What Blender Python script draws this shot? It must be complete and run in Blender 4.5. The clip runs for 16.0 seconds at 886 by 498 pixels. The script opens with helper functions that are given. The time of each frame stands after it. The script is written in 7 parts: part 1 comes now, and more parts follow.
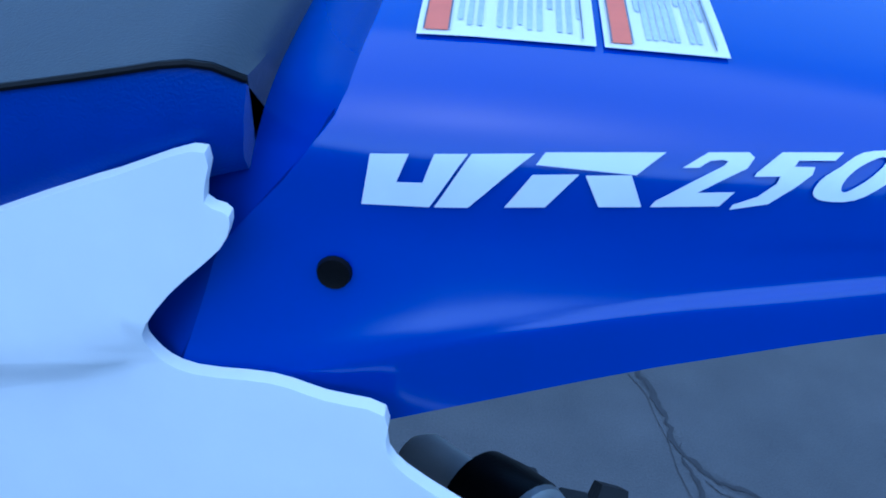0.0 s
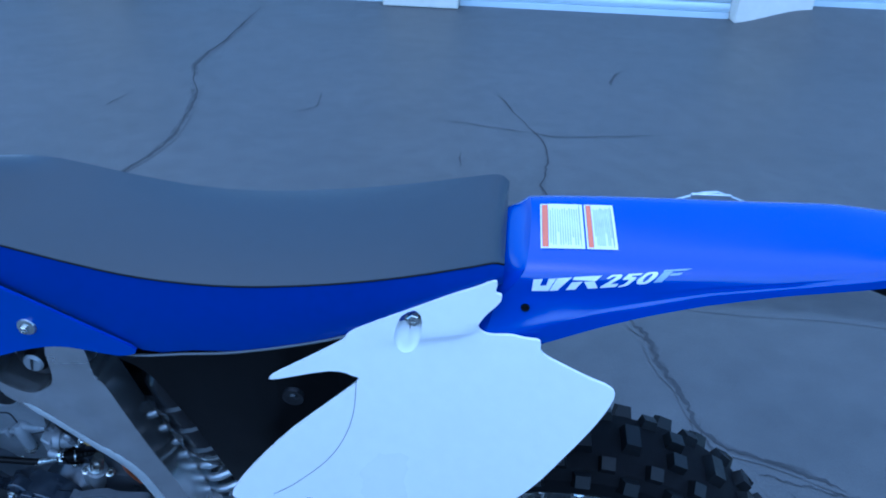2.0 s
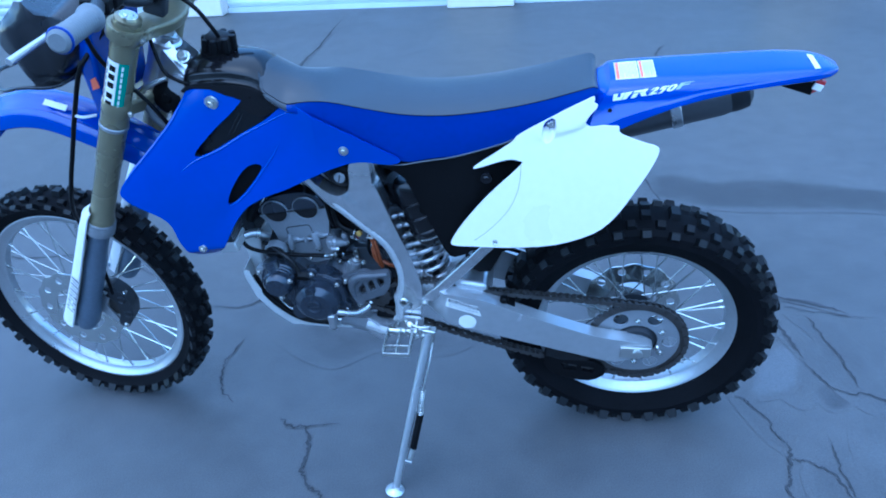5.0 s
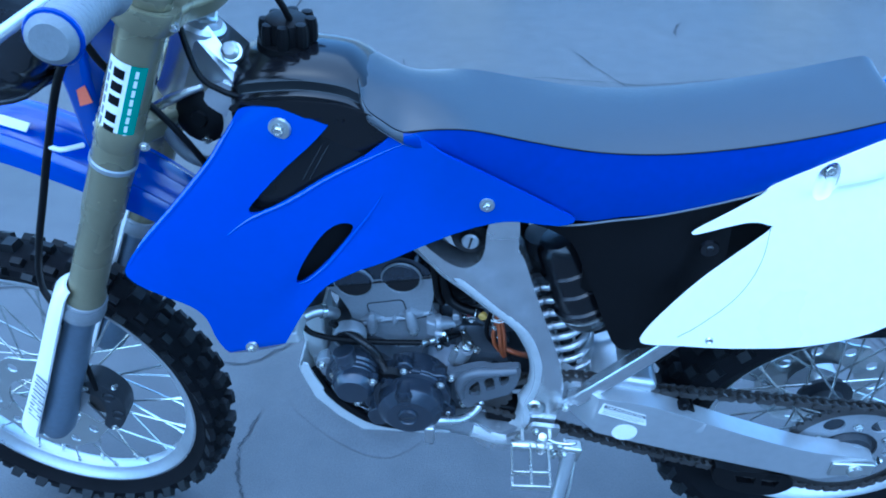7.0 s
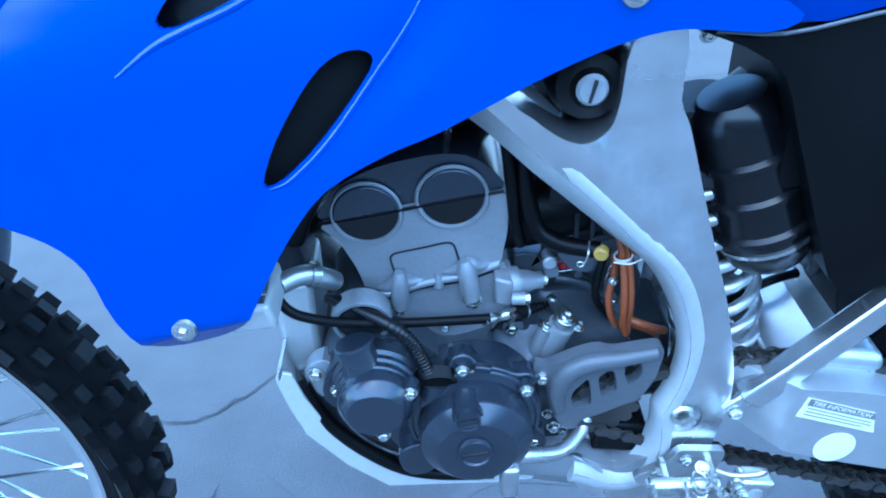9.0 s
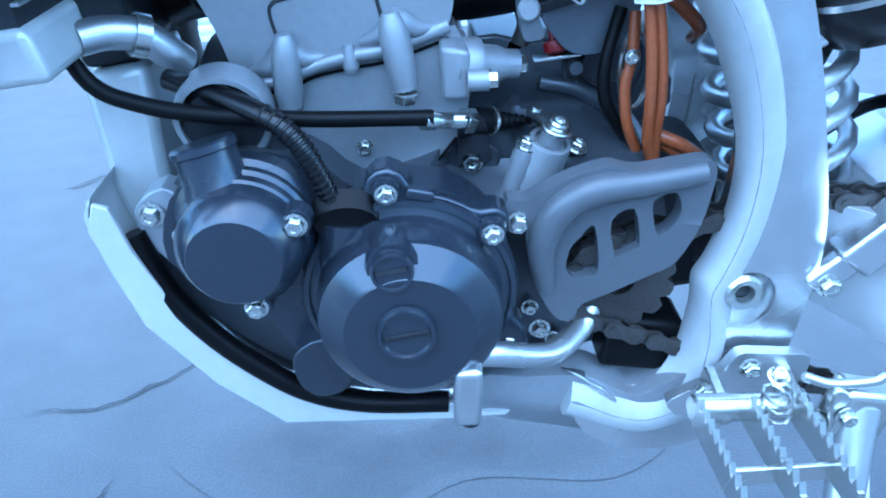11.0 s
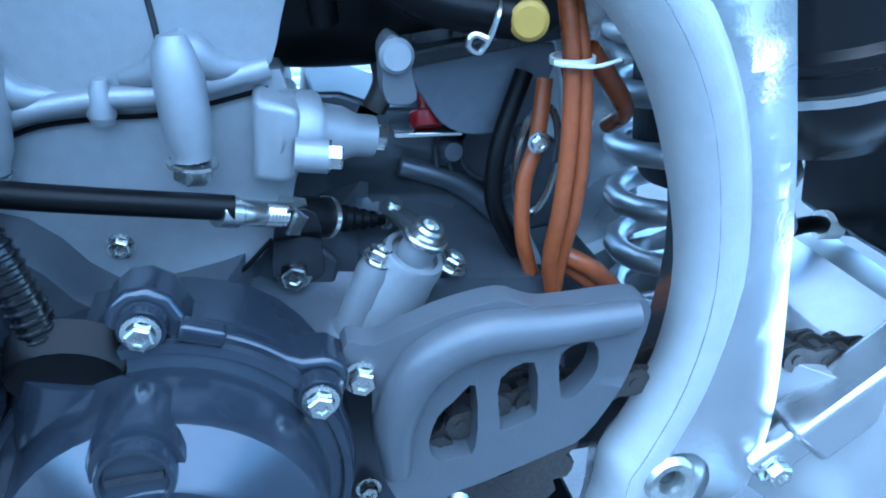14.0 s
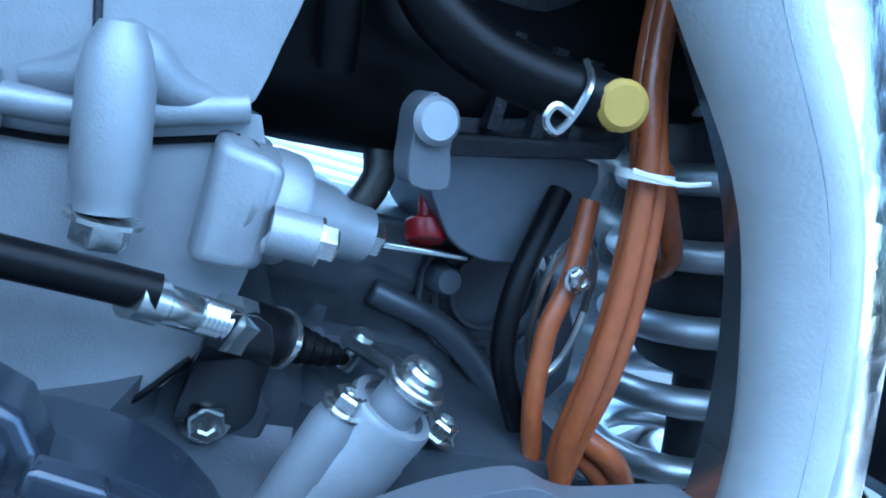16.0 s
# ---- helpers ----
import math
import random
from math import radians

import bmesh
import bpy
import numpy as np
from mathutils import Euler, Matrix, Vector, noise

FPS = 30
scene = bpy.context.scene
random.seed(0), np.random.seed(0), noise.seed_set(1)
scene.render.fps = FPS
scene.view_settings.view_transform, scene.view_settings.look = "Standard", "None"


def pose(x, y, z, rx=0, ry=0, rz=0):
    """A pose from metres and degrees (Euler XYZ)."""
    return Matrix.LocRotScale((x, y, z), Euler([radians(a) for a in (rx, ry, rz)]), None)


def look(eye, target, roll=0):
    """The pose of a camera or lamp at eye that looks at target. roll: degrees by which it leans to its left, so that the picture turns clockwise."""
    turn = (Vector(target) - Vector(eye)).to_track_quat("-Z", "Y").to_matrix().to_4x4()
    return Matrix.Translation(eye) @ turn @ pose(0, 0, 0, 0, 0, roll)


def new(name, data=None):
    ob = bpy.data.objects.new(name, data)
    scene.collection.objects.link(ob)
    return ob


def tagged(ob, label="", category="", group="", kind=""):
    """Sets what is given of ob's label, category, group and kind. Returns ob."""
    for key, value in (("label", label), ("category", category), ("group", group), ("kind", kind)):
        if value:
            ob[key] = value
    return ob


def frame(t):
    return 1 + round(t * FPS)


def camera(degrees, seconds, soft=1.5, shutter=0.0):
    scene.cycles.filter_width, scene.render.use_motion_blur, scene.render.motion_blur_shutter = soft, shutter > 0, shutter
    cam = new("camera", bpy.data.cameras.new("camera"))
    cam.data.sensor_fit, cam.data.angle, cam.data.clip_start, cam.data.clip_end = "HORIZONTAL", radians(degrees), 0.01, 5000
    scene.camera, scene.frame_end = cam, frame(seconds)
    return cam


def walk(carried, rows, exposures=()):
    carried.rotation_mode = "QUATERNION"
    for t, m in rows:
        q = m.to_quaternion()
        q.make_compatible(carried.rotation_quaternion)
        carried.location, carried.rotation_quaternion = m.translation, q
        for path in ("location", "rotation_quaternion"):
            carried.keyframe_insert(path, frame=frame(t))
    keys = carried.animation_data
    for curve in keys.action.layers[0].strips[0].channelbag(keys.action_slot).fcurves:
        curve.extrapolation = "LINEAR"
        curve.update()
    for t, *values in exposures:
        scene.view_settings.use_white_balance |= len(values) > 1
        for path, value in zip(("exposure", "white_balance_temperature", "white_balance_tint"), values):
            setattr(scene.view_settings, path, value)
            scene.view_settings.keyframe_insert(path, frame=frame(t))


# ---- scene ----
cam = camera(60.79, 16.0, soft=1.9, shutter=0.0)
ROWS = [
    (0.0, 1.4049, -0.3840, 1.0508, 56.670, -7.000, 4.517),
    (0.5, 1.4003, -0.5055, 1.1596, 54.814, -3.580, 7.629),
    (1.0, 1.3752, -0.6284, 1.2679, 56.906, -2.223, 6.503),
    (1.5, 1.3228, -0.7440, 1.3429, 58.683, -1.427, 4.615),
    (2.0, 1.3452, -0.8577, 1.3711, 59.446, -1.937, 5.657),
    (2.5, 1.3840, -1.0356, 1.4125, 57.975, 0.370, 8.103),
    (3.0, 1.3868, -1.1933, 1.4378, 59.733, 2.446, 8.924),
    (3.5, 1.3426, -1.3828, 1.4529, 59.192, 2.167, 1.979),
    (4.0, 1.3256, -1.5178, 1.4445, 61.290, 1.596, 0.740),
    (4.5, 1.3497, -1.6136, 1.4517, 59.413, 4.245, 4.371),
    (5.0, 1.2724, -1.6613, 1.4498, 60.343, 3.218, 7.557),
    (5.2, 1.2269, -1.6481, 1.4475, 60.584, 3.061, 9.028),
    (7.3, 0.8057, -1.0539, 1.3221, 57.720, 1.034, 2.734),
    (7.5, 0.7857, -1.0258, 1.3073, 58.770, 1.766, 2.421),
    (8.0, 0.6996, -0.9244, 1.2678, 56.150, 2.567, -2.003),
    (8.5, 0.6887, -0.8240, 1.1518, 59.653, 3.065, -0.423),
    (9.0, 0.6975, -0.7596, 0.9427, 62.975, 3.314, -1.565),
    (9.5, 0.7123, -0.7516, 0.8370, 65.799, 3.465, -1.878),
    (10.0, 0.7041, -0.7171, 0.7636, 67.326, 2.677, -2.215),
    (10.2, 0.7117, -0.6955, 0.7301, 68.381, 3.234, -1.763),
    (12.3, 0.7395, -0.4759, 0.6353, 64.702, -0.037, -3.808),
    (12.5, 0.7369, -0.4758, 0.6346, 66.037, -0.894, -7.411),
    (13.0, 0.7416, -0.4760, 0.6422, 68.146, -2.384, -11.857),
    (13.5, 0.7425, -0.4832, 0.6470, 73.219, -2.550, -13.344),
    (14.0, 0.7441, -0.4316, 0.6290, 73.339, -4.105, -13.179),
    (14.5, 0.7509, -0.3720, 0.6113, 82.934, -8.719, -17.733),
    (15.0, 0.7364, -0.3468, 0.5973, 89.535, -11.592, -21.732),
    (15.5, 0.7290, -0.3468, 0.5867, 91.214, -13.753, -22.873),
    (16.0, 0.7240, -0.3423, 0.5852, 90.011, -13.636, -23.155),]
EXPOSURES = [
    (0.0, 1.18, 4520, 1), (1.0, 1.00, 4500, 0), (1.5, 1.18, 4500, 0), (2.5, 1.63, 4500, 0), (3.5, 1.78, 4530, 0), (5.2, 2.08, 4580, -1), (7.4, 2.43, 4510, -5), (9.0, 2.88, 4700, -5),
    (10.2, 3.08, 4760, -5), (12.4, 3.00, 4820, -6), (14.0, 3.14, 4880, -7), (16.0, 3.18, 4980, -7),
]
walk(cam, [(t, pose(x, y, z, rx, ry, rz)) for t, x, y, z, rx, ry, rz in ROWS], EXPOSURES)

# ---- world and light: open shade under a clear evening sky ----
world = bpy.data.worlds.new("evening_sky")
scene.world = world
world.use_nodes = True
wn = world.node_tree.nodes
sky = wn.new("ShaderNodeTexSky")
sky.sky_type, sky.sun_disc = "NISHITA", False
sky.sun_elevation, sky.sun_rotation = radians(68), radians(203)
sky.dust_density, sky.air_density, sky.ozone_density = 0.4, 1.0, 2.5
wn["Background"].inputs["Strength"].default_value = 0.15
world.node_tree.links.new(sky.outputs["Color"], wn["Background"].inputs["Color"])

sun_data = bpy.data.lights.new("sun", "SUN")
sun_data.energy, sun_data.angle, sun_data.color = 0.62, radians(120), (1.0, 0.97, 0.93)
sun = new("sun", sun_data)
sun.matrix_world = look((-1.25, -2.95, 9.47), (0, 0, 0))


# ---- materials ----
def link(nt, a, b):
    nt.links.new(a, b)


def material(name, base, rough=0.5, metal=0.0, var=0.12, scale=60.0, bump=0.0, bump_scale=300.0, rough_var=0.12,
             coat=0.0, dark=None, spec=0.5, sheen=0.0, coat_ior=1.5):
    """A surface with colour variation at two scales, uneven gloss and fine relief."""
    m = bpy.data.materials.new(name)
    m.use_nodes = True
    nt = m.node_tree
    b = nt.nodes["Principled BSDF"]
    b.inputs["Metallic"].default_value = metal
    b.inputs["Specular IOR Level"].default_value = spec
    b.inputs["Coat Weight"].default_value = coat
    b.inputs["Coat Roughness"].default_value, b.inputs["Coat IOR"].default_value = 0.17, coat_ior
    b.inputs["Sheen Weight"].default_value, b.inputs["Sheen Roughness"].default_value = sheen, 0.30
    tc = nt.nodes.new("ShaderNodeTexCoord")
    n1 = nt.nodes.new("ShaderNodeTexNoise")
    n1.inputs["Scale"].default_value, n1.inputs["Detail"].default_value = scale * 0.15, 5
    n2 = nt.nodes.new("ShaderNodeTexNoise")
    n2.inputs["Scale"].default_value, n2.inputs["Detail"].default_value = scale * 2.5, 4
    for n in (n1, n2):
        link(nt, tc.outputs["Object"], n.inputs["Vector"])
    mixf = nt.nodes.new("ShaderNodeMath")
    mixf.operation = "MULTIPLY_ADD"
    mixf.inputs[1].default_value = 0.6
    link(nt, n1.outputs["Fac"], mixf.inputs[0])
    sc = nt.nodes.new("ShaderNodeMath")
    sc.operation = "MULTIPLY"
    sc.inputs[1].default_value = 0.4
    link(nt, n2.outputs["Fac"], sc.inputs[0])
    link(nt, sc.outputs[0], mixf.inputs[2])
    ramp = nt.nodes.new("ShaderNodeMix")
    ramp.data_type = "RGBA"
    lo = dark if dark else [c * (1 - var) for c in base]
    hi = [min(1.0, c * (1 + var)) for c in base]
    ramp.inputs[6].default_value, ramp.inputs[7].default_value = (*lo, 1), (*hi, 1)
    mr = nt.nodes.new("ShaderNodeMapRange")
    mr.inputs[1].default_value, mr.inputs[2].default_value = 0.3, 0.7
    link(nt, mixf.outputs[0], mr.inputs[0])
    link(nt, mr.outputs[0], ramp.inputs[0])
    link(nt, ramp.outputs[2], b.inputs["Base Color"])
    rr = nt.nodes.new("ShaderNodeMapRange")
    rr.inputs[1].default_value, rr.inputs[2].default_value = 0.3, 0.7
    rr.inputs[3].default_value, rr.inputs[4].default_value = max(0.02, rough - rough_var), min(1, rough + rough_var)
    link(nt, n1.outputs["Fac"], rr.inputs[0])
    link(nt, rr.outputs[0], b.inputs["Roughness"])
    if bump:
        nb = nt.nodes.new("ShaderNodeTexNoise")
        nb.inputs["Scale"].default_value, nb.inputs["Detail"].default_value = bump_scale, 6
        link(nt, tc.outputs["Object"], nb.inputs["Vector"])
        bp = nt.nodes.new("ShaderNodeBump")
        bp.inputs["Strength"].default_value, bp.inputs["Distance"].default_value = bump, 0.001
        link(nt, nb.outputs["Fac"], bp.inputs["Height"])
        link(nt, bp.outputs["Normal"], b.inputs["Normal"])
    return m


BLUE = material("blue_plastic", (0.0002, 0.0350, 0.305), 0.20, var=0.05, scale=20, rough_var=0.04, bump=0.02, bump_scale=120, coat=0.5, coat_ior=1.45)
WHITE = material("white_plastic", (0.74, 0.735, 0.72), 0.34, var=0.04, scale=25, rough_var=0.08, bump=0.06, bump_scale=150)
BLACK = material("black_plastic", (0.003, 0.003, 0.0035), 0.42, var=0.3, scale=60, bump=0.12, bump_scale=900, spec=0.14)
GLOSSBLACK = material("gloss_black_plastic", (0.004, 0.004, 0.005), 0.2, var=0.2, scale=40, bump=0.04, spec=0.4)
VINYL = material("black_seat_vinyl", (0.010, 0.015, 0.023), 0.40, var=0.2, scale=30, bump=0.22, bump_scale=1400, rough_var=0.07, spec=0.7, sheen=0.2)
BLUEVINYL = material("blue_seat_vinyl", (0.001, 0.024, 0.23), 0.42, var=0.12, scale=30, bump=0.25, bump_scale=1400, spec=0.35, sheen=0.25)
RUBBER = material("tyre_rubber", (0.006, 0.006, 0.007), 0.65, var=0.35, scale=60, bump=0.4, bump_scale=500, dark=(0.004, 0.004, 0.0045), spec=0.06)
ALU = material("brushed_aluminium", (0.56, 0.57, 0.58), 0.36, metal=0.9, var=0.10, scale=40, bump=0.12, bump_scale=700, rough_var=0.12)
ARMALU = material("blasted_swingarm_aluminium", (0.46, 0.47, 0.48), 0.36, metal=0.65, var=0.10, scale=20, bump=0.12, bump_scale=700, rough_var=0.10)
SATIN = material("satin_frame_aluminium", (0.66, 0.67, 0.68), 0.27, metal=0.95, var=0.22, scale=14, bump=0.12, bump_scale=500, rough_var=0.22)
CAST = material("cast_aluminium", (0.29, 0.30, 0.315), 0.46, metal=0.5, var=0.12, scale=70, bump=0.16, bump_scale=1300, rough_var=0.1)
RAWCAST = material("rough_cast_edge", (0.44, 0.45, 0.45), 0.5, metal=0.35, var=0.10, scale=60, bump=0.25, bump_scale=700)
PALEALLOY = material("pale_raw_alloy", (0.60, 0.61, 0.60), 0.40, metal=0.4, var=0.08, scale=50, bump=0.12, bump_scale=600)
CONCRETE = material("grey_concrete", (0.24, 0.25, 0.25), 0.8, var=0.15, scale=2, bump=0.4, bump_scale=60)
CASE = material("grey_engine_paint", (0.027, 0.033, 0.046), 0.22, metal=0.35, var=0.15, scale=60, coat=0.35, bump=0.05, bump_scale=1600, rough_var=0.1)
CRANK = material("grey_crankcase_casting", (0.085, 0.092, 0.105), 0.36, metal=0.55, var=0.14, scale=60, bump=0.12, bump_scale=1100, rough_var=0.1)
TITAN = material("dull_grey_silencer_metal", (0.105, 0.108, 0.115), 0.42, metal=0.5, var=0.12, scale=40, bump=0.08)
TREAD = material("worn_tread_rubber", (0.0060, 0.0065, 0.0075), 0.46, var=0.4, scale=90, bump=0.3, bump_scale=500, spec=0.24)
CASED = material("dark_engine_casting", (0.022, 0.024, 0.028), 0.5, metal=0.3, var=0.3, scale=90, bump=0.6, bump_scale=700)
STEEL = material("zinc_steel", (0.56, 0.57, 0.55), 0.24, metal=0.95, var=0.10, scale=8, bump=0.03, bump_scale=60)
CHAINM = material("dull_chain_steel", (0.075, 0.070, 0.066), 0.42, metal=0.7, var=0.4, scale=200, bump=0.3)
GREYPL = material("grey_plastic", (0.085, 0.090, 0.100), 0.4, var=0.1, scale=40, bump=0.15, bump_scale=900)
FORKM = material("anodised_fork_tube", (0.23, 0.21, 0.13), 0.30, metal=0.5, var=0.08, scale=30)
FORKLOW = material("dark_fork_leg", (0.14, 0.17, 0.22), 0.4, metal=0.5, var=0.15, scale=40)
PAPER = material("white_label_paper", (0.78, 0.77, 0.72), 0.5, var=0.05, scale=60)
REDL = material("orange_red_label", (0.72, 0.16, 0.08), 0.5, var=0.1, scale=80)
INK = material("grey_print", (0.16, 0.16, 0.17), 0.6, var=0.2, scale=80)
GREENL = material("green_label", (0.02, 0.24, 0.16), 0.5, var=0.1, scale=80)
SILVERD = material("silver_decal", (0.72, 0.74, 0.76), 0.3, var=0.06, scale=40)
GREYD = material("grey_decal", (0.28, 0.36, 0.48), 0.35, var=0.1, scale=40)
CARBM = material("carburettor_alloy", (0.125, 0.138, 0.158), 0.42, metal=0.5, var=0.15, scale=80, bump=0.15, bump_scale=1200)
PALEINK = material("pale_print", (0.50, 0.54, 0.55), 0.6, var=0.25, scale=300)
ORANGE = material("orange_brown_hose", (0.25, 0.065, 0.02), 0.32, var=0.35, scale=120, bump=0.2, bump_scale=400)
YELLOW = material("yellow_cap", (0.40, 0.25, 0.045), 0.5, var=0.12, scale=120)
REDP = material("red_knob", (0.20, 0.005, 0.008), 0.35, var=0.1)
AMBER = material("amber_lens", (0.70, 0.22, 0.08), 0.2, var=0.1)
REDLENS = material("red_lens", (0.45, 0.03, 0.03), 0.15, var=0.1)
GRIPM = material("grey_rubber_grip", (0.16, 0.17, 0.18), 0.6, var=0.15, scale=100, bump=0.4, bump_scale=500)
BAGM = material("thin_black_plastic_bag", (0.012, 0.013, 0.016), 0.22, var=0.3, scale=60, bump=0.5, bump_scale=60)
DOORM = material("pale_roller_door_paint", (0.62, 0.68, 0.72), 0.5, var=0.07, scale=3, bump=0.1)
STUCCO = material("cream_stucco", (0.72, 0.68, 0.60), 0.85, var=0.08, scale=6, bump=0.7, bump_scale=140)


def asphalt_material(name="weathered_asphalt", film=None, film_rough=0.5, noise=14.0):
    """Asphalt; with a film, it turns raggedly into the film's colour and gloss by the mesh's own fade."""
    m = bpy.data.materials.new(name)
    m.use_nodes = True
    nt = m.node_tree
    b = nt.nodes["Principled BSDF"]
    tc = nt.nodes.new("ShaderNodeTexCoord")
    big = nt.nodes.new("ShaderNodeTexNoise")
    big.inputs["Scale"].default_value, big.inputs["Detail"].default_value = 0.9, 5
    mid = nt.nodes.new("ShaderNodeTexNoise")
    mid.inputs["Scale"].default_value, mid.inputs["Detail"].default_value = 9, 6
    fine = nt.nodes.new("ShaderNodeTexNoise")
    fine.inputs["Scale"].default_value, fine.inputs["Detail"].default_value = 260, 3
    for n in (big, mid, fine):
        link(nt, tc.outputs["Object"], n.inputs["Vector"])
    ramp = nt.nodes.new("ShaderNodeValToRGB")
    e = ramp.color_ramp.elements
    e[0].position, e[0].color = 0.32, (0.055, 0.056, 0.059, 1)
    e[1].position, e[1].color = 0.68, (0.092, 0.093, 0.096, 1)
    add = nt.nodes.new("ShaderNodeMath")
    add.operation = "MULTIPLY_ADD"
    add.inputs[1].default_value = 0.45
    link(nt, mid.outputs["Fac"], add.inputs[0])
    half = nt.nodes.new("ShaderNodeMath")
    half.operation = "MULTIPLY"
    half.inputs[1].default_value = 0.55
    link(nt, big.outputs["Fac"], half.inputs[0])
    link(nt, half.outputs[0], add.inputs[2])
    link(nt, add.outputs[0], ramp.inputs["Fac"])
    grain = nt.nodes.new("ShaderNodeMix")
    grain.data_type, grain.blend_type = "RGBA", "MULTIPLY"
    grain.inputs[0].default_value = 0.5
    gr = nt.nodes.new("ShaderNodeValToRGB")
    gr.color_ramp.elements[0].position, gr.color_ramp.elements[0].color = 0.3, (0.55, 0.55, 0.55, 1)
    gr.color_ramp.elements[1].position, gr.color_ramp.elements[1].color = 0.7, (1.3, 1.3, 1.3, 1)
    link(nt, fine.outputs["Fac"], gr.inputs["Fac"])
    link(nt, ramp.outputs["Color"], grain.inputs[6])
    link(nt, gr.outputs["Color"], grain.inputs[7])
    mask = None
    if film:
        at = nt.nodes.new("ShaderNodeAttribute")
        at.attribute_name = "fade"
        n = nt.nodes.new("ShaderNodeTexNoise")
        n.inputs["Scale"].default_value, n.inputs["Detail"].default_value = noise, 6
        link(nt, tc.outputs["Object"], n.inputs["Vector"])
        s = nt.nodes.new("ShaderNodeMath")
        s.operation = "ADD"
        link(nt, at.outputs["Fac"], s.inputs[0])
        link(nt, n.outputs["Fac"], s.inputs[1])
        mask = nt.nodes.new("ShaderNodeMapRange")
        mask.interpolation_type = "SMOOTHSTEP"
        mask.inputs[1].default_value, mask.inputs[2].default_value = 0.66, 1.40
        link(nt, s.outputs[0], mask.inputs[0])
        dirt = nt.nodes.new("ShaderNodeMix")
        dirt.data_type = "RGBA"
        dirt.inputs[7].default_value = (*film, 1)
        link(nt, mask.outputs[0], dirt.inputs[0])
        link(nt, ramp.outputs["Color"], dirt.inputs[6])
        link(nt, dirt.outputs[2], grain.inputs[6])
    link(nt, grain.outputs[2], b.inputs["Base Color"])
    rg = nt.nodes.new("ShaderNodeMapRange")
    rg.inputs[1].default_value, rg.inputs[2].default_value = 0.3, 0.7
    rg.inputs[3].default_value, rg.inputs[4].default_value = 0.36, 0.54
    link(nt, big.outputs["Fac"], rg.inputs[0])
    rough = rg.outputs[0]
    if film:
        mx = nt.nodes.new("ShaderNodeMix")
        link(nt, mask.outputs[0], mx.inputs[0])
        link(nt, rough, mx.inputs[2])
        mx.inputs[3].default_value = film_rough
        rough = mx.outputs[0]
    link(nt, rough, b.inputs["Roughness"])
    bp = nt.nodes.new("ShaderNodeBump")
    bp.inputs["Strength"].default_value, bp.inputs["Distance"].default_value = 0.35, 0.004
    link(nt, fine.outputs["Fac"], bp.inputs["Height"])
    link(nt, bp.outputs["Normal"], b.inputs["Normal"])
    return m


ASPHALT = asphalt_material()


def fade(ob, values):
    a = ob.data.attributes.new("fade", "FLOAT", "POINT")
    a.data.foreach_set("value", values)
    return ob


SMUDGE = asphalt_material("dirt_along_cracks", (0.040, 0.041, 0.044), 0.65, 16)
TAR = material("crack_shadowed_tar", (0.033, 0.034, 0.037), 0.8, var=0.35, scale=30, bump=0.5, bump_scale=300)
# smooth damp asphalt; the sky's sheen on it is painted as a lighter colour
DAMP_SHEEN = asphalt_material("damp_asphalt_painted_sheen", (0.100, 0.103, 0.110), 0.34, 8)
STAIN = asphalt_material("dark_asphalt_film", (0.036, 0.036, 0.039), 0.5, 9)


# ---- mesh helpers ----
def finish(ob, angle=35):
    for p in ob.data.polygons:
        p.use_smooth = True
    ob.data.set_sharp_from_angle(angle=radians(angle))
    return ob


def holder(parent):
    """Pieces hang two levels below their thing at most."""
    while parent and parent.parent and parent.parent.parent:
        parent = parent.parent
    return parent


def part(name, bm, mat, parent, label="", angle=35):
    bmesh.ops.recalc_face_normals(bm, faces=bm.faces)
    me = bpy.data.meshes.new(name)
    bm.to_mesh(me)
    bm.free()
    me.materials.append(mat)
    ob = new(name, me)
    ob.parent = holder(parent)
    finish(ob, angle)
    if label:
        tagged(ob, label)
    return ob


def put(name, me, m, parent):
    """Another object on the mesh me, at the pose m under parent."""
    ob = new(name, me)
    ob.parent = holder(parent)
    ob.matrix_local = m
    return ob


def soften(ob, width=0.002, segments=2, angle=40):
    md = ob.modifiers.new("edges", "BEVEL")
    md.width, md.segments, md.limit_method, md.angle_limit = width, segments, "ANGLE", radians(angle)
    md.harden_normals = False
    return ob


def spline(pts, closed=False, n=5):
    """Points on a smooth curve through pts (2D or 3D)."""
    pts = [Vector(p) for p in pts]
    out, k = [], len(pts)
    for i in range(k if closed else k - 1):
        a = pts[(i - 1) % k] if closed or i > 0 else pts[0] * 2 - pts[1]
        b, c = pts[i], pts[(i + 1) % k]
        d = pts[(i + 2) % k] if closed or i + 2 < k else pts[-1] * 2 - pts[-2]
        for j in range(n):
            t = j / n
            out.append(0.5 * (2 * b + (c - a) * t + (2 * a - 5 * b + 4 * c - d) * t * t + (3 * b - a - 3 * c + d) * t ** 3))
    if not closed:
        out.append(pts[-1])
    return out


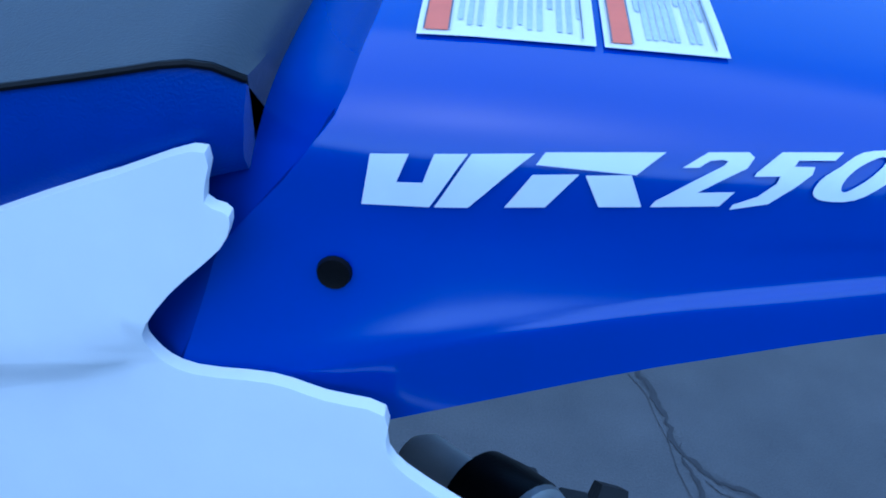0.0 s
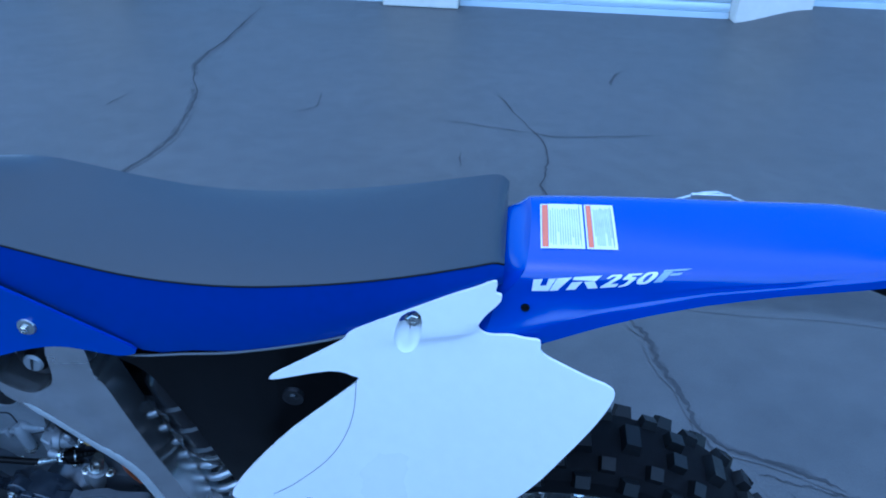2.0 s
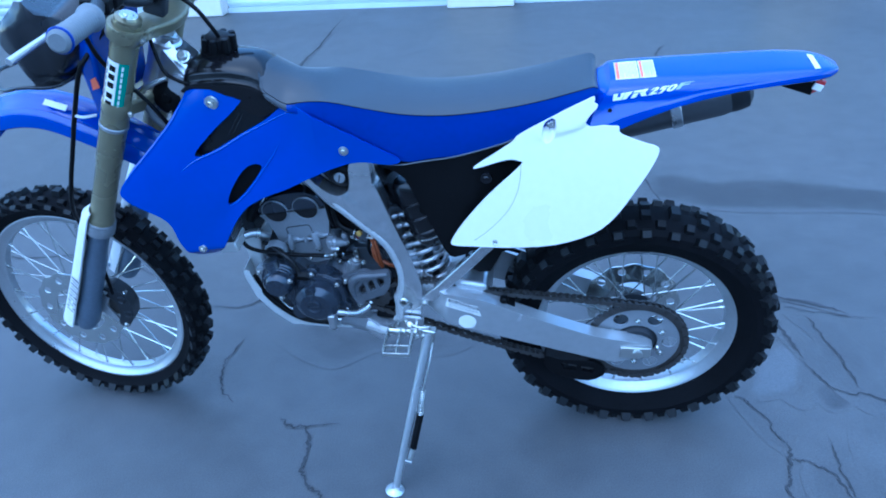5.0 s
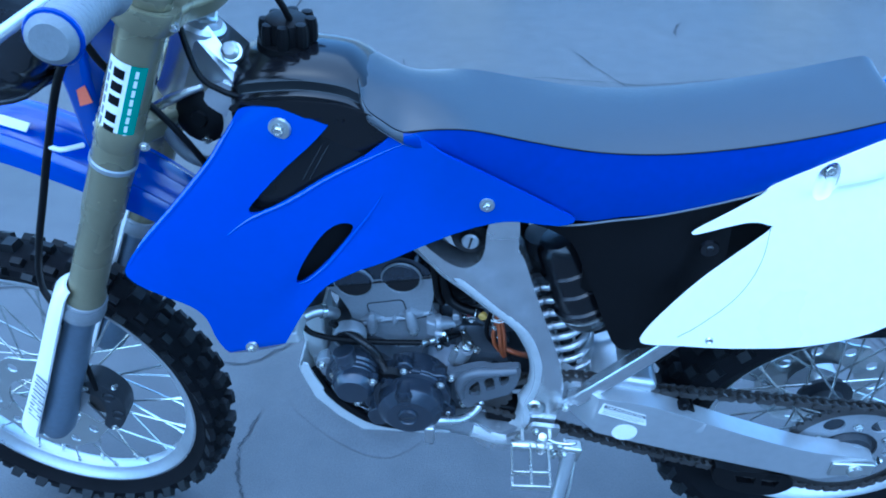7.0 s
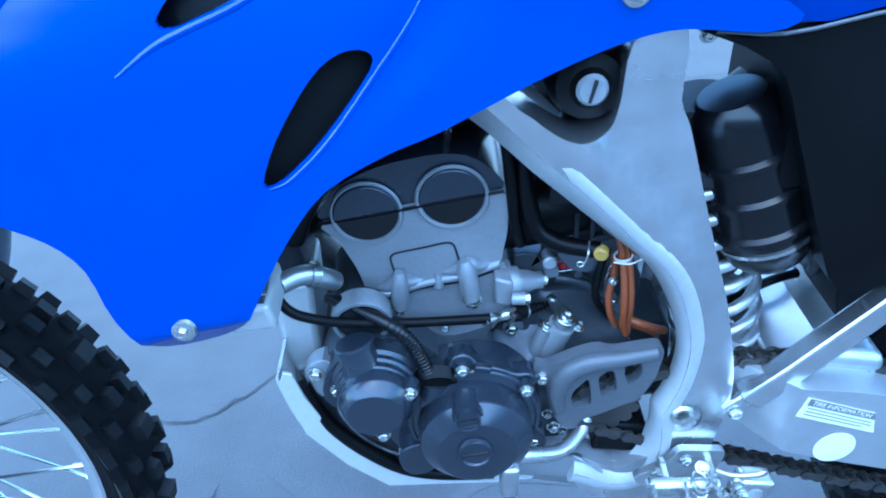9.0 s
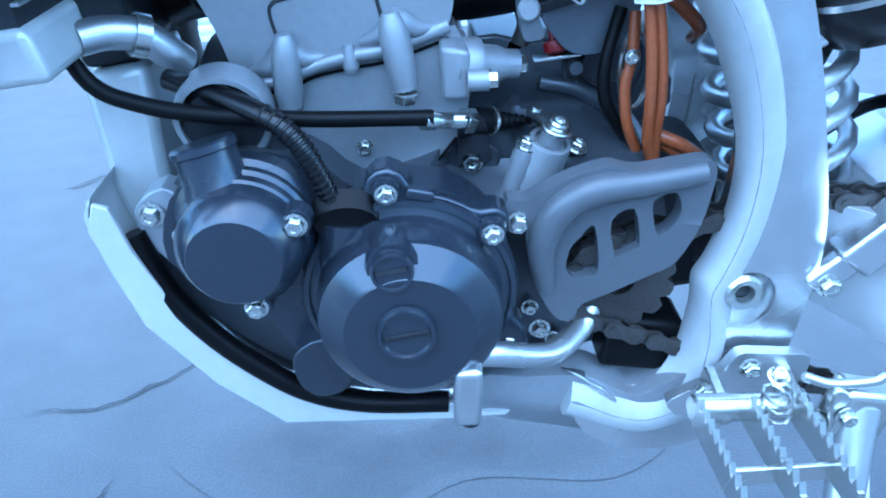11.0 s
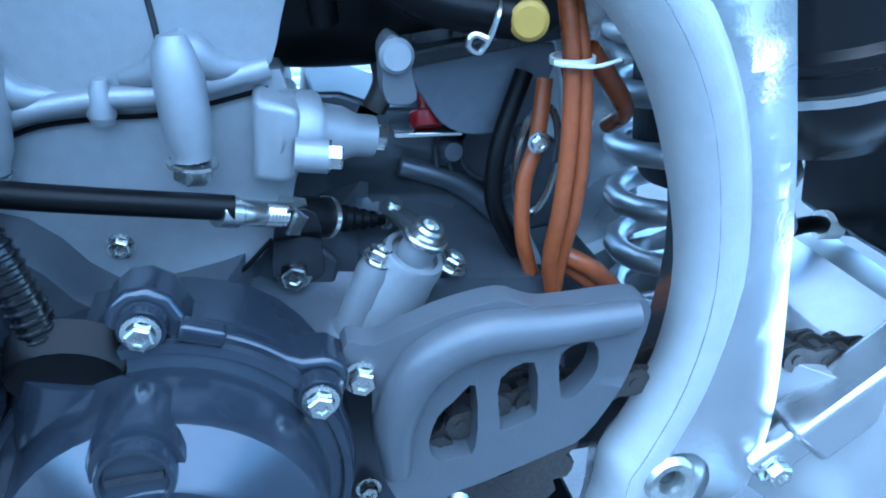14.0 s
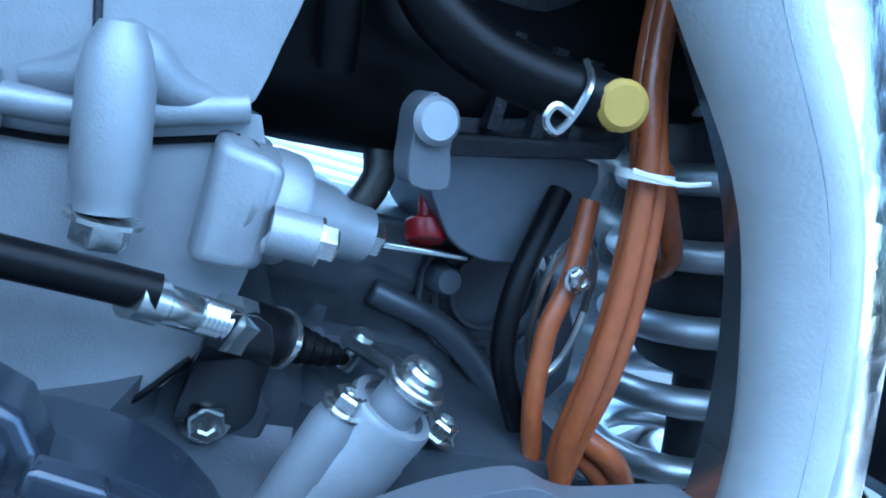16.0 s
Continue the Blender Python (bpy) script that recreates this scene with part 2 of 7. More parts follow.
def tube(path, r, segs=10, smooth=4, bm=None, caps=True):
    """A round bar along a path; r may be a list with a radius for each path point."""
    path = [Vector(p) for p in path]
    rs = list(r) if isinstance(r, (list, tuple)) else [r] * len(path)
    if smooth > 1 and len(path) > 2:
        fine = spline(path, n=smooth)
        fr = []
        for i in range(len(path) - 1):
            fr += [rs[i] + (rs[i + 1] - rs[i]) * j / smooth for j in range(smooth)]
        path, rs = fine, fr + [rs[-1]]
    bm = bm or bmesh.new()
    segs = 14 if 7 < segs < 14 else segs
    tan = [(path[min(i + 1, len(path) - 1)] - path[max(i - 1, 0)]).normalized() for i in range(len(path))]
    up = tan[0].orthogonal().normalized()
    rings = []
    for p, t, q in zip(path, tan, rs):
        up = (up - t * up.dot(t)).normalized()
        side = t.cross(up)
        rings.append([bm.verts.new(p + q * (math.cos(2 * math.pi * k / segs) * up + math.sin(2 * math.pi * k / segs) * side)) for k in range(segs)])
    for a, b in zip(rings, rings[1:]):
        for k in range(segs):
            bm.faces.new((a[k], a[(k + 1) % segs], b[(k + 1) % segs], b[k]))
    if caps:
        bm.faces.new(rings[0][::-1])
        bm.faces.new(rings[-1])
    return bm


def lathe(profile, at=(0, 0, 0), axis=(0, -1, 0), segs=32, bm=None, arc=None):
    """A turned body: profile of (radius, height along the axis)."""
    bm = bm or bmesh.new()
    axis = Vector(axis).normalized()
    u = axis.orthogonal().normalized() if abs(axis.y) < 0.99 else Vector((1, 0, 0))
    u = (u - axis * u.dot(axis)).normalized()
    v = axis.cross(u)
    at = Vector(at)
    rings = []
    for r, h in profile:
        if r < 1e-6:
            rings.append([bm.verts.new(at + axis * h)])
        else:
            rings.append([bm.verts.new(at + axis * h + r * (math.cos(2 * math.pi * k / segs) * u + math.sin(2 * math.pi * k / segs) * v)) for k in range(segs)])
    for a, b in zip(rings, rings[1:]):
        for k in range(segs):
            k2 = (k + 1) % segs
            if len(a) == 1 and len(b) == 1:
                continue
            if len(a) == 1:
                bm.faces.new((a[0], b[k2], b[k]))
            elif len(b) == 1:
                bm.faces.new((a[k], a[k2], b[0]))
            else:
                bm.faces.new((a[k], a[k2], b[k2], b[k]))
    return bm


def ring_lathe(profile, at=(0, 0, 0), axis=(0, -1, 0), segs=48, bm=None):
    """A closed profile turned into a ring."""
    return lathe(list(profile) + [profile[0]], at, axis, segs, bm)


def prism(outline, y0, y1, bm=None, to3=None):
    """An outline in x and z, from y0 to y1."""
    bm = bm or bmesh.new()
    to3 = to3 or (lambda x, z, y: (x, y, z))
    a = [bm.verts.new(to3(p[0], p[1], y0)) for p in outline]
    b = [bm.verts.new(to3(p[0], p[1], y1)) for p in outline]
    bm.faces.new(a)
    bm.faces.new(b[::-1])
    k = len(a)
    for i in range(k):
        bm.faces.new((a[i], b[i], b[(i + 1) % k], a[(i + 1) % k]))
    return bm


def shell(outline, yfun, thick, step=0.025, holes=()):
    """A curved plate: an outline in x and z on the surface y = yfun(x, z), thick towards the middle of the machine."""
    bm = bmesh.new()
    edges = []
    for loop in (outline, *holes):
        vs = [bm.verts.new((p[0], 0, p[1])) for p in loop]
        edges += [bm.edges.new((vs[i], vs[(i + 1) % len(vs)])) for i in range(len(vs))]
    bmesh.ops.triangle_fill(bm, use_beauty=True, use_dissolve=False, edges=edges)
    xs, zs = [p[0] for p in outline], [p[1] for p in outline]
    for lo, hi, co in ((min(xs), max(xs), (1, 0, 0)), (min(zs), max(zs), (0, 0, 1))):
        k = max(1, int((hi - lo) / step))
        for i in range(1, k):
            w = lo + (hi - lo) * i / k
            bmesh.ops.bisect_plane(bm, geom=bm.verts[:] + bm.edges[:] + bm.faces[:], dist=1e-6, plane_co=[w * c for c in co], plane_no=co)
    bmesh.ops.remove_doubles(bm, verts=bm.verts, dist=1e-5)
    for v in bm.verts:
        v.co.y = yfun(v.co.x, v.co.z)
    front = bm.faces[:]
    border = [e for e in bm.edges if len(e.link_faces) == 1]
    back = {}
    for v in bm.verts[:]:
        back[v] = bm.verts.new((v.co.x, v.co.y + (thick(v.co.x, v.co.z) if callable(thick) else thick), v.co.z))
    for f in front:
        bm.faces.new([back[v] for v in f.verts][::-1])
    for e in border:
        a, b = e.verts
        bm.faces.new((a, b, back[b], back[a]))
    return bm


def quad_y(c):
    return lambda x, z: c[0] + c[1] * x + c[2] * z + c[3] * x * z + c[4] * x * x + c[5] * z * z


def block(center, size, rot=(0, 0, 0), bm=None):
    bm = bm or bmesh.new()
    m = pose(*center, *rot) @ Matrix.Diagonal((*size, 1))
    bmesh.ops.create_cube(bm, size=1, matrix=m)
    return bm


def aim(at, axis):
    """A pose whose z axis points along axis."""
    q = Vector(axis).normalized().to_track_quat("Z", "Y")
    return Matrix.Translation(at) @ q.to_matrix().to_4x4()


def loft(sections, closed=True, caps=True):
    """Sections: lists of 3D points, all of one length."""
    bm = bmesh.new()
    rings = [[bm.verts.new(p) for p in s] for s in sections]
    k = len(rings[0])
    for a, b in zip(rings, rings[1:]):
        for i in range(k if closed else k - 1):
            bm.faces.new((a[i], a[(i + 1) % k], b[(i + 1) % k], b[i]))
    if caps and closed:
        bm.faces.new(rings[0][::-1])
        bm.faces.new(rings[-1])
    return bm


def hex_bolt_mesh():
    bm = bmesh.new()
    lathe([(0.0, 0.0), (1.35, 0.0), (1.35, 0.18), (1.0, 0.24)], axis=(0, 0, 1), segs=18, bm=bm)
    lathe([(1.0, 0.2), (1.0, 0.95), (0.86, 1.1), (0.5, 1.1), (0.42, 0.85), (0.0, 0.85)], axis=(0, 0, 1), segs=6, bm=bm)
    me = bpy.data.meshes.new("bolt")
    bm.to_mesh(me)
    bm.free()
    me.materials.append(STEEL)
    return me


BOLT = hex_bolt_mesh()


def bolt(at, parent, r=0.005, axis=(0, -1, 0), name="bolt"):
    return put(name, BOLT, aim(at, axis) @ Matrix.Diagonal((r, r, r, 1)), parent)
import itertools


# ---- ground ----
RISE = 0.13


def ground():
    def ease(q):
        q = min(1.0, max(0.0, q))
        return q * q * (3 - 2 * q)

    xs = [-59.0 + 4 * k for k in range(16)] + [2.6 + 0.08 * k for k in range(20)] + [4.5, 6.0, 9.0, 15.0, 25.0, 40.0, 61.0]
    ys = [-55.0 + 4 * k for k in range(15)] + [3.3 + 0.12 * k for k in range(20)] + [6.5, 9.0, 15.0, 30.0, 65.0]
    bm = bmesh.new()
    # the yard swells up to the raised threshold of the next unit
    rows = [[bm.verts.new((x, y, RISE * ease((x - 2.95) / 0.62) * ease((y - 3.8) / 1.3))) for x in xs] for y in ys]
    for a, b in zip(rows, rows[1:]):
        for k in range(len(xs) - 1):
            bm.faces.new((a[k], a[k + 1], b[k + 1], b[k])).smooth = True
    ob = part("ground", bm, ASPHALT, None)
    return tagged(ob, "weathered grey asphalt yard with dark cracks and stains", "ground", kind="structure")


GROUND = ground()
LAYER = itertools.count()


def crack(path, width):
    """A jagged dark crack in the asphalt: a sunken-looking ragged strip that swells, thins and wanders."""
    base = spline([(x, y, 0) for x, y in path], n=10)
    pts, drift = [], 0.0
    for i, p in enumerate(base):
        t = (base[min(i + 1, len(base) - 1)] - base[max(i - 1, 0)]).normalized()
        drift = 0.6 * drift + random.uniform(-1.0, 1.0) * (0.4 * width + 0.004)
        pts.append(p + Vector((-t.y, t.x, 0)) * drift)
    bm = bmesh.new()
    rows, swell = [], 1.0
    for i, p in enumerate(pts):
        t = (pts[min(i + 1, len(pts) - 1)] - pts[max(i - 1, 0)]).normalized()
        s = Vector((-t.y, t.x, 0))
        swell = 0.6 * swell + 0.4 * random.uniform(0.1, 1.8)
        w = width * 0.62 * swell * min(1, 0.15 + 0.2 * min(i, len(pts) - 1 - i))
        a, b, c = p + s * w * random.uniform(0.6, 1.2), p, p - s * w * random.uniform(0.6, 1.2)
        rows.append([bm.verts.new((q.x, q.y, z)) for q, z in ((a, 0.0034), (b, 0.0036), (c, 0.0034))])
    for a, b in zip(rows, rows[1:]):
        for k in range(2):
            bm.faces.new((a[k], a[k + 1], b[k + 1], b[k]))
    part("crack", bm, TAR, GROUND)
    if width < 0.0068:
        return
    # dirt gathered along it
    level = 0.0018 + 0.00005 * next(LAYER)
    bm = bmesh.new()
    rows, values = [], []
    for i, p in enumerate(base[::5]):
        k = min(5 * i, len(base) - 1)
        t = (base[min(k + 1, len(base) - 1)] - base[max(k - 1, 0)]).normalized()
        s = Vector((-t.y, t.x, 0))
        w = width * random.uniform(1.6, 3.2)
        rows.append([bm.verts.new((p.x + s.x * w * q, p.y + s.y * w * q, level)) for q in (-1, -0.3, 0.3, 1)])
        e = 0.0 if i == 0 or 5 * i >= len(base) - 5 else 1.0
        m = random.uniform(0.2, 0.9)
        values += [0.0, m * e, m * e, 0.0]
    for a, b in zip(rows, rows[1:]):
        for k in range(3):
            bm.faces.new((a[k], a[k + 1], b[k + 1], b[k]))
    return fade(part("crack_dirt", bm, SMUDGE, GROUND), values)


def streak(path, mat):
    """A soft band on the ground; path of (x, y, half width)."""
    bm = bmesh.new()
    pts = spline(path, n=4)
    rows, values = [], []
    for i, p in enumerate(pts):
        t = pts[min(i + 1, len(pts) - 1)] - pts[max(i - 1, 0)]
        s = Vector((-t.y, t.x)).normalized() * p.z
        rows.append([bm.verts.new((p.x + s.x * q, p.y + s.y * q, 0.0011)) for q in (-1.2, -0.75, 0.0, 0.75, 1.2)])
        e = min(1.0, min(i, len(pts) - 1 - i) / 4)
        values += [0.0, 0.7 * e, 0.9 * e, 0.7 * e, 0.0]
    for a, b in zip(rows, rows[1:]):
        for k in range(4):
            bm.faces.new((a[k], a[k + 1], b[k + 1], b[k]))
    return fade(part("stain", bm, mat, GROUND), values)


def stain(path, mat=None, z=0.0012, gain=1.0):
    z += 0.00002 * next(LAYER) - 0.0004
    bm = bmesh.new()
    pts = spline([(x, y) for x, y in path], closed=True, n=6)
    c = sum((Vector(p) for p in pts), Vector((0, 0))) / len(pts)
    rings, values = [], []
    for q, f in ((1.22, 0.0), (1.0, 0.45), (0.78, 0.85), (0.3, 1.0)):
        rings.append([bm.verts.new((c.x + (p.x - c.x) * q, c.y + (p.y - c.y) * q, z)) for p in pts])
        values += [f * gain] * len(pts)
    for a, b in zip(rings, rings[1:]):
        for k in range(len(pts)):
            bm.faces.new((a[k], a[(k + 1) % len(pts)], b[(k + 1) % len(pts)], b[k]))
    bm.faces.new(rings[-1])
    return fade(part("stain" if mat is None else "damp_sheen_patch", bm, mat or STAIN, GROUND), values)


for path, w in (
    ([(-0.55, 4.78), (-0.50, 3.91), (-0.49, 3.35), (-0.29, 2.84), (-0.18, 2.26), (-0.23, 1.88), (-0.36, 1.63)], 0.013),
    ([(1.06, 2.71), (1.17, 2.70), (1.45, 2.64), (1.64, 2.60), (2.12, 2.72)], 0.007),
    ([(1.29, 3.20), (1.36, 2.98), (1.52, 2.54), (1.55, 2.28), (1.52, 2.04), (1.58, 1.80), (1.66, 1.55), (1.79, 1.09)], 0.009),
    ([(2.05, 3.77), (1.96, 3.59), (1.93, 3.42)], 0.010),
    ([(0.35, 3.01), (0.37, 2.79), (0.26, 2.68)], 0.008),
    ([(1.79, 1.09), (1.83, 1.03), (1.84, 0.92), (1.88, 0.80), (1.91, 0.67), (1.98, 0.58), (2.11, 0.54), (2.22, 0.48)], 0.012),
    ([(1.15, 2.34), (1.17, 2.15)], 0.007),
    ([(-0.63, 2.81), (-0.67, 2.59)], 0.008),
    ([(1.91, 0.67), (1.93, 0.54), (1.98, 0.40), (2.02, 0.24)], 0.010),
    ([(0.52, -0.12), (0.56, -0.15), (0.60, -0.15), (0.70, -0.14)], 0.006),
    ([(0.60, -0.15), (0.63, -0.22), (0.64, -0.30), (0.67, -0.36), (0.72, -0.40), (0.76, -0.55)], 0.009),
    ([(0.28, 0.24), (0.26, 0.15), (0.26, 0.09), (0.30, -0.01), (0.36, -0.07)], 0.006),
    ([(0.09, 0.42), (0.20, 0.42), (0.26, 0.47), (0.34, 0.56)], 0.006),
    ([(2.02, 0.51), (2.08, 0.50), (2.18, 0.47), (2.30, 0.46)], 0.0046),
    ([(2.08, 0.46), (2.10, 0.37), (2.12, 0.23), (2.13, 0.11)], 0.0052),
    ([(1.79, 0.06), (1.83, 0.01), (1.86, -0.07), (1.89, -0.12)], 0.0059),
    ([(1.89, -0.12), (1.88, -0.18), (1.86, -0.24), (1.85, -0.30), (1.88, -0.42)], 0.0078),
    ([(1.88, -0.18), (1.93, -0.19), (1.98, -0.24), (1.99, -0.34)], 0.0046),
    ([(2.01, 0.24), (2.04, 0.14), (2.09, 0.08), (2.15, 0.09), (2.21, 0.05), (2.30, 0.02)], 0.0065),
    ([(1.99, -0.10), (1.99, -0.20), (1.99, -0.30)], 0.0046),
    ([(2.41, 0.23), (2.43, 0.16), (2.42, 0.08), (2.41, 0.01)], 0.0059),
    ([(3.09, 2.39), (3.11, 1.98), (3.18, 1.83), (3.23, 1.56), (3.3, 1.2)], 0.010),
    ([(-1.3, 0.9), (-0.9, 0.72), (-0.5, 0.75), (-0.2, 0.6)], 0.007),
):
    crack(path, w * 0.75)
streak([(1.62, 1.47, 0.06), (1.76, 1.45, 0.13), (1.95, 1.36, 0.13), (2.2, 1.37, 0.15), (2.45, 1.34, 0.12), (2.75, 1.28, 0.09), (3.15, 1.27, 0.06), (3.6, 1.24, 0.05)], STAIN)
# broad darker patch on the ground below the engine
stain([(0.40, 0.30), (0.52, 0.37), (0.66, 0.31), (0.80, 0.36), (0.98, 0.29), (0.90, 0.20), (0.74, 0.21), (0.62, 0.13), (0.48, 0.20)], gain=0.62)
stain([(1.86, 0.42), (2.0, 0.36), (2.06, 0.20), (1.96, 0.05), (1.88, 0.18)], gain=0.38)
stain([(2.01, 0.09), (2.05, 0.13), (2.11, 0.09), (2.09, 0.04), (2.03, 0.02)], gain=0.6)
stain([(2.03, 0.46), (2.16, 0.44), (2.20, 0.22), (2.14, 0.05), (2.06, 0.16), (2.08, 0.32)], gain=0.38)
stain([(1.78, 0.07), (1.88, -0.03), (1.92, -0.12), (1.88, -0.16), (1.82, -0.08)], gain=0.38)
stain([(1.95, -0.15), (2.04, -0.20), (2.03, -0.36), (1.94, -0.40), (1.90, -0.26)], gain=0.38)
stain([(2.20, 0.12), (2.45, 0.16), (2.52, 0.00), (2.34, -0.06), (2.20, 0.00)], gain=0.38)
# damp patches with the sky's reflection put in as a paler tone
stain([(1.84, 0.07), (1.90, 0.22), (1.97, 0.30), (2.00, 0.23), (1.95, 0.10)], DAMP_SHEEN)
stain([(2.08, -0.05), (2.20, -0.03), (2.24, -0.16), (2.12, -0.26), (2.05, -0.20)], DAMP_SHEEN, gain=0.38)


# ---- storage building with roller doors ----
def building():
    m = pose(0, 5.08, 0, 0, 0, 1.6)
    H = 3.0

    def wall(name, x0, x1, y0, y1, z0, z1, label):
        bm = block(((x0 + x1) / 2, (y0 + y1) / 2, (z0 + z1) / 2), (x1 - x0, y1 - y0, z1 - z0))
        ob = part(name, bm, STUCCO, None)
        ob.matrix_world = m
        soften(ob, 0.012)
        return tagged(ob, label, "wall", kind="structure")

    pillars = [(-9.6, -8.98), (-7.05, -6.43), (-4.72, -4.10), (-2.30, -1.72), (0.33, 0.92), (3.02, 3.58), (5.72, 6.28), (8.40, 8.96)]
    for i, (a, b) in enumerate(pillars):
        wall(f"wall_pillar_{i + 1}", a, b, 0.0, 0.35, 0.0, 2.55, "cream stucco pillar between two roller doors")
    wall("wall_lintel", -9.6, 8.96, 0.0, 0.35, 2.55, H, "cream stucco band above the roller doors")
    wall("wall_back", -9.6, 8.96, 5.0, 5.3, 0.0, H, "cream stucco rear wall of the storage row")
    wall("wall_side", 8.66, 8.96, 0.35, 5.0, 0.0, H, "cream stucco end wall of the storage row")
    roof = part("roof", block((-0.32, 2.65, H + 0.06), (18.76, 5.5, 0.12)), STUCCO, None)
    roof.matrix_world = m
    tagged(roof, "flat roof slab of the storage row", "roof", kind="structure")
    # curved slat profile shared by all the doors of one width
    for i, ((_, a), (b, _)) in enumerate(zip(pillars, pillars[1:])):
        w = b - a
        door = new("roller_door")
        door.matrix_world = m @ pose((a + b) / 2, 0.16, RISE if a > 3 else 0)
        tagged(door, "pale ribbed metal roller door, closed, in a stucco wall", "roller door", "roller doors of the storage row", "structure")
        bm = bmesh.new()
        prof = [(0.0, 0.0), (-0.010, 0.010), (-0.016, 0.030), (-0.016, 0.045), (-0.010, 0.062), (0.0, 0.070), (0.012, 0.070), (0.012, 0.0)]
        va = [bm.verts.new((-w / 2 + 0.004, y, z)) for y, z in prof]
        vb = [bm.verts.new((w / 2 - 0.004, y, z)) for y, z in prof]
        bm.faces.new(va)
        bm.faces.new(vb[::-1])
        for k in range(len(prof)):
            bm.faces.new((va[k], vb[k], vb[(k + 1) % len(prof)], va[(k + 1) % len(prof)]))
        first = part("slat", bm, DOORM, door)
        first.matrix_local = pose(0, 0, 0.045)
        for k in range(1, 35):
            put("slat", first.data, pose(0, 0, 0.045 + 0.0715 * k), door)
        part("bottom_rail", block((0, 0, 0.022), (w - 0.01, 0.05, 0.042)), DOORM, door)


building()


def unseen_walls():
    """Unseen walls added to cut low sky light, one closing the yard behind the camera."""
    ob = part("added_wall_south", block((1.0, -9.0, 1.7), (60.0, 0.3, 3.4)), CONCRETE, None)
    tagged(ob, "unseen grey concrete wall across the yard, added to cut low sky light", "wall", kind="structure")
    # added out of view, to block the sky's glow past the storage row
    ob = part("added_wall_east", block((13.0, 9.0, 1.5), (18.8, 0.3, 3.0)), STUCCO, None)
    tagged(ob, "unseen cream stucco wall beyond the storage row, added to block sky glow", "wall", kind="structure")


unseen_walls()

# ---- the motorcycle: x to its rear, y to its right side, z up; it leans on its side stand ----
LEAN = 8.742
BIKE = tagged(new("motorcycle"), "blue and white off-road motorcycle leaning on its side stand", "motorcycle")
BIKE.matrix_world = pose(0, 0, 0, LEAN, 0, 0)

SHROUD_Y = quad_y((-0.3440, 0.5574, -0.2463, 0.0792, -0.3437, 0.2521))
PANEL_Y = quad_y((-0.6184, 0.6545, 0.0667, -0.0050, -0.3078, 0.1508))


# wheels
def tyre(radius, half, rim_r, knobs, parent, rear):
    """A knobbly tyre, built round the origin with its axle along y."""
    bm = bmesh.new()
    R = radius - 0.012
    prof = [(rim_r - 0.006, half * 0.52), (rim_r + 0.012, half * 0.72), (rim_r + (R - rim_r) * 0.45, half * 0.95), (rim_r + (R - rim_r) * 0.72, half * 0.92),
            (R - 0.010, half * 0.74), (R - 0.002, half * 0.4), (R, 0.0)]
    full = prof + [(r, -h) for r, h in prof[::-1][1:]]
    ring_lathe(full, axis=(0, -1, 0), segs=72, bm=bm)

    ob = part("tyre", bm, RUBBER, parent, "black knobbly off-road tyre", 25)
    kinds = {}

    def knob(kind, a, y, w, l, h, tilt):
        # a tapered block standing on the carcass; alike knobs share one mesh
        if kind not in kinds:
            kb = bmesh.new()
            vs = []
            for hh, s in ((-0.004, 1.14), (h, 0.82)):
                for sx, sy in ((-1, -1), (1, -1), (1, 1), (-1, 1)):
                    vs.append(kb.verts.new((sx * l / 2 * s, sy * w / 2 * s, hh)))
            for f in ((4, 5, 6, 7), (0, 1, 5, 4), (1, 2, 6, 5), (2, 3, 7, 6), (3, 0, 4, 7)):
                kb.faces.new([vs[i] for i in f])
            me = bpy.data.meshes.new("tread_knob")
            kb.to_mesh(me)
            kb.free()
            me.materials.append(TREAD)
            kinds[kind] = me
        base = R - 0.006 - (abs(y) / half) ** 2 * 0.022
        up = Vector((math.cos(a), 0, math.sin(a)))
        tng = Vector((-math.sin(a), 0, math.cos(a)))
        n = (up * math.cos(tilt) + Vector((0, 1, 0)) * math.sin(tilt)).normalized()
        sd = n.cross(tng)
        m = Matrix((tng, sd, n)).transposed().to_4x4()
        m.translation = up * base + Vector((0, y, 0))
        put("tread_knob", kinds[kind], m, parent)

    for k in range(knobs):
        a = 2 * math.pi * k / knobs
        b = a + math.pi / knobs
        if k % 2:
            knob("centre", a, 0.0, half * 0.62, 0.024, 0.019, 0)
        else:
            for s in (-1, 1):
                knob("inner", a, s * half * 0.24, half * 0.36, 0.024, 0.019, s * 0.12)
        for s in (-1, 1):
            knob("middle", b, s * half * 0.58, half * 0.32, 0.022, 0.018, s * 0.42)
            knob("shoulder", a, s * half * 0.86, half * 0.30, 0.023, 0.018, s * 0.85)
    return ob


def rim_mesh(r, half):
    prof = [(r, half), (r - 0.004, half + 0.001), (r - 0.010, half - 0.003), (r - 0.016, half - 0.010), (r - 0.026, half * 0.45), (r - 0.029, 0.0)]
    prof = prof + [(q, -h) for q, h in prof[::-1][1:]]
    inner = [(r - 0.008, -half + 0.006), (r - 0.016, 0.0), (r - 0.008, half - 0.006)]
    return ring_lathe(prof + inner, axis=(0, -1, 0), segs=72)


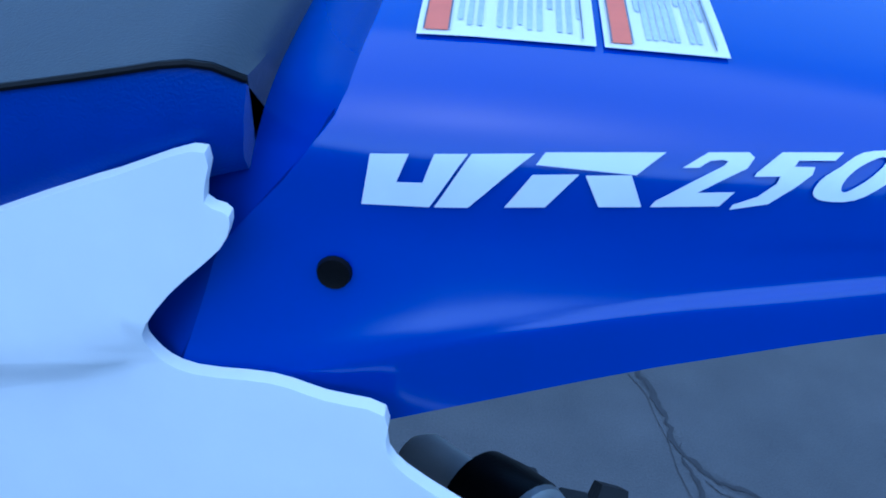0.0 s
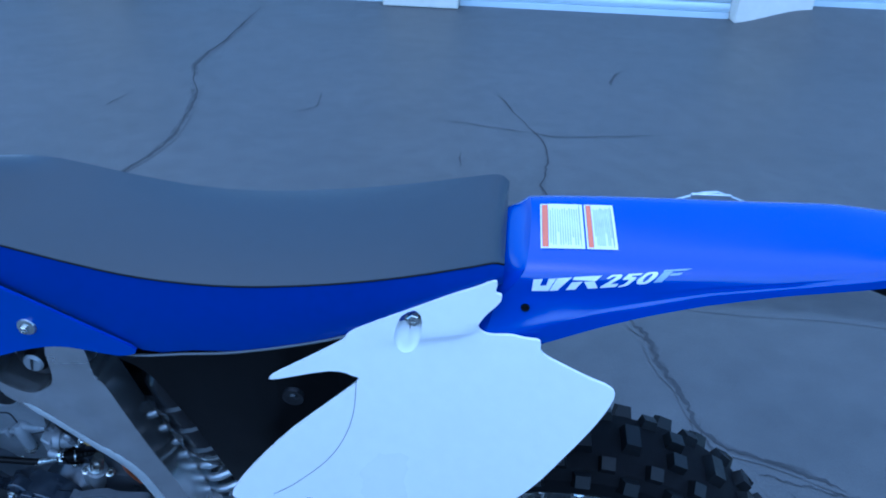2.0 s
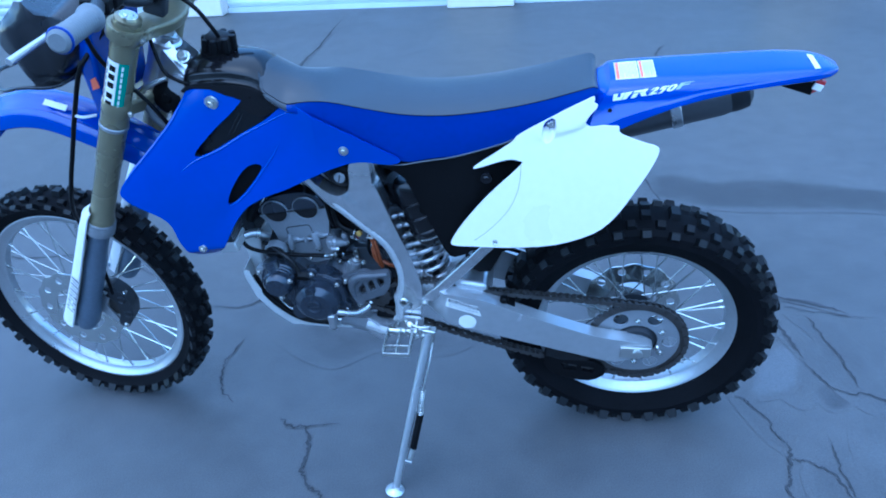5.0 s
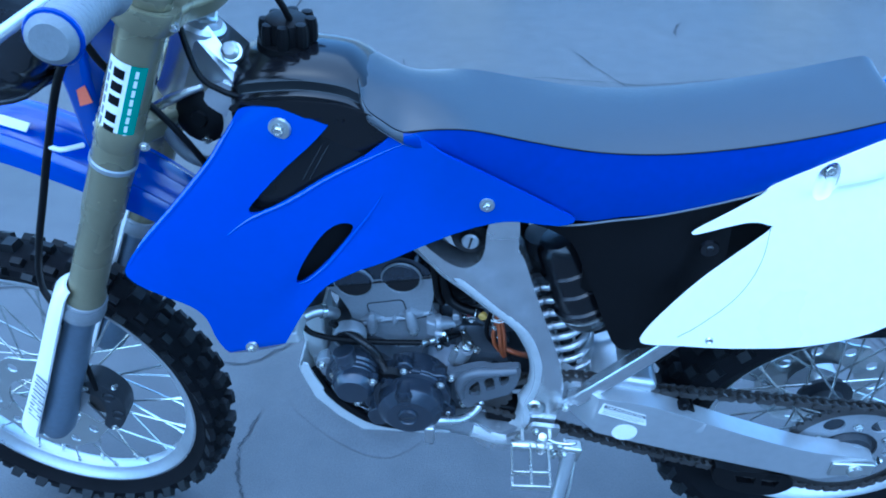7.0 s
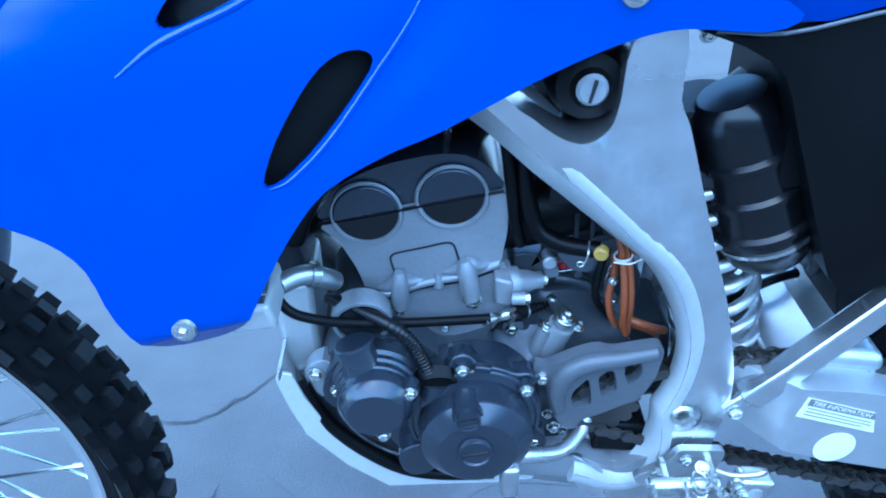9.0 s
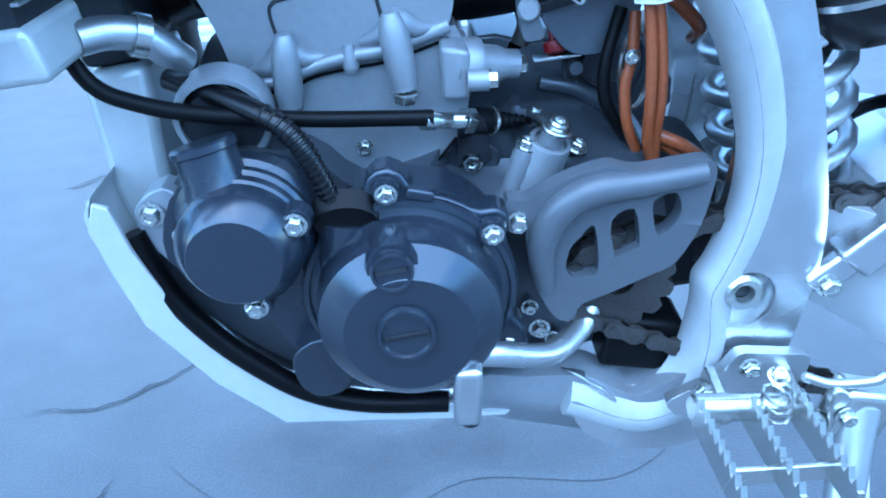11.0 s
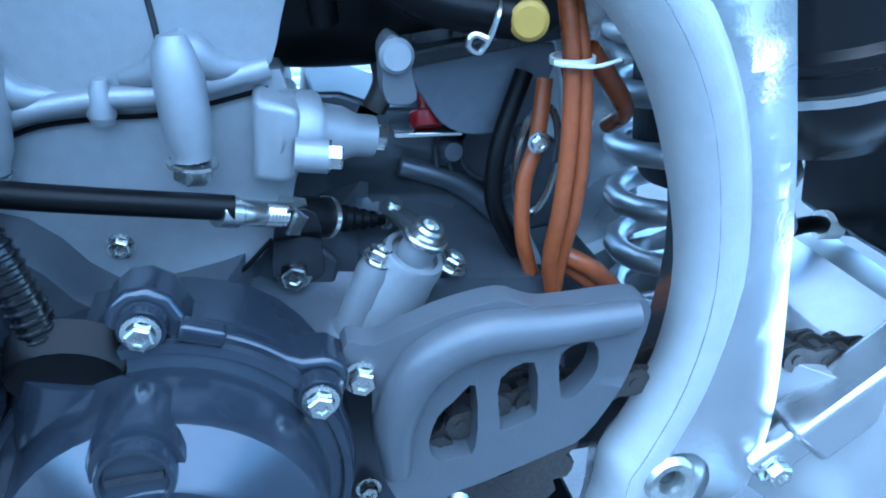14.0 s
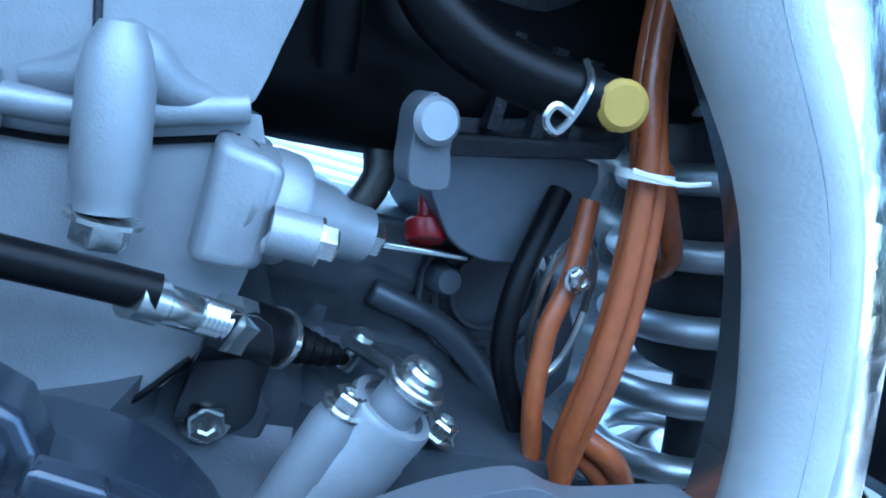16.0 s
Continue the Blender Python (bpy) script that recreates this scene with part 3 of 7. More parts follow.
def wheel(name, place, rim_r, half, tyre_r, tyre_half, knobs, hub, n, rear, label):
    w = part(name, rim_mesh(rim_r, half), ALU, BIKE, label, 30)
    w.matrix_local = place
    tyre(tyre_r, tyre_half, rim_r, knobs, w, rear)
    hr, hw = hub
    prof = [(0.012, hw + 0.012), (hr * 0.6, hw + 0.010), (hr, hw), (hr, hw - 0.008), (hr * 0.62, hw - 0.014), (hr * 0.5, 0.0)]
    part("hub", lathe(prof + [(r, -h) for r, h in prof[::-1][1:]], axis=(0, -1, 0), segs=28), CASED if rear else CAST, w)
    # spokes: two crossing sets on each flange
    end = None
    for k in range(n):
        side = 1 if k % 2 else -1
        cross = 1 if (k // 2) % 2 else -1
        a = 2 * math.pi * k / n
        b = a + cross * 0.62
        p0 = Vector((hr * 0.97 * math.cos(b), side * (hw - 0.004), hr * 0.97 * math.sin(b)))
        p1 = Vector(((rim_r - 0.022) * math.cos(a), side * half * 0.25, (rim_r - 0.022) * math.sin(a)))
        if end is None:
            L = (p1 - p0).length
            bm = tube([(0, 0, 0), (0, 0, L * 0.93)], 0.0021, 6, 1)
            tube([(0, 0, L * 0.92), (0, 0, L)], 0.0036, 6, 1, bm)
            end = part("spoke", bm, STEEL, w)
            end.matrix_local = aim(p0, p1 - p0)
        else:
            put("spoke", end.data, aim(p0, p1 - p0), w)
    return w


def toothed(r, teeth, inner, depth, y0, y1, holes=0, hole_r=0.0, hole_at=0.0, wavy=False):
    """A flat toothed or wavy disc with a round centre and round holes, about the y axis."""
    bm = bmesh.new()
    outer = []
    steps = teeth * 4
    for i in range(steps):
        a = 2 * math.pi * i / steps
        f = (math.cos(a * teeth) * 0.5 + 0.5) if wavy else (0, 0.9, 1, 0.9)[i % 4]
        q = r - depth + depth * f
        outer.append((q * math.cos(a), q * math.sin(a)))
    loops = [outer, [(inner * math.cos(2 * math.pi * i / 36), inner * math.sin(2 * math.pi * i / 36)) for i in range(36)]]
    for k in range(holes):
        c = 2 * math.pi * k / holes
        cx, cz = hole_at * math.cos(c), hole_at * math.sin(c)
        loops.append([(cx + hole_r * math.cos(2 * math.pi * i / 12), cz + hole_r * math.sin(2 * math.pi * i / 12)) for i in range(12)])
    edges, rings = [], []
    for loop in loops:
        vs = [bm.verts.new((x, y0, z)) for x, z in loop]
        rings.append(vs)
        edges += [bm.edges.new((vs[i], vs[(i + 1) % len(vs)])) for i in range(len(vs))]
    bmesh.ops.triangle_fill(bm, use_beauty=True, use_dissolve=False, edges=edges)
    faces = bm.faces[:]
    back = {v: bm.verts.new((v.co.x, y1, v.co.z)) for v in bm.verts[:]}
    for f in faces:
        bm.faces.new([back[v] for v in f.verts][::-1])
    for vs in rings:
        for i in range(len(vs)):
            a, b = vs[i], vs[(i + 1) % len(vs)]
            bm.faces.new((a, b, back[b], back[a]))
    return bm


REAR = wheel("rear_wheel", pose(1.48, 0, 0.335), 0.246, 0.034, 0.341, 0.064, 32, (0.050, 0.042), 36, True, "spoked rear wheel with a silver aluminium rim")
sprocket = part("sprocket", toothed(0.122, 48, 0.1035, 0.007, -0.082, -0.076), CHAINM, REAR, "dull steel rear sprocket")
part("sprocket_web", toothed(0.1045, 12, 0.052, 0.0, -0.0805, -0.0765, 6, 0.0185, 0.080), CAST, sprocket, "drilled silver sprocket web")
for k in range(6):
    a = 2 * math.pi * (k + 0.5) / 6
    bolt((0.068 * math.cos(a), -0.082, 0.068 * math.sin(a)), sprocket, 0.006)
part("sprocket_carrier", lathe([(0.03, 0.042), (0.066, 0.05), (0.066, 0.075), (0.045, 0.078), (0.04, 0.088), (0.0, 0.088)], axis=(0, -1, 0)), CASED, REAR, "dark sprocket carrier")
part("hub_collar", lathe([(0.018, 0.086), (0.018, 0.092), (0.020, 0.0935), (0.027, 0.0935), (0.029, 0.092), (0.029, 0.086)], axis=(0, -1, 0)), CAST, REAR)
part("brake_disc", toothed(0.122, 12, 0.062, 0.006, 0.066, 0.070, 10, 0.011, 0.098, True), STEEL, REAR, "drilled wavy steel brake disc")

STEER = -6.7
RAKE = 26.5
_axis = Vector((math.sin(radians(RAKE)), 0, math.cos(radians(RAKE))))
_pivot = Vector((0.11, 0, 0.35))
TURNED = Matrix.Translation(_pivot) @ Matrix.Rotation(radians(STEER), 4, _axis) @ Matrix.Translation(-_pivot)
FRONT = wheel("front_wheel", TURNED @ pose(0.0075, 0, 0.35), 0.2835, 0.026, 0.350, 0.043, 38, (0.034, 0.045), 36, False, "spoked front wheel with a silver aluminium rim")
part("brake_disc", toothed(0.125, 14, 0.070, 0.006, -0.060, -0.056, 10, 0.011, 0.100, True), STEEL, FRONT, "drilled wavy steel brake disc")


# bodywork
def smooth_loop(pts, n=4):
    return spline(pts, closed=True, n=n)


def mirrored(name, bm, mat, label="", angle=35):
    """The same panel for the right side."""
    for v in bm.verts:
        v.co.y = -v.co.y
    return part(name, bm, mat, BIKE, label, angle)


SHROUD = [(0.363, 0.838), (0.389, 0.872), (0.435, 0.916), (0.481, 0.962), (0.501, 0.988), (0.518, 1.011), (0.529, 1.020), (0.573, 1.018), (0.638, 1.006),
          (0.617, 0.976), (0.575, 0.944), (0.532, 0.905), (0.526, 0.892), (0.541, 0.891), (0.575, 0.903), (0.623, 0.926), (0.677, 0.950), (0.732, 0.984),
          (0.784, 0.9605), (0.8495, 0.924), (0.9186, 0.884), (0.957, 0.860), (0.934, 0.849), (0.877, 0.855), (0.839, 0.850), (0.795, 0.836), (0.751, 0.819),
          (0.699, 0.799), (0.660, 0.788), (0.614, 0.767), (0.584, 0.735), (0.561, 0.700), (0.538, 0.664), (0.512, 0.651), (0.478, 0.656), (0.457, 0.698),
          (0.449, 0.743), (0.432, 0.770), (0.403, 0.793), (0.375, 0.815)]
VENT = [(0.653, 0.860), (0.635, 0.861), (0.614, 0.847), (0.587, 0.811), (0.573, 0.779), (0.586, 0.779), (0.617, 0.804), (0.654, 0.846)]


def shroud_surface(x, z):
    """The flared shroud, with a crease below the vent and rolled front edge."""
    y = SHROUD_Y(x, z)
    d = (z - 0.775) - 0.86 * (x - 0.585)          # distance above the crease that runs up through the vent
    if 0.50 < x < 0.76:
        y += 0.005 * math.exp(-(d / 0.026) ** 2) * math.sin(math.pi * (x - 0.50) / 0.26)
    y -= 0.007 * max(0.0, math.sin(math.pi * (z - 0.665) / 0.36)) * max(0.0, min(1.0, (0.86 - x) / 0.18)) * max(0.0, min(1.0, (x - 0.36) / 0.06))
    y += 0.85 * max(0.0, 0.674 - z)               # the foot curls under
    y -= 0.5 * (math.hypot(y + 0.0945, 0.010) + y + 0.0945) * max(0.0, min(1.0, (x - 0.62) / 0.16)) ** 2
    e = (x - 0.363) - 0.95 * (z - 0.838)          # the front edge turns inwards
    y += 0.007 * math.exp(-max(e, 0) / 0.05) * min(1, max(0, (z - 0.80) / 0.10))
    return y


for side in (-1, 1):
    bm = shell(smooth_loop(SHROUD, 3), shroud_surface, 0.004, 0.011, [smooth_loop(VENT, 3)])
    ob = part("radiator_shroud", bm, BLUE, BIKE, "blue plastic radiator shroud with a black vent", 30) if side < 0 else mirrored("radiator_shroud", bm, BLUE, angle=30)
    soften(ob, 0.0015, 2, 50)
    for name, path, size, proud in (
        ("rolled_edge", [(0.368, 0.842), (0.392, 0.871), (0.437, 0.913), (0.483, 0.959), (0.503, 0.985), (0.519, 1.007)], 0.0050, 0.0010),
        ("crease", [(0.496, 0.866), (0.520, 0.880), (0.543, 0.888), (0.577, 0.899), (0.625, 0.922), (0.679, 0.944), (0.728, 0.966)], 0.0040, 0.0012),
        ("crease", [(0.576, 0.774), (0.592, 0.778), (0.622, 0.802), (0.658, 0.843), (0.682, 0.872), (0.700, 0.900)], 0.0034, 0.0010),
    ):
        ridge = [Vector(p) for p in spline(path, n=4)]
        n = len(ridge) - 1
        fat = [size * (0.35 + 0.65 * min(1, 4 * min(i, n - i) / n)) for i in range(n + 1)]
        part(name, tube([(p.x, -side * (shroud_surface(p.x, p.y) + f - proud * f / size), p.y) for p, f in zip(ridge, fat)], fat, 12, 1), BLUE, ob)
    if side < 0:
        LSHROUD = ob
for (x, z), r in (((0.573, 0.993), 0.007), ((0.838, 0.883), 0.005), ((0.499, 0.678), 0.0044)):
    y = shroud_surface(x, z)
    part("bolt_washer", lathe([(0.0, 0.004), (r * 1.1, 0.004), (r * 2.0, 0.0025), (r * 2.2, -0.001)], (x, y, z), (0, -1, 0.1), 20), STEEL, LSHROUD)
    bolt((x, y - 0.003, z), LSHROUD, r, (0, -1, 0.1))
part("vent_backing", shell(smooth_loop([(0.665, 0.872), (0.60, 0.86), (0.55, 0.77), (0.60, 0.76), (0.67, 0.83)], 2), lambda x, z: SHROUD_Y(x, z) + 0.018, 0.004, 0.03), BLACK, LSHROUD)

# black tank cover between seat and shrouds
COVER = [(0.512, 1.012), (0.516, 1.022), (0.536, 1.027), (0.600, 1.027), (0.650, 1.022), (0.680, 1.012), (0.692, 1.006), (0.706, 0.992), (0.735, 0.968),
         (0.66, 0.93), (0.60, 0.90), (0.54, 0.88), (0.515, 0.90), (0.55, 0.935), (0.59, 0.965), (0.60, 1.0), (0.56, 1.008)]


def cover_surface(x, z):
    y = max(SHROUD_Y(x, z) + 0.006, -0.082 - (1.0 - z) * 0.25) if z < 1.0 else -0.078
    return y


for side in (-1, 1):
    bm = shell(smooth_loop(COVER, 3), cover_surface, 0.004, 0.006)
    part("tank_cover_side", bm, GLOSSBLACK, BIKE, "gloss black tank cover panel", 30) if side < 0 else mirrored("tank_cover_side", bm, GLOSSBLACK)
for dx in (0.0, -0.009):
    part("cover_ridge", tube([(x + dx, cover_surface(x + dx, z) + 0.0004, z) for x, z in ((0.655, 1.000), (0.640, 0.977), (0.622, 0.949), (0.604, 0.921))], 0.0013, 8, 3), GLOSSBLACK, BIKE)
secs = []
HALF = [(0.0, 0.0), (0.030, 0.0012), (0.046, 0.006), (0.056, 0.012), (0.0615, 0.0175), (0.0625, 0.0195), (0.0650, 0.0290), (0.0660, 0.0305), (0.0715, 0.0320), (0.0735, 0.0335), (0.0760, 0.0420), (0.0772, 0.060), (0.075, 0.11)]
for x, zt, k in spline([(0.506, 1.034, 0.86), (0.512, 1.050, 0.93), (0.532, 1.061, 0.985), (0.60, 1.066, 1.0), (0.65, 1.059, 1.0), (0.672, 1.049, 0.99), (0.688, 1.036, 0.97), (0.73, 0.995, 0.93)], n=3):
    row = [(x, -y * k, zt - d) for y, d in HALF]
    secs.append(row[::-1] + [(px, -py, pz) for px, py, pz in row[1:]])
part("fuel_tank", loft(secs), GLOSSBLACK, BIKE, "gloss black fuel tank cover with long ridges", 24)
soften(part("tank_belly", loft([[(0.555, -0.045, 0.74), (0.555, 0.085, 0.70), (0.555, 0.085, 0.90), (0.555, -0.045, 0.90)], [(0.66, -0.050, 0.765), (0.66, 0.085, 0.675), (0.66, 0.085, 0.90), (0.66, -0.050, 0.90)], [(0.765, -0.040, 0.790), (0.765, 0.080, 0.690), (0.765, 0.080, 0.88), (0.765, -0.040, 0.88)]]), BLACK, BIKE, "black plastic underside of the fuel tank"), 0.012, 3)
CAP = Vector((0.575, 0.012, 1.062))
cap = part("fuel_cap", lathe([(0.0, 0.038), (0.020, 0.038), (0.028, 0.034), (0.031, 0.024), (0.031, 0.008), (0.040, 0.006), (0.042, -0.01)], CAP, (0.12, 0, 1), 28), BLACK, BIKE, "black ribbed fuel cap")
for k in range(8):
    a = 2 * math.pi * k / 8
    part("lobe", lathe([(0.0, 0.036), (0.007, 0.035), (0.009, 0.026), (0.009, 0.006)], CAP + Vector((0.030 * math.cos(a), 0.030 * math.sin(a), 0)), (0.12, 0, 1), 10), BLACK, cap)
part("breather_hose", tube([(0.585, 0, 1.10), (0.580, -0.01, 1.125), (0.560, -0.015, 1.165), (0.525, -0.01, 1.19), (0.49, 0, 1.185)], 0.0045, 8, 6), BLACK, cap)

# seat
SEAT = [(0.674, 1.052, 1.036, 1.020, 0.050), (0.678, 1.052, 1.022, 1.010, 0.064), (0.686, 1.048, 1.008, 0.998, 0.073), (0.702, 1.038, 0.996, 0.986, 0.077), (0.730, 1.025, 0.979, 0.968, 0.079), (0.77, 1.013, 0.984, 0.952, 0.080), (0.82, 0.997, 0.983, 0.930, 0.080), (0.89, 0.985, 0.969, 0.893, 0.082),
        (0.96, 0.977, 0.957, 0.852, 0.084), (1.02, 0.975, 0.953, 0.860, 0.085), (1.08, 0.978, 0.955, 0.868, 0.086), (1.14, 0.985, 0.962, 0.885, 0.086), (1.20, 0.994, 0.972, 0.905, 0.085),
        (1.26, 1.005, 0.985, 0.935, 0.083), (1.32, 1.015, 1.001, 0.970, 0.080), (1.345, 1.019, 1.007, 0.983, 0.077), (1.356, 1.010, 1.002, 0.985, 0.072)]
fine = spline(SEAT, n=3)
top, sidel, sider = [], [], []
for x, zt, zs, zb, w in fine:
    zs += 0.006
    zt -= 0.008
    row = []
    for k in range(17):
        s = -1 + k / 8
        row.append((x, w * s, zs + (zt - zs) * (1 - abs(s) ** 2.6)))
    bot = [(x, w * s, zs - 0.022) for s in (0.96, 0.5, 0, -0.5, -0.96)]
    top.append(row + bot)
    a = [(x, w + 0.001, zs - 0.0015), (x, w + 0.005, zs + (zb - zs) * 0.35), (x, w + 0.007, zs + (zb - zs) * 0.75), (x, w + 0.004, zb), (x, w - 0.012, zb - 0.002), (x, w - 0.016, zs - 0.02)]
    sider.append(a)
    sidel.append([(x, -y, z) for _, y, z in a])
SEATPART = part("seat", loft(top), VINYL, BIKE, "long black vinyl seat with blue sides", 50)
cut = min(i for i, row in enumerate(fine) if row[0] > 0.729)
for rows in (sidel, sider):
    part("seat_side", loft(rows[cut:]), BLUEVINYL, SEATPART, "blue vinyl seat side", 50)
    part("seat_nose", loft(rows[:cut + 1]), VINYL, SEATPART, "", 50)
part("seam_piping", tube([(x, -w - 0.0012, zs + 0.0055) for x, zt, zs, zb, w in SEAT[4:]], 0.0009, 6, 3), BLACK, SEATPART)

# rear mudguard
FEN = [(1.350, 1.009, 0.083, 0.977, 0.103, 0.936, 0.109, 0.910), (1.404, 1.015, 0.085, 0.983, 0.100, 0.960, 0.105, 0.937), (1.455, 1.018, 0.0845, 0.991, 0.092, 0.976, 0.099, 0.959),
       (1.500, 1.020, 0.0825, 0.998, 0.087, 0.987, 0.094, 0.975), (1.550, 1.022, 0.0795, 1.006, 0.0825, 0.999, 0.087, 0.987), (1.620, 1.025, 0.0745, 1.014, 0.0765, 1.009, 0.080, 1.001),
       (1.700, 1.027, 0.062, 1.020, 0.066, 1.017, 0.069, 1.008), (1.755, 1.026, 0.051, 1.020, 0.053, 1.017, 0.054, 1.008), (1.785, 1.022, 0.036, 1.017, 0.037, 1.014, 0.038, 1.007), (1.803, 1.016, 0.018, 1.013, 0.019, 1.011, 0.019, 1.008)]


def fender_section(x):
    k = 0
    while k < len(FEN) - 2 and FEN[k + 1][0] < x:
        k += 1
    a, b = FEN[k], FEN[k + 1]
    f = min(1, max(0, (x - a[0]) / (b[0] - a[0])))
    return [p + (q - p) * f for p, q in zip(a, b)]


def fender_point(x, s, lift=0.0):
    """s: 0 on the ridge, 0.5 on the flank, 0.8 on the crease, 1 at the lower edge of the left side; up to -1 on the right."""
    _, zt, ws, zs, yc, zc, yl, zl = fender_section(x)
    d = zt - zs
    line = [(0.0, zt), (0.40 * ws, zt - 0.02 * d), (0.62 * ws, zt - 0.07 * d), (0.80 * ws, zt - 0.20 * d), (0.93 * ws, zt - 0.48 * d), (ws, zs),
            (ws + (yc - ws) * 0.34, zs - (zs - zc) * 0.40), (ws + (yc - ws) * 0.68, zs - (zs - zc) * 0.73), (yc, zc), (yc + (yl - yc) * 0.40, zc - (zc - zl) * 0.22), (yl, zl)]
    q = min(abs(s), 1.0) * 10
    k = min(int(q), 9)
    t = q - k
    p1, p2 = Vector(line[k]), Vector(line[k + 1])
    p0 = Vector(line[k - 1]) if k else Vector((-p2.x, p2.y))
    p3 = Vector(line[k + 2]) if k < 9 else p2 * 2 - p1
    p = 0.5 * (2 * p1 + (p2 - p0) * t + (2 * p0 - 5 * p1 + 4 * p2 - p3) * t * t + (3 * p1 - p0 - 3 * p2 + p3) * t ** 3)
    if lift:
        g = 0.5 * ((p2 - p0) + 2 * (2 * p0 - 5 * p1 + 4 * p2 - p3) * t + 3 * (3 * p1 - p0 - 3 * p2 + p3) * t * t)
        p = p + Vector((-g.y, g.x)).normalized() * lift
    if s < 0 and p.x > 0.03:
        # the right half is slimmer
        p.x = 0.03 + (p.x - 0.03) * (0.52 + 0.4 * min(1.0, max(0.0, (x - 1.62) / 0.14)))
    return Vector((x, -p.x if s >= 0 else p.x, p.y))


def front_x(s):
    """The front edge sweeps forward towards the lower edge."""
    edge = [(0.0, 1.381), (0.15, 1.3797), (0.30, 1.378), (0.36, 1.3758), (0.436, 1.3682), (0.495, 1.359), (0.56, 1.350), (1.0, 1.335)]
    for (a, xa), (b, xb) in zip(edge, edge[1:]):
        if abs(s) <= b:
            return xa + (xb - xa) * (abs(s) - a) / (b - a)
    return 1.335


secs = []
for i in range(31):
    f = i / 30
    out = []
    for k in range(81):
        s = -1 + k / 40
        x = front_x(s) + (1.803 - front_x(s)) * f
        out.append(fender_point(x, s))
    inn = [Vector((p.x, p.y * 0.95, p.z - 0.003)) for p in out[::-1]]
    secs.append(out + inn)
FENDER = part("rear_mudguard", loft(secs), BLUE, BIKE, "long blue plastic rear mudguard", 28)
lip = [fender_point(front_x(-1 + k / 40), -1 + k / 40) for k in range(81)]
secs = []
for dx, sc, dz in ((0.0, 1.0, 0.0), (-0.003, 0.985, -0.002), (-0.010, 0.955, -0.006), (-0.022, 0.93, -0.010), (-0.035, 0.90, -0.012)):
    secs.append([Vector((p.x + dx, p.y * sc, 0.955 + (p.z - 0.955) * sc + dz)) for p in lip])
part("front_lip", loft(secs, closed=False), BLUE, FENDER)
part("rim_hole", lathe([(0.0, 0.0012), (0.0028, 0.0012), (0.0040, 0.0016), (0.0044, 0.0)], fender_point(1.380, 0.593) + Vector((0, -0.0008, 0.0002)), (0, -1, 0.25), 16), BLACK, FENDER)


def patch(name, corners, mat, parent, label="", lift=0.0008, n=5):
    """A thin film on the mudguard; corners (x, s) in order round it."""
    bm = bmesh.new()
    grid = []
    for i in range(n + 1):
        f = i / n
        a = Vector(corners[0]).lerp(Vector(corners[3]), f)
        b = Vector(corners[1]).lerp(Vector(corners[2]), f)
        grid.append([bm.verts.new(fender_point(*a.lerp(b, j / n), lift)) for j in range(n + 1)])
    for i in range(n):
        for j in range(n):
            bm.faces.new((grid[i][j], grid[i][j + 1], grid[i + 1][j + 1], grid[i + 1][j]))
    return part(name, bm, mat, parent, label)


def s_at(y, x):
    """The parameter at which the mudguard's top lies y metres from the middle."""
    w = fender_section(x)[2]
    q = y / w
    line = [0.0, 0.40, 0.62, 0.80, 0.93]
    for k in range(4):
        if q <= line[k + 1]:
            return (k + (q - line[k]) / (line[k + 1] - line[k])) / 10
    return 0.4


for x0, x1, red in ((1.390, 1.4335, 0.0075), (1.4355, 1.4655, 0.0065)):
    lab = patch("warning_label", [(x0, -s_at(0.023, x0)), (x1, -s_at(0.023, x1)), (x1 + 0.001, s_at(0.0485, x1)), (x0 + 0.001, s_at(0.0485, x0))], PAPER, FENDER, "white warning label with an orange-red edge", 0.0008, 8)
    patch("label_edge", [(x0 + 0.0015, -s_at(0.021, x0)), (x0 + red, -s_at(0.021, x0)), (x0 + red + 0.001, s_at(0.0465, x0)), (x0 + 0.0025, s_at(0.0465, x0))], REDL, lab, "", 0.0012, 8)
    n = 13 if red > 0.007 else 11
    for k in range(n):
        xa = x0 + red + 0.0022 + (x1 - x0 - red - 0.004) * k / n
        lo, hi = -0.018 + 0.006 * random.random(), 0.0435 - 0.030 * random.random() * (k % 3 == 0)
        patch("print_line", [(xa, -s_at(-lo, xa)), (xa + 0.0013, -s_at(-lo, xa)), (xa + 0.0020, s_at(hi, xa)), (xa + 0.0007, s_at(hi, xa))], PALEINK, lab, "", 0.0012, 6)
    for xa, sx in ((x0 + 0.0014, 0), (x0 + red, 0), (x1 - 0.0035, 0)):
        patch("border_line", [(xa, -s_at(0.021, xa)), (xa + 0.0004, -s_at(0.021, xa)), (xa + 0.0014, s_at(0.0465, xa)), (xa + 0.0010, s_at(0.0465, xa))], INK, lab, "", 0.0014, 6)

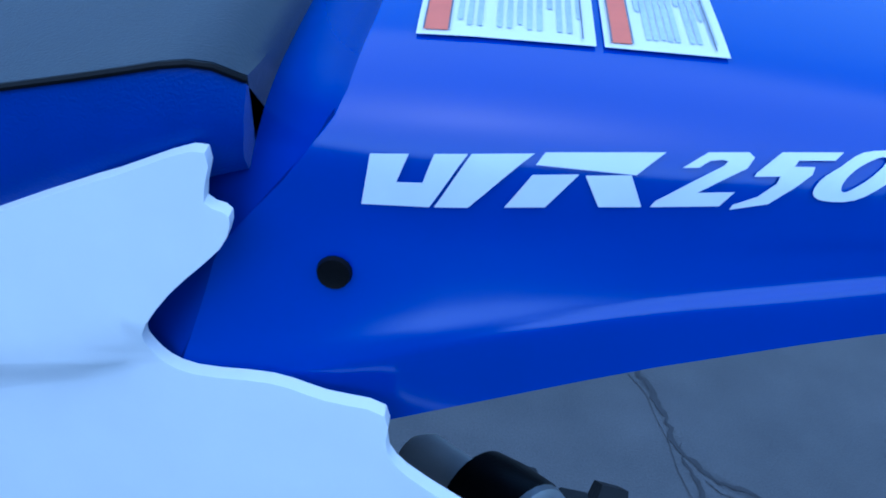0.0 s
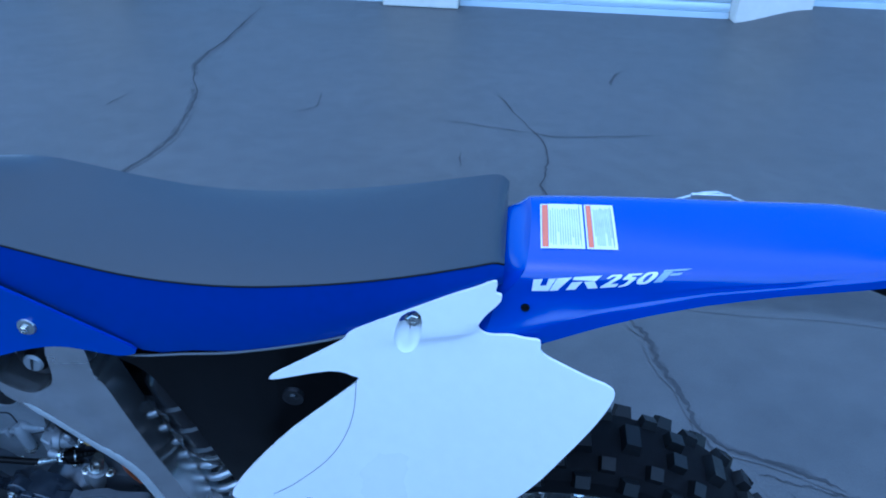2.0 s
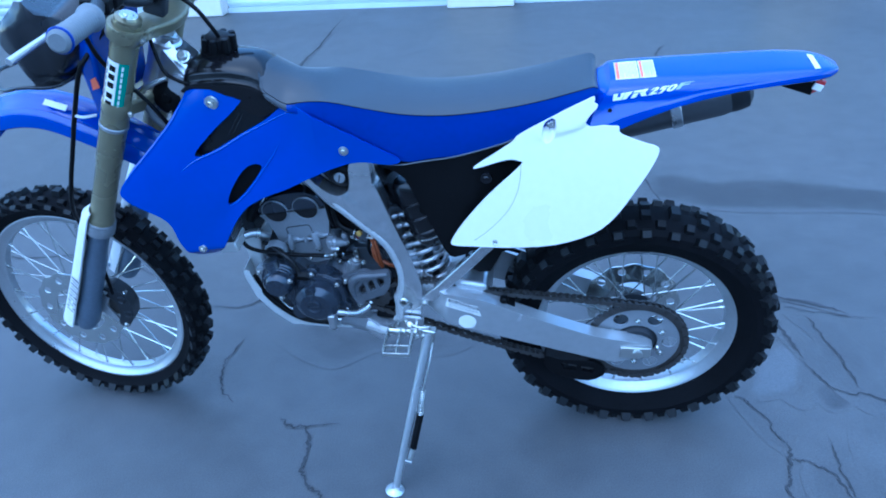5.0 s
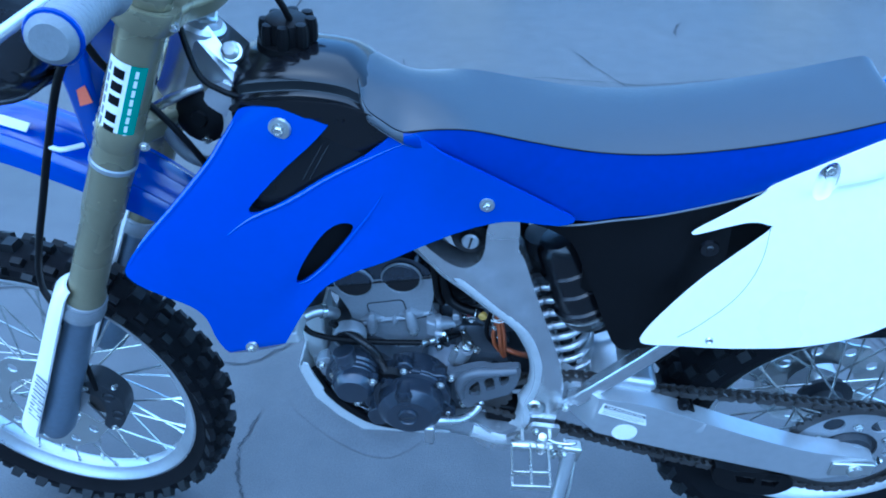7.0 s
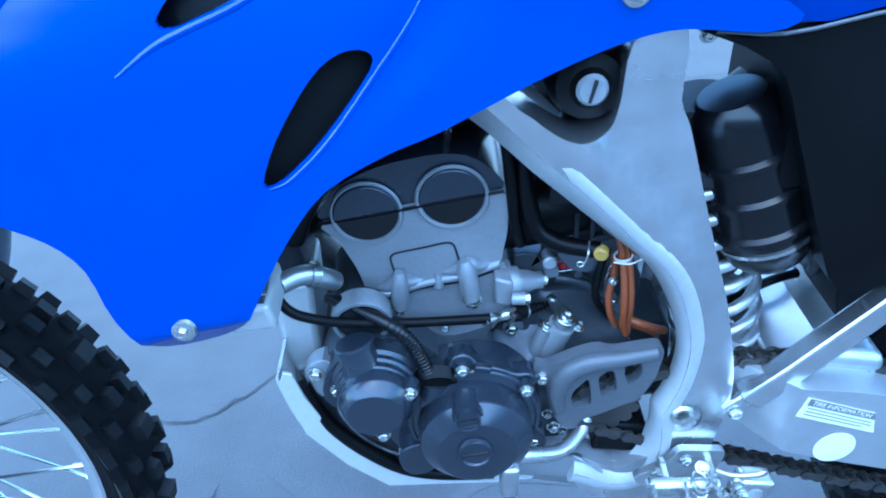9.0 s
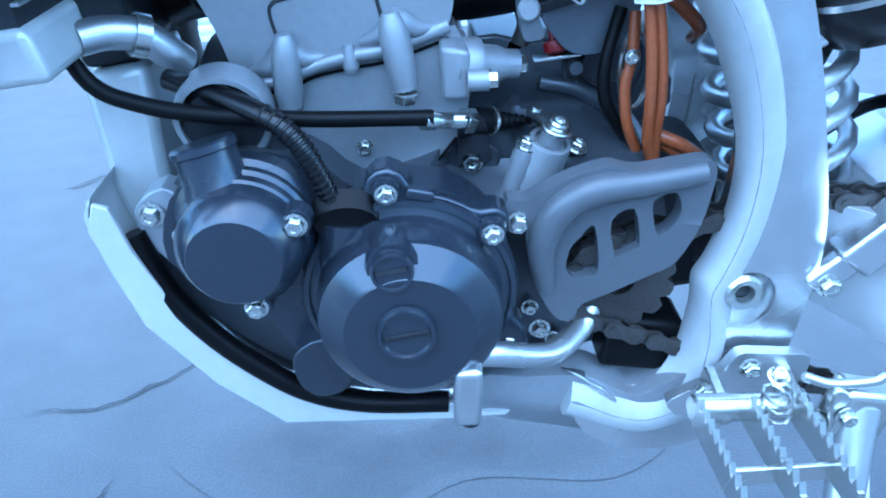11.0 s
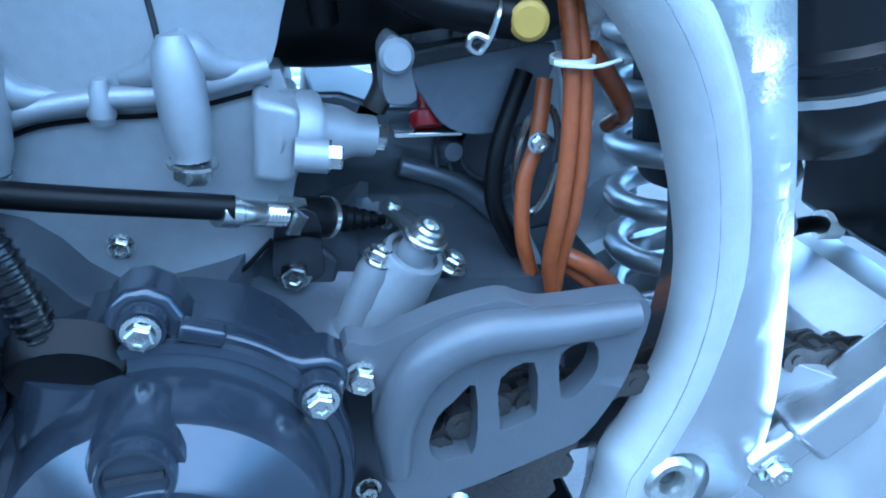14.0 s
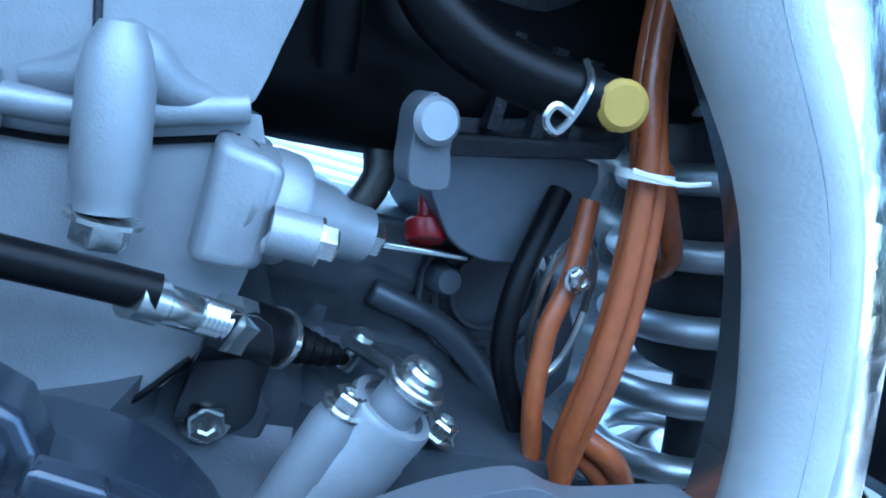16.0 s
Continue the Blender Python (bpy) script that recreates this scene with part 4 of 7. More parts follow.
# model mark on the mudguard's side: slanted silver shapes round the engine size, a grey shape behind
def mark(name, loops, mat):
    """A film on the flank; loops in tenths of a millimetre along the mark, and up from its foot."""
    bm = bmesh.new()
    edges = []
    for loop in loops:
        vs = [bm.verts.new((p[0], p[1], 0)) for p in loop]
        edges += [bm.edges.new((vs[i], vs[(i + 1) % len(vs)])) for i in range(len(vs))]
    bmesh.ops.triangle_fill(bm, use_beauty=True, use_dissolve=False, edges=edges)
    for v in (22, 45, 68):
        bmesh.ops.bisect_plane(bm, geom=bm.verts[:] + bm.edges[:] + bm.faces[:], dist=1e-6, plane_co=(0, v, 0), plane_no=(0, 1, 0))
    for p in bm.verts:
        v = p.co.y / 90
        x = 1.3847 + 1.2955e-4 * p.co.x - 0.001 * v
        foot, head = 0.473 - (x - 1.385) * 0.24, 0.405 - (x - 1.385) * 0.40
        p.co = fender_point(x, foot + (head - foot) * v, 0.0007)
    return part(name, bm, mat, FENDER)


for bar in ([(14, 88), (82, 88), (62, 40), (108, 40), (126, 88), (184, 88), (122, 0), (0, 0), (10, 60)], [(190, 88), (297, 88), (190, 0), (130, 0)],
            [(315, 90), (517, 90), (470, 50), (300, 68)], [(296, 52), (375, 52), (323, 0), (253, 0)], [(385, 50), (462, 50), (486, 0), (414, 0)]):
    mark("model_mark", [bar], SILVERD)
TWO = [(545, 62), (587, 90), (655, 90), (664, 80), (652, 60), (575, 22), (637, 22), (615, 0), (500, 0), (508, 10), (613, 65), (620, 73), (611, 76), (590, 74), (572, 62)]
FIVE = [(710, 90), (812, 90), (797, 74), (737, 74), (730, 63), (764, 62), (760, 48), (735, 28), (695, 2), (633, -6), (637, 2), (675, 14), (703, 34), (708, 46), (665, 46), (668, 52)]
ZERO = [(805, 62), (845, 90), (900, 94), (922, 86), (915, 62), (880, 30), (835, 6), (785, 6), (765, 18), (775, 40)]
HOLE = [(815, 40), (837, 62), (870, 80), (883, 78), (875, 62), (850, 38), (820, 20), (810, 24)]
for loops in ([TWO], [FIVE], [spline(ZERO, closed=True, n=3), spline(HOLE, closed=True, n=3)]):
    mark("engine_size", loops, SILVERD)
for bar in ([(965, 90), (1035, 90), (945, 10), (885, 10)], [(972, 106), (1175, 106), (1125, 92), (962, 92)], [(1024, 74), (1105, 74), (1075, 54), (1002, 54)]):
    mark("model_mark", [bar], GREYD)
patch("tail_label", [(1.752, -0.10), (1.763, -0.10), (1.765, 0.30), (1.754, 0.30)], PAPER, FENDER, "small white label")

# tail lamp and number plate bracket
tail = part("tail_lamp", loft([[(1.70, -0.03, 0.985), (1.70, 0.03, 0.985), (1.70, 0.03, 0.998), (1.70, -0.03, 0.998)],
                               [(1.76, -0.035, 0.966), (1.76, 0.035, 0.966), (1.765, 0.035, 1.004), (1.765, -0.035, 1.004)]]), BLACK, BIKE, "small black tail lamp housing")
soften(tail, 0.003)
soften(part("lens", loft([[(1.758, -0.034, 0.969), (1.758, 0.034, 0.969), (1.763, 0.034, 1.000), (1.763, -0.034, 1.000)],
                          [(1.782, -0.028, 0.976), (1.782, 0.028, 0.976), (1.786, 0.028, 0.992), (1.786, -0.028, 0.992)]]), REDLENS, tail, "red tail lamp lens"), 0.003)
part("reflector", block((1.768, -0.036, 0.985), (0.018, 0.004, 0.012), (0, 20, 0)), PAPER, tail)
p0, p1 = Vector((1.28, 0.125, 0.800)), Vector((1.68, 0.135, 0.905))
SIL = part("silencer", lathe([(0.0, -0.01), (0.022, -0.01), (0.030, 0.02), (0.050, 0.05), (0.052, 0.10), (0.052, 0.36), (0.047, 0.39)], p0, p1 - p0, 28), TITAN, BIKE, "dull grey exhaust silencer")
part("end_cap", lathe([(0.049, 0.375), (0.050, 0.39), (0.046, 0.415), (0.030, 0.425), (0.018, 0.425), (0.018, 0.39), (0.0, 0.39)], p0, p1 - p0, 28), CASED, SIL, "dark end cap")
part("mount_strap", lathe([(0.0545, 0.25), (0.056, 0.252), (0.056, 0.272), (0.0545, 0.274)], p0, p1 - p0, 28), ALU, SIL)
soften(part("mount_tab", shell([(1.530, 0.925), (1.543, 0.947), (1.589, 0.967), (1.606, 0.970), (1.661, 0.952), (1.665, 0.935)], lambda x, z: 0.138, 0.004, 0.1), ALU, SIL), 0.001)
soften(part("mount_tab", block((1.590, 0.105, 0.972), (0.046, 0.004, 0.034), (0, -2, 0)), ALU, SIL), 0.0015)

# white side panels
PANEL = [(1.350, 0.996), (1.350, 0.985), (1.356, 0.983), (1.354, 0.975), (1.342, 0.962), (1.335, 0.950), (1.338, 0.943), (1.348, 0.941), (1.368, 0.945), (1.382, 0.945), (1.397, 0.946), (1.399, 0.936), (1.410, 0.930),
         (1.446, 0.921), (1.468, 0.917), (1.473, 0.907), (1.460, 0.875), (1.436, 0.832),
         (1.400, 0.774), (1.357, 0.732), (1.278, 0.698), (1.183, 0.684), (1.110, 0.683), (1.066, 0.684), (1.061, 0.696), (1.087, 0.734), (1.136, 0.790), (1.207, 0.857),
         (1.204, 0.867), (1.178, 0.868), (1.120, 0.850), (1.114, 0.853), (1.150, 0.876), (1.192, 0.904), (1.200, 0.914), (1.230, 0.934), (1.280, 0.962), (1.300, 0.973), (1.335, 0.991)]


SCOOP = [(1.268, 0.954), (1.256, 0.945), (1.250, 0.928), (1.250, 0.914), (1.256, 0.905), (1.264, 0.905), (1.272, 0.911), (1.277, 0.926), (1.278, 0.944), (1.275, 0.952)]


def panel_surface(x, z):
    y = PANEL_Y(x, z)
    # the band along the top stands proud of the field below it
    edge = 0.918 + (x - 1.265) * 0.30 if x < 1.322 else 0.935 + (x - 1.322) * 1.05
    band = 1 / (1 + math.exp(-(z - edge) / 0.0022))
    y -= 0.0045 * band * max(0.0, min(1, (x - 1.215) / 0.05)) * max(0.0, min(1, (1.352 - x) / 0.02))
    return y


for side in (-1, 1):
    bm = shell(smooth_loop(PANEL, 3), panel_surface, 0.0035, 0.014, [smooth_loop(SCOOP, 2)])
    ob = part("side_panel", bm, WHITE, BIKE, "white plastic number side panel", 30) if side < 0 else mirrored("side_panel", bm, WHITE, "", 30)
    soften(ob, 0.0014, 2, 50)
    if side < 0:
        LPANEL = ob
# a long scoop with the bolt at its upper end
rim = smooth_loop(SCOOP, 2)
cx, cz = 1.265, 0.931
secs = []
for q, deep in ((1.10, 0.002), (1.0, 0.0), (0.90, 0.5), (0.75, 0.85), (0.40, 1.0), (0.05, 1.0)):
    ring = []
    for p in rim:
        x, z = cx + (p[0] - cx) * q, cz + (p[1] - cz) * q
        d = deep * (0.004 + 0.010 * max(0.0, min(1.0, (z - 0.905) / 0.045))) if deep > 0.01 else deep
        ring.append((x, PANEL_Y(p[0], p[1]) + 0.0005 + d, z))
    secs.append(ring)
boss = part("bolt_recess", loft(secs, caps=False), WHITE, LPANEL, "", 50)
bm = boss.data
bolt((1.2685, PANEL_Y(1.269, 0.94) + 0.006, 0.940), boss, 0.0072, (0, -1, 0.15))
part("panel_line", tube([(x, PANEL_Y(x, z) + 0.0001, z) for x, z in ((1.209, 0.862), (1.206, 0.823), (1.195, 0.788), (1.174, 0.754), (1.136, 0.716), (1.110, 0.697))], 0.0005, 5, 4), GREYPL, LPANEL)
x, z = 1.154, 0.695
part("screw", lathe([(0.0, 0.001), (0.003, 0.001), (0.005, 0.003), (0.006, 0.0)], (x, panel_surface(x, z), z), (0, -1, 0), 14), STEEL, LPANEL)

# black airbox side and its fastener
AIRBOX = [(0.870, 0.857), (0.905, 0.845), (0.947, 0.841), (1.01, 0.851), (1.074, 0.862), (1.174, 0.893), (1.25, 0.930), (1.34, 0.965), (1.35, 0.90), (1.30, 0.76), (1.20, 0.70), (1.079, 0.615), (1.044, 0.606), (1.025, 0.64),
          (1.012, 0.675), (0.995, 0.72), (0.975, 0.77), (0.958, 0.81), (0.925, 0.835)]
AIR = part("airbox", shell(spline(AIRBOX, closed=True, n=2), lambda x, z: -0.088 + 0.035 * max(0, min(1, (x - 1.12) / 0.10)) - 0.02 * max(0, min(1, (0.87 - z) / 0.12)) * max(0, min(1, (x - 1.0) / 0.1)) * max(0, min(1, (1.2 - x) / 0.1)), 0.03, 0.03), BLACK, BIKE, "black plastic airbox side cover")
soften(AIR, 0.004)
part("airbox_body", loft([[(0.98, -0.07, 0.70), (0.98, 0.07, 0.70), (0.98, 0.07, 0.84), (0.98, -0.07, 0.84)], [(1.34, -0.07, 0.74), (1.34, 0.07, 0.74), (1.34, 0.07, 0.97), (1.34, -0.07, 0.97)]]), BLACK, AIR)
part("cover_fastener", lathe([(0.0, 0.004), (0.004, 0.004), (0.006, 0.002), (0.009, 0.003), (0.012, 0.003), (0.013, -0.002)], (1.137, -0.114, 0.828), (0, -1, 0), 20), GLOSSBLACK, AIR)
part("edge_trim", tube([(0.90, -0.091, 0.850), (0.95, -0.091, 0.845), (1.01, -0.091, 0.855), (1.074, -0.091, 0.866), (1.174, -0.091, 0.897), (1.25, -0.091, 0.932)], 0.0016, 6, 3), GREYPL, AIR)

# locking knob behind the side panel
NUB_AT, NUB_AXIS = Vector((1.432, -0.060, 0.826)), Vector((0.66, -0.62, 0.30)).normalized()
NUB = part("seat_lock", lathe([(0.0, 0.0), (0.020, 0.0), (0.0215, 0.012), (0.0215, 0.026), (0.0205, 0.029), (0.0, 0.029)], NUB_AT, NUB_AXIS, 28), BLACK, BIKE, "black knob with a cast silver face")
part("knob_face", lathe([(0.0, 0.0310), (0.0185, 0.0310), (0.0205, 0.0300), (0.0210, 0.0275)], NUB_AT, NUB_AXIS, 28), CAST, NUB)
NUB_U = NUB_AXIS.cross(Vector((0, 0, 1))).normalized()
NUB_V = NUB_U.cross(NUB_AXIS)
for k in range(10):
    a = 2 * math.pi * k / 10
    out = NUB_U * math.cos(a) + NUB_V * math.sin(a)
    side = NUB_U * -math.sin(a) + NUB_V * math.cos(a)
    c = NUB_AT + NUB_AXIS * 0.0311
    part("face_ray", tube([c + out * 0.0090, c + out * 0.0130 + side * 0.0010, c + out * 0.0160], 0.0006, 6, 3), CASED, NUB)
part("face_ring", tube([NUB_AT + NUB_AXIS * 0.0311 + (NUB_U * math.cos(math.pi * k / 10) + NUB_V * math.sin(math.pi * k / 10)) * 0.0070 for k in range(21)], 0.0006, 6, 1, caps=False), CASED, NUB)
part("knob_stay", lathe([(0.0, -0.002), (0.010, 0.0), (0.0135, 0.006), (0.0140, 0.040), (0.0, 0.040)], NUB_AT - NUB_AXIS * 0.038 + Vector((0, 0, -0.004)), NUB_AXIS, 22), PALEALLOY, NUB, "pale alloy stub")

# ---- frame ----
FORE = [(0.822, 0.394), (0.838, 0.388), (0.852, 0.379), (0.866, 0.3745), (0.879, 0.381), (0.888, 0.398), (0.893, 0.420), (0.896, 0.448), (0.895, 0.468), (0.902, 0.484), (0.911, 0.519), (0.909, 0.562), (0.892, 0.609), (0.872, 0.643), (0.837, 0.677), (0.793, 0.720),
        (0.752, 0.758), (0.717, 0.789), (0.650, 0.842), (0.560, 0.905), (0.480, 0.962)]
CREASE = [(0.818, 0.380), (0.834, 0.373), (0.850, 0.364), (0.872, 0.359), (0.893, 0.368), (0.903, 0.390), (0.906, 0.422), (0.904, 0.447), (0.903, 0.463), (0.908, 0.477), (0.917, 0.512), (0.918, 0.558), (0.905, 0.609), (0.886, 0.645), (0.856, 0.678), (0.810, 0.729),
          (0.768, 0.771), (0.733, 0.803), (0.668, 0.857), (0.580, 0.925), (0.500, 0.985)]
SPAR = CREASE + [(0.470, 1.015), (0.500, 1.040), (0.560, 0.990), (0.660, 0.900), (0.748, 0.812), (0.770, 0.795), (0.792, 0.778),
                 (0.811, 0.772), (0.829, 0.778), (0.836, 0.800), (0.842, 0.845), (0.872, 0.860), (0.884, 0.840), (0.884, 0.796), (0.894, 0.772), (0.911, 0.716), (0.930, 0.655), (0.945, 0.610),
                 (0.957, 0.566), (0.968, 0.513), (0.968, 0.475), (0.962, 0.437), (0.957, 0.400), (0.948, 0.372), (0.925, 0.348), (0.895, 0.332), (0.858, 0.334), (0.828, 0.352)]
PIVOT = [(0.9255 + 0.0180 * math.cos(2 * math.pi * k / 28), 0.4575 + 0.0200 * math.sin(2 * math.pi * k / 28)) for k in range(28)]


def ridge_x(z):
    pts = [(0.40, 0.99), (0.50, 0.958), (0.55, 0.940), (0.60, 0.924), (0.65, 0.902), (0.70, 0.870), (0.74, 0.838), (0.78, 0.800), (0.86, 0.80)]
    for (a, xa), (b, xb) in zip(pts, pts[1:]):
        if z <= b:
            return xa + (xb - xa) * (z - a) / (b - a)
    return 0.8


def spar_surface(x, z):
    """The outer face, with a soft ridge along it."""
    d = x - ridge_x(z)
    y = -0.103 + 0.010 * (1 / (1 + math.exp(-(d - 0.010) / 0.006))) + 0.12 * max(0, d - 0.01)
    return y + sink(x)


def sink(x):
    """How far the spar draws in under the shroud."""
    return 0.035 * max(0, min(1, (0.72 - x) / 0.2)) + 0.014 * max(0, min(1, (0.775 - x) / 0.04))


for side in (-1, 1):
    bm = shell(spline(SPAR, closed=True, n=3), spar_surface, 0.042, 0.012, [PIVOT])
    ob = part("frame_spar", bm, SATIN, BIKE, "satin aluminium frame spar with rubbed edges", 40) if side < 0 else mirrored("frame_spar", bm, SATIN, "", 40)
    # rounded fore edge, from the outer face round to the inside
    rings = []
    fore, crest = spline(FORE, n=4), spline(CREASE, n=4)
    for i, (f, c) in enumerate(zip(fore, crest)):
        t = (crest[min(i + 1, len(crest) - 1)] - crest[max(i - 1, 0)]).normalized()
        n = Vector((t.y, -t.x))
        sh = sink(f.x)
        m = f.lerp(c, 0.55) - n * 0.0015
        rows = ((c + n * 0.013, -0.1022), (c + n * 0.009, -0.1036), (c + n * 0.004, -0.1040), (c - n * 0.001, -0.1025), (m, -0.0945), (f, -0.0835), (f + n * 0.006, -0.076), (f + n * 0.018, -0.062), (c + n * 0.016, -0.060))
        rings.append([(p.x, (y + sh) * -side, p.y) for p, y in rows])
    edge = part("spar_edge", loft(rings), RAWCAST, ob, "pale rough cast edge", 70)
    soften(ob, 0.004, 3, 60)
    if side < 0:
        LSPAR = ob
part("pivot_dish", lathe([(0.0, -0.012), (0.0135, -0.012), (0.0160, -0.008), (0.0195, 0.0), (0.0205, 0.0004), (0.0215, -0.002)], (0.9255, -0.1015, 0.4575), (0, -1, 0.0), 32), SATIN, LSPAR, "", 30)
part("pivot_bolt", lathe([(0.0, 0.002), (0.005, 0.002), (0.0065, 0.009), (0.0105, 0.010), (0.0125, 0.007), (0.0130, 0.001), (0.0150, 0.0), (0.0150, -0.004)], (0.9225, -0.0965, 0.4625), (0, -1, 0.05), 28), STEEL, LSPAR, "zinc pivot bolt", 25)
part("bolt_bore", lathe([(0.0, 0.0), (0.0048, 0.0)], (0.9225, -0.0998, 0.4627), (0, -1, 0.05), 16), CASED, LSPAR)
LOWER = [(0.755, 0.397), (0.790, 0.396), (0.822, 0.394), (0.838, 0.389), (0.850, 0.381), (0.866, 0.374), (0.882, 0.384), (0.905, 0.396), (0.950, 0.392), (0.945, 0.376), (0.925, 0.352), (0.897, 0.325), (0.863, 0.323), (0.820, 0.333), (0.755, 0.352)]


def lower_surface(x, z):
    """A ridge along the bracket; below it the face turns under."""
    ridge = 0.379 - 0.40 * max(0, min(1, (x - 0.765) / 0.075)) * 0.06 + 0.55 * max(0, x - 0.89)
    return -0.094 + 0.55 * max(0, ridge - z) - 0.14 * max(0, x - 0.86) + 0.06 * max(0, z - ridge)


soften(part("lower_bracket", shell(spline(LOWER, closed=True, n=3), lower_surface, 0.03, 0.008), CAST, BIKE, "cast aluminium lower frame bracket", 60), 0.004, 3, 60)
soften(part("bracket_rib", loft([[(x - 0.006, y + 0.004, z + 0.002), (x - 0.001, y - 0.0035, z + 0.004), (x + 0.006, y - 0.003, z), (x + 0.010, y + 0.004, z - 0.002)] for x, y, z in ((0.818, -0.090, 0.396), (0.836, -0.093, 0.383), (0.852, -0.093, 0.364), (0.856, -0.084, 0.335))]), SATIN, BIKE), 0.002)
part("cradle_rail", tube([(0.80, -0.072, 0.380), (0.72, -0.07, 0.368), (0.62, -0.06, 0.385), (0.57, -0.05, 0.44), (0.551, -0.038, 0.505)], 0.013, 12, 5), SATIN, BIKE)
part("cradle_rail", tube([(0.80, 0.072, 0.380), (0.72, 0.07, 0.368), (0.62, 0.06, 0.385), (0.57, 0.05, 0.44), (0.551, 0.038, 0.505)], 0.013, 12, 5), SATIN, BIKE)
soften(part("down_tube", loft([[(0.530, -0.045, 0.605), (0.570, -0.040, 0.610), (0.570, 0.040, 0.610), (0.530, 0.045, 0.605)], [(0.530, -0.045, 0.53), (0.566, -0.042, 0.545), (0.566, 0.042, 0.545), (0.530, 0.045, 0.53)],
                               [(0.545, -0.045, 0.46), (0.568, -0.042, 0.47), (0.568, 0.042, 0.47), (0.545, 0.045, 0.46)]][::-1]), PALEALLOY, BIKE, "pale alloy down tube"), 0.006)
soften(part("front_tube", loft([[(0.532, -0.040, 0.606), (0.568, -0.036, 0.610), (0.568, 0.036, 0.610), (0.532, 0.040, 0.606)], [(0.47, -0.02, 0.96), (0.50, -0.02, 0.97), (0.50, 0.02, 0.97), (0.47, 0.02, 0.96)]]), CASED, BIKE), 0.006)
# dark block added behind the chain to stand for the shaded gap there
soften(part("dark_gap_filler", loft([[(0.835, -0.046, 0.420), (0.835, 0.05, 0.420), (0.850, 0.05, 0.535), (0.850, -0.040, 0.535)], [(0.930, -0.040, 0.425), (0.930, 0.05, 0.425), (0.925, 0.05, 0.520), (0.925, -0.036, 0.520)]]), CASED, BIKE), 0.008)
# head tube, cast steering head
H0 = Vector((0.412, 0, 0.985))
H1 = H0 + _axis * 0.130
head = part("steering_head", lathe([(0.0, 0.0), (0.030, 0.0), (0.033, 0.008), (0.031, 0.016), (0.029, 0.060), (0.031, 0.110), (0.034, 0.117), (0.034, 0.126), (0.028, 0.130), (0.026, 0.122), (0.0, 0.122)], H0, _axis, 28), SATIN, BIKE, "satin cast steering head")
for s in (-1, 1):
    part("head_gusset", loft([[(0.425, s * 0.018, 0.985), (0.425, s * 0.032, 0.99), (0.47, s * 0.032, 1.09), (0.485, s * 0.018, 1.10)],
                              [(0.50, s * 0.040, 0.945), (0.50, s * 0.062, 0.95), (0.53, s * 0.060, 1.02), (0.53, s * 0.040, 1.03)]]), SATIN, head)
bolt((0.512, -0.062, 0.985), head, 0.005)

# black cover and bolt in the spar's crook
crook = part("spar_plug", lathe([(0.0, 0.006), (0.013, 0.006), (0.016, 0.0), (0.026, -0.004), (0.030, -0.02), (0.030, -0.05)], (0.815, -0.080, 0.808), (0, -1, 0.1), 24), BLACK, BIKE, "black rubber plug with a metal cap")
part("plug_cap", lathe([(0.0, 0.003), (0.010, 0.003), (0.0125, 0.0)], (0.815, -0.086, 0.809), (0, -1, 0.1), 20), CAST, crook)
part("plug_slot", block((0.815, -0.0895, 0.809), (0.0025, 0.002, 0.018), (0, 15, 0)), CASED, crook)

# subframe strut
strut = part("subframe_strut", loft([[(x + dx, y, z + dz) for dx, dz, y in ((-0.010, 0.008, yo - 0.013), (0.010, -0.008, yo - 0.013), (0.010, -0.008, yo + 0.010), (-0.010, 0.008, yo + 0.010))]
                                     for x, z, yo in ((0.984, 0.480, -0.098), (1.02, 0.516, -0.098), (1.09, 0.593, -0.098), (1.25, 0.77, -0.085), (1.32, 0.85, -0.08))]), SATIN, BIKE, "aluminium subframe strut")
soften(strut, 0.003)
soften(part("strut_lug", loft([[(x + dx, y, z + dz) for dx, dz, y in ((-0.007, 0.006, -0.106), (0.007, -0.006, -0.106), (0.007, -0.006, -0.094), (-0.007, 0.006, -0.094))] for x, z in ((0.966, 0.462), (0.998, 0.494))]), SATIN, strut), 0.003)
bolt((0.974, -0.105, 0.466), strut, 0.006)
part("subframe_rail", tube([(0.90, -0.06, 0.86), (1.0, -0.062, 0.845), (1.15, -0.065, 0.885), (1.34, -0.06, 0.955)], 0.011, 10, 4), SATIN, strut)

# ---- swingarm ----
ARM = [(0.935, 0.492), (0.962, 0.510), (0.990, 0.511), (1.045, 0.505), (1.100, 0.494), (1.145, 0.478), (1.241, 0.436), (1.375, 0.386), (1.47, 0.366), (1.507, 0.353), (1.516, 0.341), (1.500, 0.326),
       (1.434, 0.300), (1.340, 0.322), (1.241, 0.350), (1.126, 0.384), (1.029, 0.417), (0.966, 0.446), (0.940, 0.462)]


def arm_surface(x, z):
    return -0.120 + 0.004 * max(0, (x - 1.40) / 0.1) + 0.038 * max(0.0, min(1.0, (1.025 - x) / 0.05))


